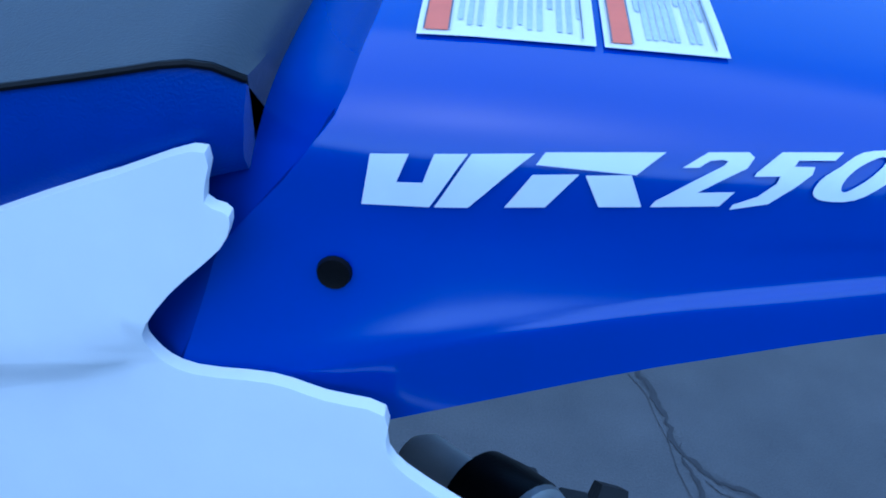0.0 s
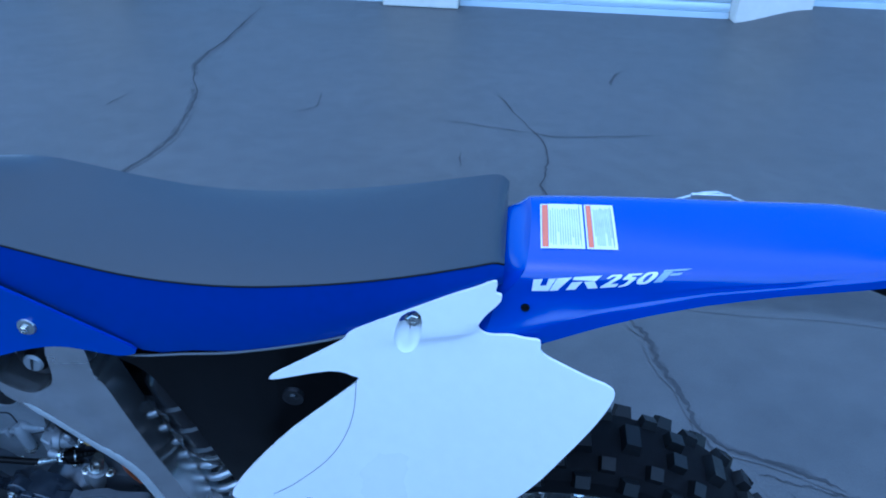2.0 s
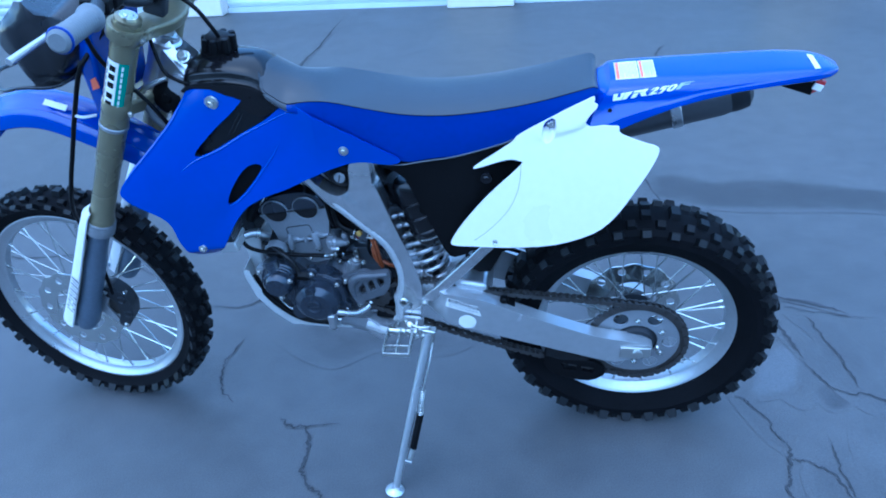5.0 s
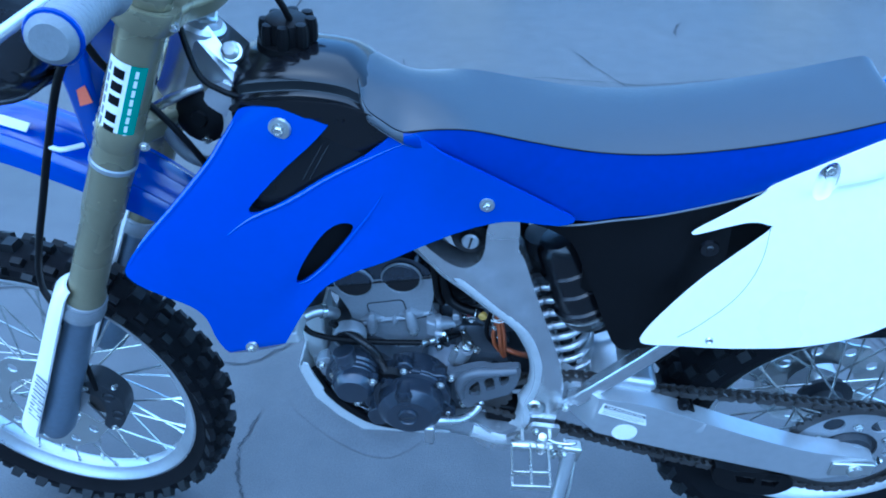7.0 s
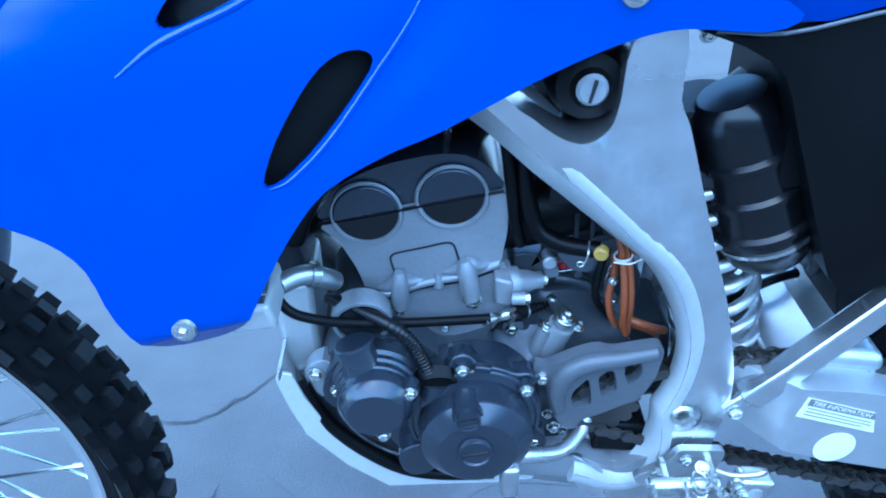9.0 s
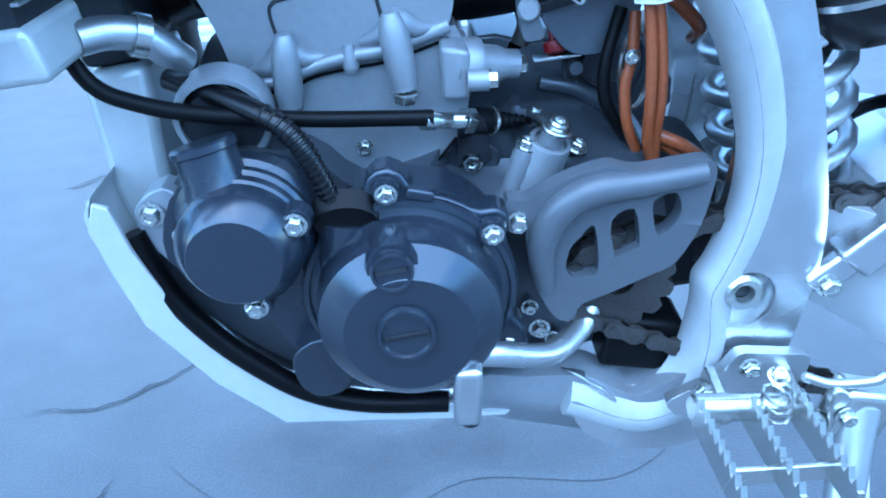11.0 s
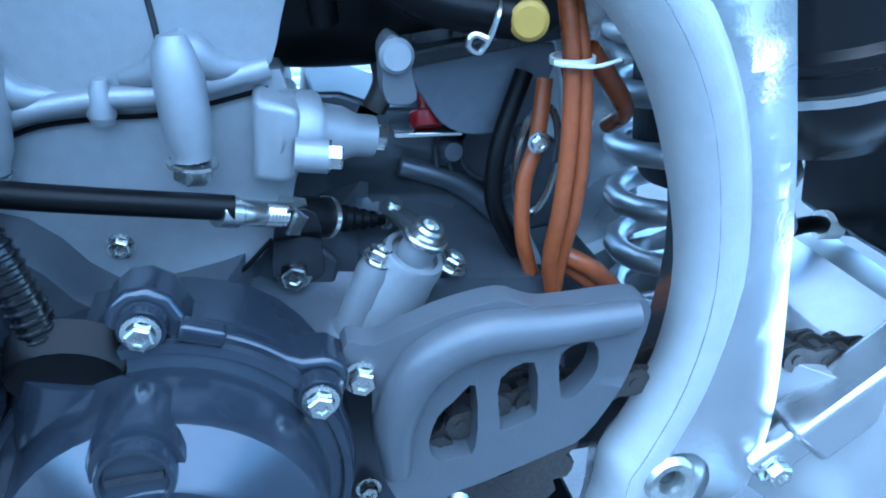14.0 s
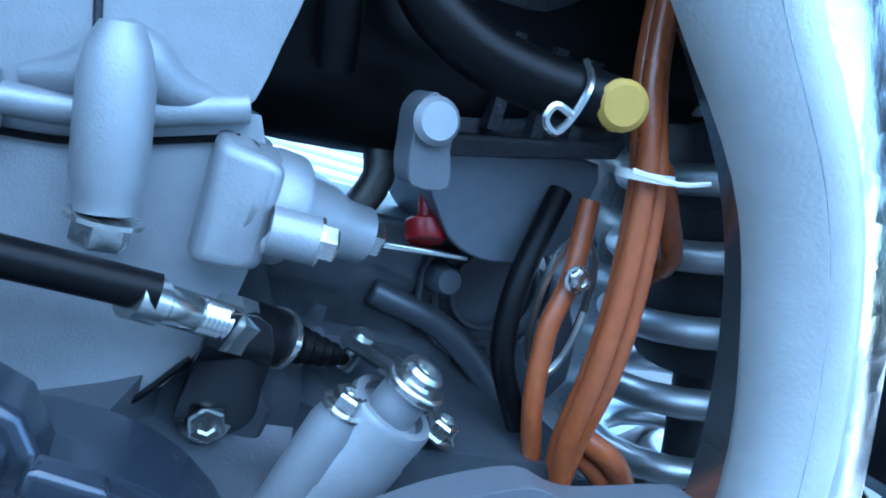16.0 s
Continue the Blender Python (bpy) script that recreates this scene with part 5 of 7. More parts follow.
for side in (-1, 1):
    bm = shell(spline(ARM, closed=True, n=3), arm_surface, 0.034, 0.03)
    ob = part("swingarm", bm, ARMALU, BIKE, "silver aluminium swingarm with a paper label", 40) if side < 0 else mirrored("swingarm", bm, ARMALU, "", 40)
    soften(ob, 0.006, 3, 50)
    if side < 0:
        LARM = ob
soften(part("swingarm_bridge", loft([[(x, -0.088, z0), (x, 0.088, z0), (x, 0.088, z1), (x, -0.088, z1)] for x, z0, z1 in ((1.015, 0.43, 0.500), (1.06, 0.41, 0.522), (1.125, 0.39, 0.508))]), ALU, LARM), 0.012, 3)
lab = part("tyre_label", shell([(1.033, 0.497), (1.104, 0.469), (1.110, 0.440), (1.026, 0.472)], lambda x, z: -0.1212, 0.0006, 0.2), PAPER, LARM, "white tyre information label with a black band")
part("label_band", shell([(1.036, 0.4955), (1.104, 0.4685), (1.1058, 0.4595), (1.0335, 0.487)], lambda x, z: -0.1217, 0.0004, 0.2), INK, lab)
fc = bpy.data.curves.new("label_text", "FONT")
fc.body, fc.size, fc.extrude = "TIRE INFORMATION", 0.0074, 0.0001
ft = new("label_text", fc)
ft.parent = lab
fc.materials.append(PAPER)
ft.matrix_local = pose(1.0375, -0.1221, 0.4880, 90, 21.2, 0)
for k in range(3):
    a, b = Vector((1.035 - 0.001 * k, 0.4835 - 0.0042 * k)), Vector((1.103 + 0.001 * k - 0.010 * (k == 2), 0.4565 - 0.0045 * k + 0.004 * (k == 2)))
    part("print_line", shell([a, b, b - Vector((0, 0.0011)), a - Vector((0, 0.0011))], lambda x, z: -0.1216, 0.0003, 0.2), INK, lab)
part("round_label", lathe([(0.0, 0.0005), (0.021, 0.0005), (0.0213, 0.0)], (1.076, -0.1206, 0.421), (0, -1, 0), 28), PAPER, LARM, "round pale label")
part("axle", lathe([(0.0, 0.010), (0.006, 0.010), (0.012, 0.008), (0.0135, 0.0), (0.0135, -0.24), (0.0, -0.24)], (1.480, -0.122, 0.335), (0, -1, 0), 20), STEEL, BIKE)
soften(part("axle_block", shell([(1.440, 0.352), (1.512, 0.352), (1.512, 0.322), (1.440, 0.318)], lambda x, z: -0.1235, 0.006, 0.05), STEEL, LARM), 0.002)
bolt((1.525, -0.105, 0.341), LARM, 0.005, (1, 0, 0))
part("brake_hose", tube([(1.00, 0.02, 0.50), (1.04, 0.01, 0.535), (1.09, 0.03, 0.528), (1.16, 0.06, 0.505), (1.25, 0.075, 0.46)], 0.005, 8, 5), BLACK, LARM)
part("hose_clip", lathe([(0.006, -0.006), (0.009, -0.006), (0.009, 0.006), (0.006, 0.006)], (1.08, 0.026, 0.531), (1, 0, 0), 12), PAPER, LARM)

# chain run: from the front sprocket over the rear one
F_C, F_R, R_C, R_R = Vector((0.850, 0.462)), 0.034, Vector((1.48, 0.335)), 0.119
pts = []
d = (R_C - F_C).normalized()
nrm = Vector((-d.y, d.x))
for k in range(1, 41):
    f = k / 40
    p = F_C + nrm * F_R + (R_C + nrm * R_R - F_C - nrm * F_R) * f
    pts.append(p + Vector((0, 0.023 * math.exp(-((f - 0.20) / 0.16) ** 2) * min(1, f / 0.08) + 0.006 * math.sin(math.pi * f))))
base = math.atan2(nrm.y, nrm.x)
for k in range(1, 24):
    a = base - math.pi * k / 23 * 1.0
    pts.append(R_C + R_R * Vector((math.cos(a), math.sin(a))))
for k in range(1, 41):
    f = k / 40
    p = R_C - nrm * R_R + (F_C - nrm * F_R - R_C + nrm * R_R) * f
    pts.append(p - Vector((0, 0.016 * math.sin(math.pi * f))))
for k in range(1, 8):
    a = base + math.pi - math.pi * k / 8
    pts.append(F_C + F_R * Vector((math.cos(a), math.sin(a))))
# evenly spaced link positions
ring = pts + [pts[0]]
lens = [0.0]
for a, b in zip(ring, ring[1:]):
    lens.append(lens[-1] + (b - a).length)
count = int(round(lens[-1] / 0.0159 / 2) * 2)


def along(s):
    s %= lens[-1]
    k = 0
    while lens[k + 1] < s:
        k += 1
    f = (s - lens[k]) / (lens[k + 1] - lens[k])
    return ring[k].lerp(ring[k + 1], f)


def link_mesh(name, ys, wide):
    bm = bmesh.new()
    o = []
    for k in range(9):
        a = math.pi / 2 + math.pi * k / 8
        o.append((-0.008 + 0.0068 * math.cos(a), 0.0068 * math.sin(a)))
    o.append((0, -0.0048))
    for k in range(9):
        a = -math.pi / 2 + math.pi * k / 8
        o.append((0.008 + 0.0068 * math.cos(a), 0.0068 * math.sin(a)))
    o.append((0, 0.0048))
    for s in (-1, 1):
        prism(o, s * ys - 0.0011, s * ys + 0.0011, bm)
    for x in (-0.008, 0.008):
        lathe([(0.0, -wide), (0.0028, -wide), (0.0028, -0.0035), (0.0048, -0.0035), (0.0048, 0.0035), (0.0028, 0.0035), (0.0028, wide), (0.0, wide)], (x, 0, 0), (0, -1, 0), 8, bm)
    me = bpy.data.meshes.new(name)
    bm.to_mesh(me)
    bm.free()
    me.materials.append(CHAINM)
    return me


OUTER, INNER = link_mesh("chain_link", 0.0080, 0.0098), link_mesh("chain_link", 0.0052, 0.0060)
CHAIN = part("chain", lathe([(0.0, -0.011), (0.003, -0.011), (0.003, 0.011), (0.0, 0.011)], (along(0).x, -0.0785, along(0).y), (0, -1, 0), 8), CHAINM, BIKE, "dull steel roller chain")
for k in range(count):
    a, b = along(lens[-1] * k / count), along(lens[-1] * (k + 1) / count)
    m, dd = (a + b) / 2, b - a
    put("chain_link", OUTER if k % 2 else INNER, Matrix.Translation((m.x, -0.0785, m.y)) @ Matrix.Rotation(-math.atan2(dd.y, dd.x), 4, "Y"), CHAIN)
soften(part("chain_block", block((0.870, -0.062, 0.406), (0.052, 0.036, 0.042), (0, 10, 0)), BLACK, BIKE, "black chain roller block"), 0.004)
part("front_sprocket", toothed(0.037, 13, 0.010, 0.006, -0.082, -0.075), CHAINM, BIKE).matrix_local = pose(0.850, 0, 0.462)
guide = part("chain_guide", shell(spline([(1.262, 0.285), (1.30, 0.275), (1.383, 0.268), (1.413, 0.232), (1.373, 0.200), (1.30, 0.215), (1.265, 0.245)], closed=True, n=3), lambda x, z: -0.094, 0.030, 0.03,
                                   [[(1.30, 0.262), (1.34, 0.255), (1.34, 0.235), (1.31, 0.238)], [(1.352, 0.252), (1.385, 0.246), (1.38, 0.228), (1.355, 0.232)]]), BLACK, BIKE, "black plastic chain guide")
soften(guide, 0.003)
slider = part("chain_slider", tube([(0.985, -0.078, 0.440), (1.03, -0.092, 0.422), (1.13, -0.098, 0.390), (1.24, -0.098, 0.352)], 0.006, 8, 4), BLACK, BIKE)
soften(part("upper_slider", loft([[(x, y, z), (x, -0.060, z), (x, -0.060, z - 0.012), (x, y, z - 0.012)] for y, (x, z) in zip((-0.072, -0.074, -0.080, -0.100, -0.104, -0.104), ((0.945, 0.496), (0.975, 0.501), (1.02, 0.497), (1.08, 0.487), (1.15, 0.474), (1.19, 0.462)))]), BLACK, slider), 0.003)
part("slider_screw", lathe([(0.0, 0.004), (0.004, 0.004), (0.007, 0.001), (0.010, 0.001), (0.010, -0.01)], (1.165, -0.114, 0.487), (0, -1, 0), 16), BLACK, slider)
flap = part("mud_flap", shell(spline([(1.16, 0.585), (1.20, 0.60), (1.30, 0.68), (1.32, 0.75), (1.22, 0.74), (1.10, 0.66), (1.075, 0.60), (1.08, 0.535), (1.13, 0.525)], closed=True, n=2), lambda x, z: -0.055, 0.11, 0.05), BLACK, BIKE, "black rubber mud flap ahead of the wheel")
soften(flap, 0.008)

# ---- shock absorber ----
S0, SD = Vector((0.938, 0.0, 0.700)), Vector((0.22, 0, -1)).normalized()
u = SD.orthogonal().normalized()
v = SD.cross(u)
turns, top, bottom = 7.88, 0.015, 0.245
phase = math.atan2(-v.y, -u.y) - 2 * math.pi * (0.1035 - top) * turns / (bottom - top)
hel = []
for k in range(int(turns * 18) + 1):
    a = 2 * math.pi * k / 18
    hel.append(S0 + SD * (top + (bottom - top) * k / (turns * 18)) + 0.043 * (math.cos(a + phase) * u + math.sin(a + phase) * v))
SHOCK = part("shock_absorber", lathe([(0.0, -0.06), (0.030, -0.06), (0.034, -0.03), (0.034, 0.015), (0.034, 0.02), (0.034, 0.122), (0.030, 0.130), (0.012, 0.135), (0.010, 0.27), (0.02, 0.275), (0.02, 0.31), (0.0, 0.31)], S0, SD, 24), CASED, BIKE, "dark shock absorber with a silver coil spring")
part("coil_spring", tube(hel, 0.0062, 8, 1), ALU, SHOCK, "silver coil spring")
part("spring_collar", lathe([(0.03, -0.010), (0.050, -0.010), (0.051, -0.002), (0.050, 0.006), (0.03, 0.006)], S0, SD, 28), CASED, SHOCK)
part("spring_seat", lathe([(0.03, 0.240), (0.050, 0.240), (0.051, 0.252), (0.03, 0.258)], S0, SD, 28), ALU, SHOCK)
R0_, RD = Vector((0.944, -0.028, 0.774)), Vector((0.36, 0, -0.93)).normalized()
prof = [(0.0, 0.0), (0.028, 0.002), (0.037, 0.012), (0.040, 0.03)]
for k in range(3):
    h = 0.050 + 0.038 * k
    prof += [(0.0415 + 0.003 * k, h), (0.0460 + 0.003 * k, h + 0.003), (0.0460 + 0.003 * k, h + 0.008), (0.0425 + 0.003 * k, h + 0.011)]
RES = part("air_boot", lathe(prof + [(0.047, 0.155), (0.044, 0.168), (0.036, 0.180), (0.020, 0.186), (0.0, 0.187)], R0_, RD, 28), GLOSSBLACK, BIKE, "ribbed gloss black rubber air boot")
part("boot_clamp", lathe([(0.0440, 0.146), (0.0492, 0.146), (0.0492, 0.150), (0.0440, 0.150)], R0_, RD, 28), STEEL, RES)
part("overflow_tube", tube([(1.01, -0.05, 0.63), (1.035, -0.055, 0.618), (1.045, -0.05, 0.60), (1.05, -0.04, 0.585)], 0.005, 8, 4), CASED, RES)
bolt((0.900, -0.075, 0.842), RES, 0.005)

# horn, clip and hose beside the steering head
HORN = part("horn", lathe([(0.0, 0.012), (0.010, 0.012), (0.012, 0.008), (0.030, 0.006), (0.036, 0.002), (0.037, -0.006), (0.030, -0.02), (0.0, -0.022)], (0.458, -0.045, 0.985), (-0.1, -1, 0.15), 32), BLACK, BIKE, "round black horn beside the steering head")
bolt((0.461, -0.054, 0.955), HORN, 0.005)
soften(part("horn_clip", tube([(0.398, -0.058, 1.008), (0.412, -0.062, 1.012), (0.428, -0.062, 1.019), (0.450, -0.060, 1.028), (0.474, -0.056, 1.035)], [0.003, 0.0055, 0.007, 0.0055, 0.004], 8, 3), STEEL, HORN), 0.001)
part("coolant_hose", tube([(0.405, -0.050, 1.000), (0.415, -0.060, 0.965), (0.435, -0.064, 0.935), (0.465, -0.060, 0.922), (0.50, -0.05, 0.935)], 0.009, 12, 5), GREYPL, HORN)
part("tank_bolt", lathe([(0.0, 0.010), (0.008, 0.010), (0.011, 0.007), (0.011, 0.0), (0.014, -0.001), (0.014, -0.010)], (0.512, -0.032, 1.072), (0.1, -0.7, 0.7), 20), STEEL, BIKE)

# ---- engine ----
CASEO = [(0.560, 0.500), (0.578, 0.545), (0.610, 0.565), (0.660, 0.560), (0.690, 0.535), (0.730, 0.542), (0.790, 0.566), (0.825, 0.563), (0.860, 0.546), (0.878, 0.520), (0.888, 0.470), (0.880, 0.420),
         (0.850, 0.395), (0.760, 0.382), (0.680, 0.382), (0.630, 0.405), (0.590, 0.440), (0.565, 0.470)]


def case_surface(x, z):
    """The crankcase's left face, stepped back behind the cable bracket."""
    y = -0.055 - 0.018 * max(0, min(1, (0.80 - x) / 0.04))
    f = max(0, min(1, (z - 0.506) / 0.022)) * max(0, min(1, (x - 0.725) / 0.022)) * max(0, min(1, (0.806 - x) / 0.018))
    y += (-0.030 - y) * f * f * (3 - 2 * f)
    g = max(0, min(1, (z - 0.538) / 0.016)) * max(0, min(1, (x - 0.778) / 0.014))
    return y + (-0.008 - y) * g * g * (3 - 2 * g)


ENGINE = part("engine", shell(spline(CASEO, closed=True, n=3), case_surface, lambda x, z: 0.075 - case_surface(x, z), 0.009), CRANK, BIKE, "grey single-cylinder engine with round side covers", 40)
soften(ENGINE, 0.006, 2)

# left crankcase cover behind the round covers
COVO = [(0.572, 0.505), (0.582, 0.545), (0.610, 0.562), (0.650, 0.560), (0.668, 0.535), (0.690, 0.540), (0.720, 0.545), (0.752, 0.535), (0.776, 0.505), (0.782, 0.472), (0.776, 0.435), (0.752, 0.405),
        (0.710, 0.392), (0.670, 0.398), (0.640, 0.425), (0.622, 0.465), (0.60, 0.48)]
soften(part("side_cover", shell(spline(COVO, closed=True, n=3), lambda x, z: -0.092, 0.03, 0.03), CASE, ENGINE, "grey painted crankcase cover", 40), 0.005, 3)
C1 = Vector((0.716, -0.085, 0.478))
MAG = part("generator_cover", lathe([(0.064, 0.0), (0.064, 0.012), (0.060, 0.016), (0.0605, 0.021), (0.0560, 0.023), (0.0550, 0.030), (0.0540, 0.046), (0.0526, 0.0495), (0.0392, 0.0615), (0.0374, 0.0627), (0.0, 0.0635)], C1, (0.0, -1, 0.02), 48),
           CASE, ENGINE, "round grey generator cover with two slotted plugs", 25)
part("gasket_line", lathe([(0.0646, 0.004), (0.0650, 0.0045), (0.0646, 0.005)], C1, (0, -1, 0.02), 48), BLACK, MAG)
for (x, z), r, y in (((0.714, 0.483), 0.0165, -0.1475), ((0.709, 0.521), 0.0115, -0.1425)):
    plug = part("slotted_plug", lathe([(0.0, 0.0035), (r * 0.80, 0.0035), (r * 0.86, 0.0055), (r * 0.98, 0.0055), (r * 1.04, 0.003), (r * 1.06, -0.008)], (x, y, z), (0, -1, 0.05 if r > 0.013 else 0.12), 32), CASE, MAG)
    sl = Vector((x, y - 0.0040, z)) if r > 0.013 else Vector((x, y - 0.0036, z + 0.0014))
    part("slot", block(sl, (r * 1.45, 0.0022, 0.0024), (8 if r > 0.013 else -14, -8, 0)), CASED, plug)
# boss round the small plug and flat web of the cover
part("plug_boss", lathe([(0.0175, -0.024), (0.0152, -0.004), (0.0140, -0.001), (0.0, -0.001)], (0.709, -0.1425, 0.521), (0, -1, 0.12), 28), CASE, MAG)
flange = []
for k in range(72):
    a = 2 * math.pi * k / 72
    r = 0.0665
    for bx, bz, br in ((0.707, 0.5475, 0.013), (0.766, 0.520, 0.012), (0.778, 0.430, 0.012), (0.668, 0.422, 0.012)):
        d = math.atan2(bz - C1.z, bx - C1.x) - a
        d = (d + math.pi) % (2 * math.pi) - math.pi
        r = max(r, math.hypot(bz - C1.z, bx - C1.x) * math.cos(d) + math.sqrt(max(0.0, br ** 2 - (math.hypot(bz - C1.z, bx - C1.x) * math.sin(d)) ** 2)) if abs(d) < 0.25 else r)
    flange.append((C1.x + r * math.cos(a), C1.z + r * math.sin(a)))
soften(part("cover_flange", prism(flange, -0.1005, -0.080), CASE, MAG), 0.003, 3)
part("flange_step", lathe([(0.0650, 0.010), (0.0650, 0.0195), (0.0640, 0.0215), (0.0610, 0.0225), (0.0600, 0.0205)], C1, (0, -1, 0.02), 64), CASE, MAG, "", 25)
soften(part("cast_tab", block((0.726, -0.103, 0.5455), (0.016, 0.008, 0.007), (0, 14, 0)), CASE, MAG), 0.002, 3)
part("wire_boss", tube([(0.683, -0.094, 0.527), (0.681, -0.096, 0.512), (0.676, -0.094, 0.485), (0.670, -0.086, 0.460)], [0.0185, 0.0190, 0.0180, 0.014], 24, 3), CASE, MAG)
for (x, y, z), r in (((0.766, -0.110, 0.520), 0.0050), ((0.776, -0.096, 0.432), 0.005), ((0.707, -0.106, 0.5475), 0.0048), ((0.668, -0.096, 0.420), 0.005)):
    part("bolt_boss", lathe([(0.009, 0.0), (0.008, 0.006), (0.0, 0.006)], (x, y + 0.007, z), (0, -1, 0), 14), CASE, MAG)
    bolt((x, y, z), MAG, r)

C2 = Vector((0.625, -0.085, 0.528))
IDL = part("idler_cover", lathe([(0.042, 0.0), (0.042, 0.010), (0.039, 0.013), (0.039, 0.018), (0.0385, 0.0185), (0.0370, 0.0205), (0.0370, 0.0265), (0.0355, 0.0280), (0.0352, 0.0400), (0.0345, 0.0425), (0.0268, 0.0525), (0.0255, 0.0535), (0.0, 0.0545)], C2, (0, -1, 0), 40), CASE, ENGINE, "round grey starter gear cover", 25)
for (x, y, z), r in (((0.658, -0.126, 0.543), 0.0052), ((0.629, -0.128, 0.492), 0.0052), ((0.588, -0.098, 0.524), 0.0055)):
    part("bolt_boss", lathe([(0.0095, 0.0), (0.0085, 0.010), (0.0, 0.010)], (x, y + 0.011, z), (0, -1, 0), 14), CASE, IDL)
    bolt((x, y, z), IDL, r)
NP, NA = Vector((0.614, -0.100, 0.557)), (-0.22, 0.22, 1)
NECK = part("starter_neck", lathe([(0.0240, -0.020), (0.0205, -0.006), (0.0180, 0.004), (0.0172, 0.018), (0.0172, 0.019), (0.0188, 0.020), (0.0188, 0.0235), (0.0170, 0.025), (0.0, 0.025)], NP, NA, 32), CASE, IDL, "grey stepped starter neck", 30)
part("starter_motor", lathe([(0.0, -0.02), (0.023, -0.02), (0.026, -0.012), (0.026, 0.075), (0.020, 0.085), (0.0, 0.085)], (0.615, -0.050, 0.580), (-0.05, 1, 0.1), 28), CASED, ENGINE)
part("motor_rim", lathe([(0.0235, -0.018), (0.0240, -0.0235), (0.0270, -0.0235), (0.0285, -0.020), (0.0285, -0.004), (0.0265, -0.003)], (0.615, -0.050, 0.585), (-0.05, 1, 0.1), 32), CAST, ENGINE, "pale cast starter motor rim")
soften(part("mount_lug", shell(spline([(0.556, 0.535), (0.575, 0.548), (0.590, 0.535), (0.598, 0.510), (0.588, 0.495), (0.570, 0.497), (0.558, 0.515)], closed=True, n=3), lambda x, z: -0.082, 0.02, 0.03), CAST, ENGINE), 0.004, 3)
for x, z in ((0.566, 0.532), (0.584, 0.505)):
    bolt((x, -0.083, z), ENGINE, 0.006)
soften(part("drain_boss", shell(spline([(0.640, 0.440), (0.660, 0.452), (0.676, 0.440), (0.672, 0.412), (0.652, 0.405), (0.640, 0.418)], closed=True, n=3), lambda x, z: -0.110, 0.03, 0.03), CASE, ENGINE), 0.005, 3)
part("wire_grommet", loft([[(0.683 + q * 0.0195 * math.cos(a), -0.102 + dy, 0.536 + dz + q * 0.011 * math.sin(a)) for a in [2 * math.pi * k / 20 for k in range(20)]] for dy, dz, q in ((0.003, 0.004, 0.40), (0.0025, 0.0036, 0.92), (0.002, 0.003, 1.0), (-0.004, -0.003, 1.0), (-0.006, -0.0045, 0.94), (-0.0052, -0.0040, 0.86))]), BLACK, ENGINE, "black rubber wire grommet")
part("wire_sheath", tube([(0.6800, -0.1005, 0.532), (0.6755, -0.099, 0.543), (0.669, -0.097, 0.560), (0.6615, -0.094, 0.575), (0.648, -0.088, 0.588), (0.618, -0.072, 0.598), (0.585, -0.055, 0.604)], 0.0062, 10, 5), GLOSSBLACK, ENGINE, "black corrugated wire sheath")
sheath = spline([(0.6800, -0.1005, 0.532), (0.6755, -0.099, 0.543), (0.669, -0.097, 0.560), (0.6615, -0.094, 0.575), (0.648, -0.088, 0.588), (0.618, -0.072, 0.598)], n=5)
for k in range(1, 22):
    part("sheath_ring", lathe([(0.0060, -0.0012), (0.0069, -0.0004), (0.0069, 0.0004), (0.0060, 0.0012)], sheath[k], sheath[k + 1] - sheath[k - 1], 16), GLOSSBLACK, ENGINE)
part("lower_hose", tube([(0.552, -0.083, 0.520), (0.562, -0.086, 0.485), (0.580, -0.090, 0.455), (0.606, -0.092, 0.425), (0.640, -0.092, 0.396), (0.680, -0.090, 0.380), (0.735, -0.088, 0.374)], 0.0075, 10, 5), BLACK, BIKE, "black hose along the bash plate")

# bash plate
BASH = [(0.533, 0.545), (0.529, 0.525), (0.545, 0.460), (0.580, 0.408), (0.622, 0.368), (0.70, 0.360), (0.775, 0.358)]
side_o = [(0.538, 0.546), (0.531, 0.528), (0.547, 0.459), (0.582, 0.408), (0.622, 0.369), (0.740, 0.362), (0.742, 0.375), (0.668, 0.384), (0.634, 0.408), (0.596, 0.442), (0.566, 0.480), (0.553, 0.513), (0.546, 0.543)]
BP = part("bash_plate", loft([[(x, y, z) for y in [-0.088 + 0.011 * k for k in range(17)]] + [(x + 0.003, y, z + 0.003) for y in [0.088 - 0.011 * k for k in range(17)]] for x, z in spline(BASH, n=4)]), PALEALLOY, BIKE, "pale aluminium bash plate under the engine", 40)
for s in (-1, 1):
    bm = shell(side_o, lambda x, z: -0.094 + 0.10 * max(0, x - 0.60) * 0.1, 0.004, 0.03)
    if s > 0:
        for w in bm.verts:
            w.co.y = -w.co.y
    soften(part("bash_plate_wing", bm, PALEALLOY, BP), 0.0015)

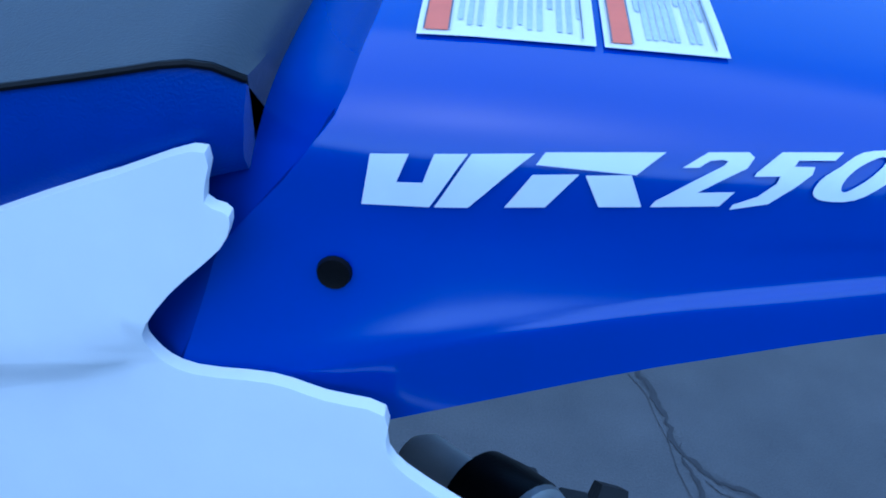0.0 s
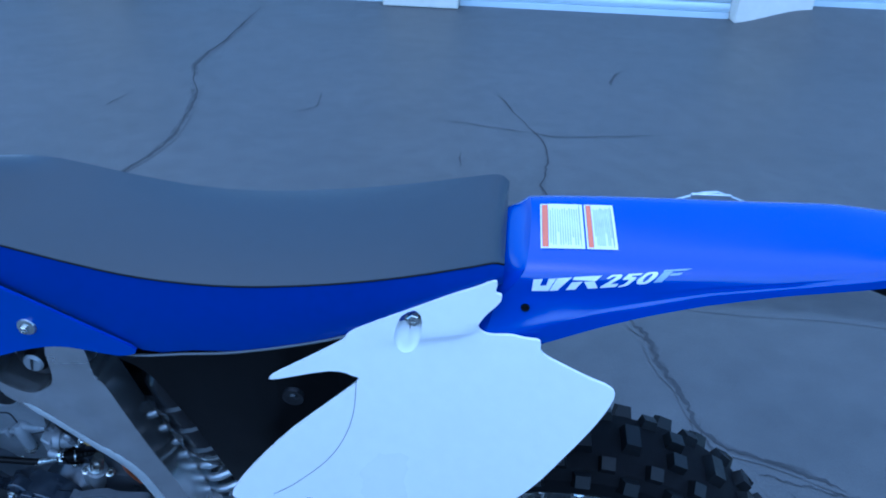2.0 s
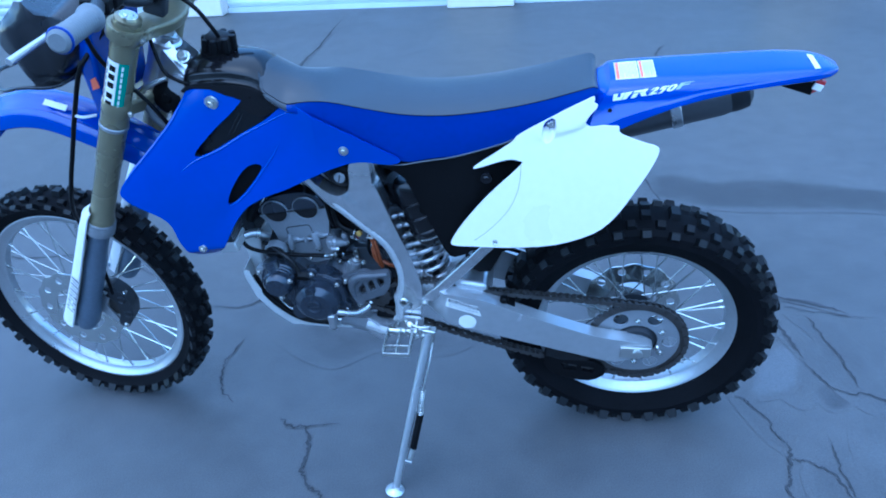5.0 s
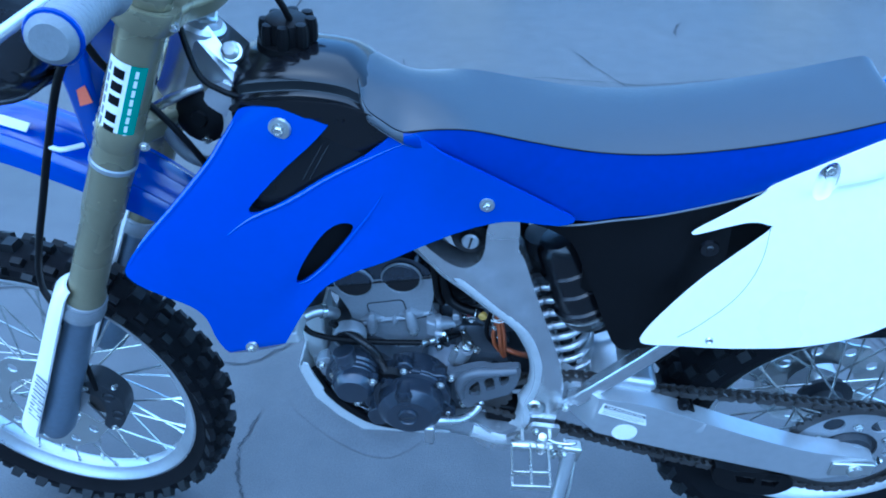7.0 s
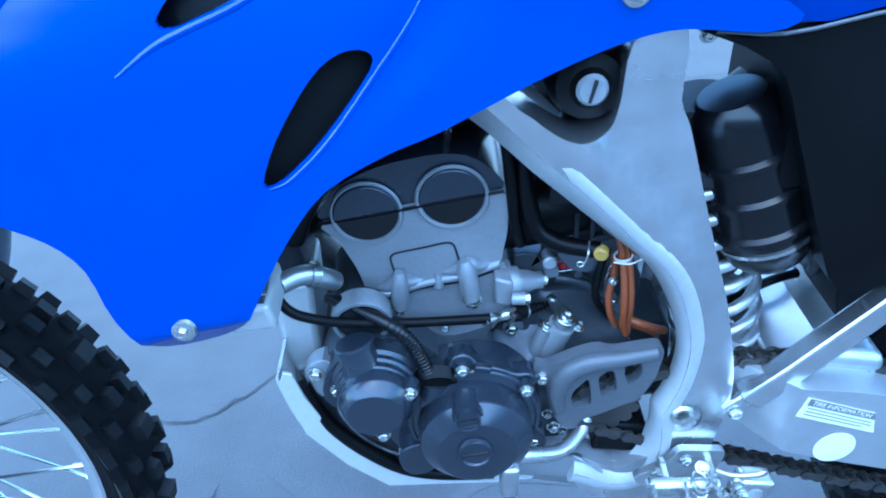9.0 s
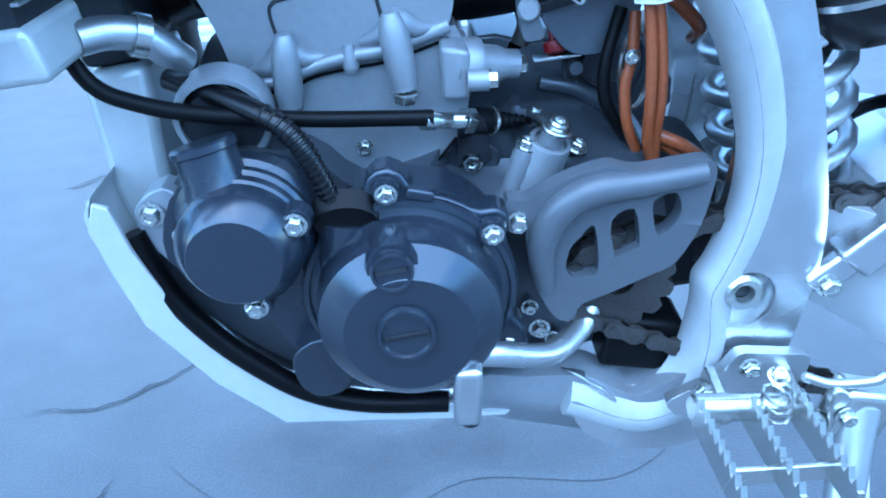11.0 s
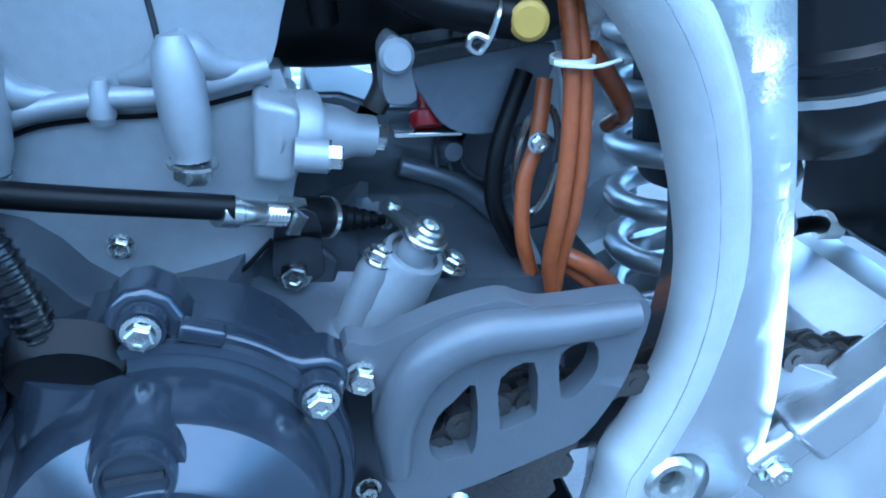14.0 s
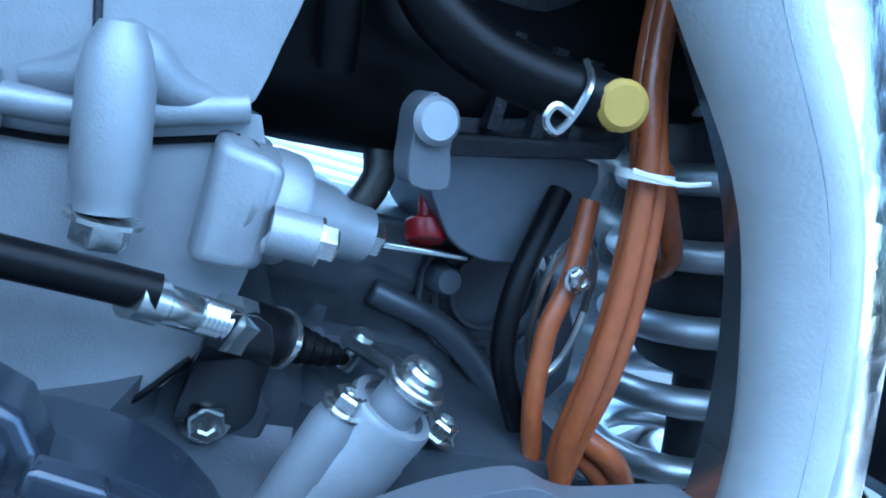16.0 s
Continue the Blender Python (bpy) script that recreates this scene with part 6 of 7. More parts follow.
# sprocket guard
GUARD = [(0.777, 0.531), (0.787, 0.531), (0.800, 0.540), (0.815, 0.547), (0.834, 0.552), (0.845, 0.549), (0.856, 0.548), (0.888, 0.552), (0.896, 0.548), (0.897, 0.540), (0.896, 0.531), (0.892, 0.509), (0.880, 0.484), (0.866, 0.476),
         (0.841, 0.464), (0.823, 0.456), (0.818, 0.446), (0.808, 0.446), (0.799, 0.460), (0.792, 0.476), (0.788, 0.503), (0.786, 0.518), (0.776, 0.522)]
W1 = [(0.812, 0.485), (0.814, 0.498), (0.820, 0.506), (0.828, 0.513), (0.832, 0.482), (0.825, 0.477), (0.816, 0.477)]
W2 = [(0.838, 0.516), (0.851, 0.523), (0.856, 0.500), (0.853, 0.495), (0.843, 0.490), (0.841, 0.494)]
W3 = [(0.862, 0.527), (0.875, 0.532), (0.879, 0.519), (0.874, 0.508), (0.868, 0.504), (0.865, 0.508)]
GRD = part("sprocket_guard", shell(spline(GUARD, closed=True, n=3), lambda x, z: -0.096 + 0.006 * max(0, min(1, (0.80 - x) / 0.02)), 0.012, 0.02, [spline(w, closed=True, n=3) for w in (W1, W2, W3)]), GREYPL, BIKE, "grey plastic sprocket guard with three windows", 40)
soften(GRD, 0.0035, 3, 50)
part("guard_rib", tube([(0.800, -0.094, 0.470), (0.797, -0.096, 0.500), (0.806, -0.097, 0.525), (0.826, -0.098, 0.538), (0.856, -0.098, 0.541), (0.890, -0.097, 0.545)], [0.006, 0.009, 0.010, 0.0095, 0.008, 0.0065], 12, 5), GREYPL, GRD)
for p in ((0.783, -0.091, 0.516), (0.801, -0.068, 0.418)):
    bolt(p, GRD, 0.0055)
for p in ((0.795, -0.062, 0.432), (0.820, -0.062, 0.425), (0.812, -0.06, 0.402)):
    bolt(p, ENGINE, 0.0045)

# cylinder and head
CYL = [(0.628, 0.597), (0.655, 0.598), (0.680, 0.606), (0.715, 0.612), (0.752, 0.622), (0.760, 0.585), (0.752, 0.555), (0.735, 0.535), (0.695, 0.525), (0.675, 0.520), (0.650, 0.545), (0.635, 0.570)]
soften(part("cylinder", shell(spline(CYL, closed=True, n=2), lambda x, z: -0.043, 0.10, 0.03), CAST, ENGINE, "pale cast cylinder", 40), 0.006, 3)
part("gasket", tube([(0.622, -0.0445, 0.588), (0.650, -0.0448, 0.590), (0.668, -0.0448, 0.597), (0.690, -0.0448, 0.601), (0.713, -0.0448, 0.604), (0.748, -0.0445, 0.615)], 0.0011, 6, 4), BLACK, ENGINE)
part("base_gasket", tube([(0.679, -0.0455, 0.521), (0.693, -0.046, 0.528), (0.715, -0.046, 0.532), (0.735, -0.046, 0.537), (0.750, -0.045, 0.553)], 0.0011, 6, 4), BLACK, ENGINE)
HEADO = [(0.592, 0.680), (0.602, 0.660), (0.615, 0.628), (0.622, 0.600), (0.632, 0.591), (0.660, 0.597), (0.690, 0.605), (0.715, 0.609), (0.745, 0.620), (0.752, 0.640), (0.756, 0.672), (0.749, 0.702), (0.67, 0.695)]
HEAD = part("cylinder_head", shell(spline(HEADO, closed=True, n=3), lambda x, z: -0.046, 0.10, 0.03), CAST, ENGINE, "pale cast cylinder head", 40)
soften(HEAD, 0.006, 3)
TOPO = [(0.590, 0.684), (0.640, 0.690), (0.700, 0.699), (0.750, 0.704), (0.744, 0.722), (0.722, 0.738), (0.690, 0.741), (0.645, 0.733), (0.612, 0.718), (0.596, 0.701)]
soften(part("cam_cover", shell(spline(TOPO, closed=True, n=3), lambda x, z: -0.046, 0.10, 0.03), CASE, HEAD, "grey cam cover", 40), 0.006, 3)
part("cover_gasket", tube([(0.588, -0.049, 0.681), (0.640, -0.050, 0.688), (0.700, -0.050, 0.697), (0.752, -0.049, 0.703)], 0.0016, 6, 3), BLACK, HEAD)
for (x, z), a0 in (((0.631, 0.689), 8), ((0.707, 0.700), 8)):
    r = 0.0295
    for up in (0, 1):
        o = [(x + r * math.cos(radians(a0) + math.pi * (up + 1) + math.pi * k / 20), z + r * math.sin(radians(a0) + math.pi * (up + 1) + math.pi * k / 20)) for k in range(21)]
        soften(part("cam_plug" if not up else "cam_bearing", prism(o, -0.049 - 0.004 * up, -0.03), GLOSSBLACK if not up else CASE, HEAD, "black half-round cam plug" if not up else ""), 0.0015)
    part("plug_rim", tube([(x + (r + 0.001) * math.cos(2 * math.pi * k / 32), -0.049, z + (r + 0.001) * math.sin(2 * math.pi * k / 32)) for k in range(33)], 0.0022, 6, 1, caps=False), CAST, HEAD)
part("pad_groove", tube([(0.6516, -0.0465, 0.611), (0.6475, -0.0465, 0.634), (0.6495, -0.0465, 0.6405), (0.656, -0.0465, 0.643), (0.680, -0.0465, 0.647), (0.699, -0.0465, 0.6505), (0.7055, -0.0465, 0.6480), (0.708, -0.0465, 0.641), (0.7115, -0.0465, 0.622)], 0.0011, 6, 4), CASED, HEAD)
for p0, p1, r in (((0.654, -0.052, 0.622), (0.652, -0.052, 0.582), 0.0085), ((0.7155, -0.053, 0.631), (0.721, -0.055, 0.590), 0.0090), ((0.690, -0.048, 0.613), (0.690, -0.048, 0.600), 0.005)):
    p0, p1 = Vector(p0), Vector(p1)
    L = (p1 - p0).length
    part("stud_boss", lathe([(0.0, -0.004), (r * 0.55, -0.003), (r * 0.85, 0.002), (r, 0.010), (r * 1.0, L * 0.8), (r * 0.85, L * 0.9), (r * 0.8, L), (0.0, L)], p0, p1 - p0, 20), CAST, HEAD)
part("head_flange", tube([(0.620, -0.045, 0.594), (0.648, -0.0465, 0.597), (0.668, -0.047, 0.604), (0.690, -0.047, 0.609), (0.713, -0.047, 0.612), (0.748, -0.045, 0.623)], 0.0042, 10, 4), CAST, HEAD)
for x, z in ((0.653, 0.604), (0.7185, 0.618)):
    part("boss_web", tube([(x - 0.022, -0.044, z - 0.002), (x - 0.010, -0.047, z + 0.002), (x, -0.049, z + 0.010), (x + 0.010, -0.047, z + 0.005), (x + 0.022, -0.044, z + 0.004)], [0.003, 0.006, 0.008, 0.006, 0.003], 10, 4), CAST, HEAD)
bolt((0.693, -0.050, 0.552), HEAD, 0.004)
for p, r in (((0.651, -0.050, 0.581), 0.0062), ((0.721, -0.055, 0.589), 0.0070)):
    bolt(p, HEAD, r, (0.0, 0.0, -1))
part("decompression_lever", tube([(0.705, -0.02, 0.742), (0.706, -0.03, 0.755), (0.70, -0.035, 0.768)], 0.004, 8, 3), STEEL, HEAD)
# coolant outlet at the back of the cylinder
WP = part("coolant_joint", lathe([(0.0150, -0.006), (0.0145, 0.004), (0.0118, 0.008), (0.0108, 0.020), (0.0085, 0.026), (0.0085, 0.033), (0.0, 0.033)], (0.756, -0.047, 0.600), (1, 0.18, -0.10), 24), CAST, ENGINE, "pale cast coolant joint with hex screws", 30)
soften(part("joint_flange", loft([[(0.742, -0.058, 0.614), (0.742, -0.030, 0.618), (0.742, -0.030, 0.580), (0.742, -0.056, 0.582)], [(0.753, -0.063, 0.613), (0.753, -0.030, 0.617), (0.753, -0.030, 0.580), (0.753, -0.062, 0.584)], [(0.759, -0.063, 0.612), (0.759, -0.030, 0.616), (0.759, -0.030, 0.581), (0.759, -0.062, 0.585)]]), CAST, WP), 0.006, 4, 25)
part("screw_sleeve", lathe([(0.0062, 0.0), (0.0062, 0.012), (0.0, 0.012)], (0.757, -0.067, 0.597), (1, -0.05, -0.02), 16), CAST, WP)
bolt((0.7690, -0.0676, 0.5968), WP, 0.0048, (1, -0.05, -0.02))
bolt((0.7875, -0.0413, 0.5968), WP, 0.0058, (1, 0.18, -0.10))
part("joint_collar", lathe([(0.0118, -0.002), (0.0150, -0.002), (0.0156, 0.0005), (0.0156, 0.006), (0.0150, 0.0075), (0.0118, 0.0075)], (0.7575, -0.0467, 0.600), (1, 0.18, -0.10), 28), CAST, WP, "", 25)

# clutch cable, adjuster, release arm
CLU = part("clutch_cable", tube([(0.535, -0.070, 0.640), (0.552, -0.080, 0.612), (0.575, -0.082, 0.600), (0.608, -0.080, 0.591), (0.665, -0.076, 0.583), (0.736, -0.070, 0.577)], 0.0048, 10, 5), BLACK, BIKE, "black clutch cable with a zinc adjuster")
d = Vector((1.0, 0.615, -0.31)).normalized()
AJ = Vector((0.7332, -0.0689, 0.5750))
part("adjuster", lathe([(0.0, -0.004), (0.0058, -0.004), (0.0058, 0.004), (0.0050, 0.005), (0.0050, 0.014), (0.0044, 0.015), (0.0044, 0.034), (0.0, 0.034)], AJ, d, 20), STEEL, CLU)
for k in range(6):
    part("thread", lathe([(0.0044, -0.0007), (0.0051, 0.0), (0.0044, 0.0007)], AJ + d * (0.0165 + 0.0016 * k), d, 16), STEEL, CLU)
part("adjuster_nut", lathe([(0.0, 0.0), (0.0085, 0.0), (0.0085, 0.006), (0.0, 0.006)], AJ + d * 0.0255, d, 6), STEEL, CLU, "", 20)
part("cable_boot", lathe([(0.0, 0.0), (0.0078, 0.0), (0.0082, 0.002), (0.0082, 0.014), (0.0075, 0.0155), (0.0, 0.016)], AJ + d * 0.0320, d, 20), BLACK, CLU)
part("boot_ring", lathe([(0.0080, 0.0), (0.0090, 0.0), (0.0090, 0.0022), (0.0080, 0.0022)], AJ + d * 0.0450, d, 20), STEEL, CLU)
prof = [(0.0, 0.0), (0.0062, 0.0)]
for k in range(5):
    prof += [(0.0064 - 0.0006 * k, 0.003 + 0.0052 * k), (0.0052 - 0.0006 * k, 0.0052 + 0.0052 * k)]
part("bellows", lathe(prof + [(0.0024, 0.030), (0.0, 0.030)], AJ + d * 0.0478, d, 18), BLACK, CLU, "black rubber bellows", 20)
soften(part("cable_bracket", shell(spline([(0.752, 0.570), (0.766, 0.571), (0.770, 0.550), (0.772, 0.534), (0.764, 0.524), (0.752, 0.528), (0.750, 0.548)], closed=True, n=3), lambda x, z: -0.060 + 0.75 * max(0, 0.562 - z), 0.004, 0.01), GLOSSBLACK, CLU, "black steel cable bracket"), 0.0012)
bolt((0.7595, -0.036, 0.5325), CLU, 0.0058)
soften(part("bracket_boss", prism([(0.7590 + 0.022 * math.cos(radians(60 * k + 20)), 0.529 + 0.022 * math.sin(radians(60 * k + 20))) for k in range(6)], -0.0335, -0.02), CRANK, CLU), 0.002)
n_ = Vector((0.28, -0.25, 0.9)).normalized()
T0, T2 = Vector((0.8005, -0.0270, 0.5575)), Vector((0.8095, -0.0590, 0.5600))
e1 = (T2 - T0 - n_ * (T2 - T0).dot(n_)).normalized()
e2 = n_.cross(e1)
strap = []
for k in range(10):
    a = math.pi / 2 + math.pi * k / 9
    strap.append(T0 + e1 * 0.0058 * math.cos(a) + e2 * 0.0058 * math.sin(a))
for k in range(14):
    a = -math.pi * 0.6 + 1.2 * math.pi * k / 13
    strap.append(T2 + e1 * 0.0098 * math.cos(a) + e2 * 0.0098 * math.sin(a))
RELEASE = part("release_arm", loft([[p + n_ * h for p in strap] for h in (0.0, 0.0035)]), STEEL, BIKE, "zinc clutch release arm")
soften(RELEASE, 0.001, 2)
part("cable_end", lathe([(0.0, -0.006), (0.0042, -0.006), (0.0042, 0.006), (0.0035, 0.0075), (0.0, 0.0075)], T0, n_, 16), STEEL, RELEASE)
part("shaft_head", lathe([(0.0065, 0.003), (0.0065, 0.0065), (0.0055, 0.0078), (0.0035, 0.0078), (0.0032, 0.0055), (0.0, 0.0055)], T2, n_, 20), STEEL, RELEASE)
part("arm_shaft", lathe([(0.0, 0.0), (0.0075, 0.0), (0.0075, -0.010), (0.0098, -0.0105), (0.0105, -0.008), (0.0130, -0.008), (0.0138, -0.010), (0.0138, -0.022), (0.0143, -0.023), (0.0143, -0.034), (0.0150, -0.036), (0.0150, -0.055)], (0.8095, -0.059, 0.560), (0.28, -0.25, 0.9), 20), CAST, RELEASE)
bolt((0.8235, -0.0545, 0.5455), RELEASE, 0.0052, (0.28, -0.25, 0.9))
part("sensor_boss", lathe([(0.0, 0.002), (0.0060, 0.002), (0.0075, -0.004), (0.0075, -0.034), (0.009, -0.045)], (0.7918, -0.058, 0.549), (0.22, -0.2, 0.95), 16), CAST, ENGINE)
bolt((0.7920, -0.0582, 0.5505), ENGINE, 0.0052, (0.22, -0.2, 0.95))
soften(part("case_shoulder", shell(spline([(0.735, 0.560), (0.760, 0.580), (0.785, 0.586), (0.823, 0.580), (0.850, 0.566), (0.872, 0.545), (0.884, 0.510), (0.86, 0.50), (0.80, 0.515), (0.74, 0.53)], closed=True, n=3), lambda x, z: -0.010 - 0.55 * max(0, 0.552 - z), 0.07, 0.008), CRANK, ENGINE), 0.010, 4)
soften(part("case_rib", tube([(0.806, -0.010, 0.574), (0.836, -0.012, 0.566), (0.860, -0.020, 0.547), (0.874, -0.034, 0.520)], 0.005, 8, 4), CRANK, ENGINE), 0.001)
part("case_plug", lathe([(0.0, 0.003), (0.0042, 0.003), (0.0056, 0.0), (0.006, -0.012)], (0.828, -0.020, 0.585), (0, -1, 0.1), 16), CRANK, ENGINE)

# upper crankcase behind the carburettor
soften(part("upper_case", shell(spline([(0.765, 0.605), (0.80, 0.600), (0.85, 0.600), (0.885, 0.585), (0.895, 0.555), (0.87, 0.54), (0.78, 0.55)], closed=True, n=2), lambda x, z: -0.010, 0.07, 0.03), CRANK, ENGINE), 0.008, 3)
for r in (0.014, 0.020, 0.026):
    part("cast_ring", tube([(0.848 + r * math.cos(2 * math.pi * k / 24), -0.012, 0.583 + r * math.sin(2 * math.pi * k / 24)) for k in range(25)], 0.0012, 6, 1, caps=False), CRANK, ENGINE)

# ---- carburettor and hoses ----
BOWL = [(0.804, 0.624), (0.830, 0.631), (0.862, 0.637), (0.860, 0.615), (0.854, 0.603), (0.836, 0.597), (0.822, 0.599), (0.812, 0.608)]
CARB = part("carburettor", shell(spline(BOWL, closed=True, n=3), lambda x, z: -0.034, 0.06, 0.02), CARBM, BIKE, "grey cast carburettor with a red knob", 40)
soften(CARB, 0.006, 3)
soften(part("bowl_flange", shell([(0.801, 0.624), (0.865, 0.640), (0.867, 0.646), (0.801, 0.631)], lambda x, z: -0.039, 0.07, 0.03), CASED, CARB), 0.0015)
soften(part("carb_body", shell(spline([(0.800, 0.632), (0.868, 0.646), (0.872, 0.68), (0.85, 0.73), (0.81, 0.73), (0.795, 0.68)], closed=True, n=2), lambda x, z: -0.030, 0.06, 0.03), CASED, CARB), 0.008, 3)
for x in (0.820, 0.835, 0.848):
    part("body_rib", block((x, -0.034, 0.652), (0.004, 0.006, 0.030)), CASED, CARB)
part("slider_top", lathe([(0.026, 0.0), (0.030, 0.01), (0.030, 0.05), (0.024, 0.06), (0.0, 0.062)], (0.835, 0.0, 0.72), (0.1, 0, 1), 24), BLACK, CARB)
part("intake_boot", tube([(0.735, 0.0, 0.650), (0.765, 0.0, 0.651), (0.80, 0.0, 0.655), (0.835, 0.0, 0.662), (0.87, 0.0, 0.685), (0.94, 0.0, 0.710), (0.99, 0.0, 0.74)], [0.0365, 0.0365, 0.036, 0.034, 0.034, 0.038, 0.045], 20, 4), BLACK, BIKE, "black rubber intake boot")
KNOB = part("hot_start_lever", shell(spline([(0.790, 0.641), (0.797, 0.636), (0.798, 0.628), (0.8005, 0.618), (0.791, 0.616), (0.788, 0.621), (0.787, 0.628), (0.786, 0.636)], closed=True, n=3), lambda x, z: -0.064, 0.014, 0.03), GREYPL, CARB, "grey plastic choke lever")
soften(KNOB, 0.002, 3)
part("lever_cap", lathe([(0.0, 0.002), (0.005, 0.002), (0.0065, 0.0)], (0.7915, -0.0655, 0.634), (0, -1, 0.1), 18), CAST, KNOB)
part("idle_knob", lathe([(0.0, 0.003), (0.0062, 0.003), (0.0070, 0.0015), (0.0070, -0.003), (0.0062, -0.004), (0.0028, -0.0045), (0.0028, -0.024)], (0.8135, -0.025, 0.600), (0.1, -0.5, -1), 12), REDP, CARB, "dark red idle knob")
soften(part("bracket_tab", block((0.815, -0.020, 0.594), (0.030, 0.014, 0.0022), (0, -4, 0)), STEEL, CARB), 0.0006)
part("pipe_stub", tube([(0.793, -0.012, 0.60), (0.797, -0.012, 0.612), (0.795, -0.01, 0.622)], 0.0055, 10, 3), CHAINM, CARB)

VH = part("vent_hose", tube([(0.770, -0.030, 0.745), (0.772, -0.045, 0.700), (0.780, -0.055, 0.668), (0.795, -0.062, 0.656), (0.812, -0.067, 0.652), (0.834, -0.074, 0.6513)], 0.0080, 12, 6), BLACK, BIKE, "black vent hose closed with a yellow cap")
part("yellow_cap", lathe([(0.0, 0.0015), (0.0052, 0.0015), (0.0068, 0.0), (0.0070, -0.006)], (0.833, -0.081, 0.6515), (-0.30, -1, -0.05), 40), YELLOW, VH, "round yellow cap")
part("wire_clip", tube([(0.824, -0.072, 0.660), (0.822, -0.081, 0.654), (0.820, -0.082, 0.646), (0.817, -0.081, 0.640), (0.813, -0.081, 0.642), (0.814, -0.082, 0.646), (0.819, -0.082, 0.645)], 0.0011, 6, 5), STEEL, VH)
part("upper_hose", tube([(0.765, -0.02, 0.76), (0.80, -0.05, 0.715), (0.835, -0.058, 0.700), (0.865, -0.055, 0.695), (0.89, -0.04, 0.70)], 0.0075, 10, 5), BLACK, BIKE)
part("fuel_line", tube([(0.752, -0.035, 0.77), (0.758, -0.045, 0.72), (0.762, -0.048, 0.67), (0.768, -0.04, 0.64)], 0.0055, 10, 5), BLACK, BIKE)

LOOM = new("wiring_loom")
LOOM.parent = BIKE
tagged(LOOM, "bundle of orange-brown hoses tied together")
for k, (dx, dy) in enumerate(((0.0, 0.0), (0.0052, 0.002), (0.0020, 0.006))):
    low = (0.870 + dx * 0.4, -0.058 + dy, 0.535) if k != 4 else (0.866, -0.050, 0.545)
    part("hose", tube([(0.851 + dx * 0.4, -0.055 + dy, 0.700), (0.852 + dx * 0.5, -0.062 + dy, 0.665), (0.857 + dx, -0.068 + dy, 0.635), (0.861 + dx * 1.25, -0.069 + dy, 0.602), (0.863 + dx * 1.3, -0.067 + dy, 0.575), (0.865 + dx, -0.062 + dy, 0.552), low],
                      0.0034, 8, 5), ORANGE, LOOM)
part("hose", tube([(0.866, -0.060, 0.640), (0.880, -0.052, 0.628), (0.895, -0.042, 0.613), (0.90, -0.02, 0.600)], 0.0042, 8, 5), ORANGE, LOOM)
part("hose", tube([(0.872, -0.055, 0.552), (0.886, -0.058, 0.546), (0.900, -0.052, 0.535), (0.915, -0.04, 0.520)], 0.0042, 8, 5), ORANGE, LOOM)
part("hose", tube([(0.870, -0.050, 0.547), (0.884, -0.053, 0.540), (0.898, -0.048, 0.528), (0.91, -0.035, 0.510)], 0.0036, 8, 5), ORANGE, LOOM)
part("hose", tube([(0.856, -0.045, 0.625), (0.855, -0.050, 0.600), (0.8515, -0.052, 0.583), (0.854, -0.053, 0.560), (0.862, -0.050, 0.540)], 0.0034, 8, 5), ORANGE, LOOM)
part("cable_tie", lathe([(0.0075, -0.0013), (0.0086, -0.0013), (0.0086, 0.0013), (0.0075, 0.0013)], (0.8575, -0.0655, 0.637), (0.12, 0, -1), 16), PAPER, LOOM, "pale cable tie")
part("tie_tail", tube([(0.847, -0.074, 0.637), (0.860, -0.078, 0.637), (0.872, -0.076, 0.640)], 0.0008, 6, 3), PAPER, LOOM)
part("black_hose", tube([(0.850, -0.036, 0.625), (0.842, -0.043, 0.600), (0.840, -0.046, 0.583), (0.843, -0.047, 0.568), (0.856, -0.046, 0.548)], 0.0040, 8, 5), BLACK, LOOM)
part("metal_ring", tube([(0.858 + 0.009 * math.cos(a), -0.045, 0.590 + 0.024 * math.sin(a)) for a in [2 * math.pi * k / 24 for k in range(25)]], 0.0016, 6, 1, caps=False), STEEL, LOOM)
bolt((0.8535, -0.0555, 0.6014), LOOM, 0.0034)

# radiators and their pipes
for s in (-1, 1):
    rad = part("radiator", loft([[(0.505, s * 0.062, 0.645), (0.546, s * 0.062, 0.640), (0.546, s * 0.122, 0.640), (0.505, s * 0.122, 0.645)], [(0.50, s * 0.055, 0.960), (0.53, s * 0.055, 0.950), (0.53, s * 0.095, 0.950), (0.50, s * 0.095, 0.960)]]), CASED, BIKE, "dark finned radiator")
    soften(part("radiator_tank", loft([[(0.506, s * 0.060, 0.622), (0.553, s * 0.060, 0.626), (0.553, s * 0.122, 0.626), (0.506, s * 0.122, 0.622)], [(0.503, s * 0.058, 0.650), (0.549, s * 0.058, 0.654), (0.549, s * 0.126, 0.654), (0.503, s * 0.126, 0.650)]]), PALEALLOY, rad, "pale alloy lower tank"), 0.005, 3)
    fin = None
    for k in range(18):
        m_ = Matrix.Translation((0.5475 - 0.0005 * k, s * 0.092, 0.664 + 0.008 * k))
        if fin is None:
            fin = part("fin", block((0, 0, 0), (0.004, 0.060, 0.0016)), ALU, rad)
            fin.matrix_local = m_
        else:
            put("fin", fin.data, m_, rad)
part("radiator_pipe", tube([(0.548, -0.072, 0.634), (0.560, -0.062, 0.634), (0.574, -0.054, 0.630), (0.584, -0.047, 0.620), (0.592, -0.038, 0.608)], 0.0095, 12, 5), ALU, BIKE, "silver radiator pipe")
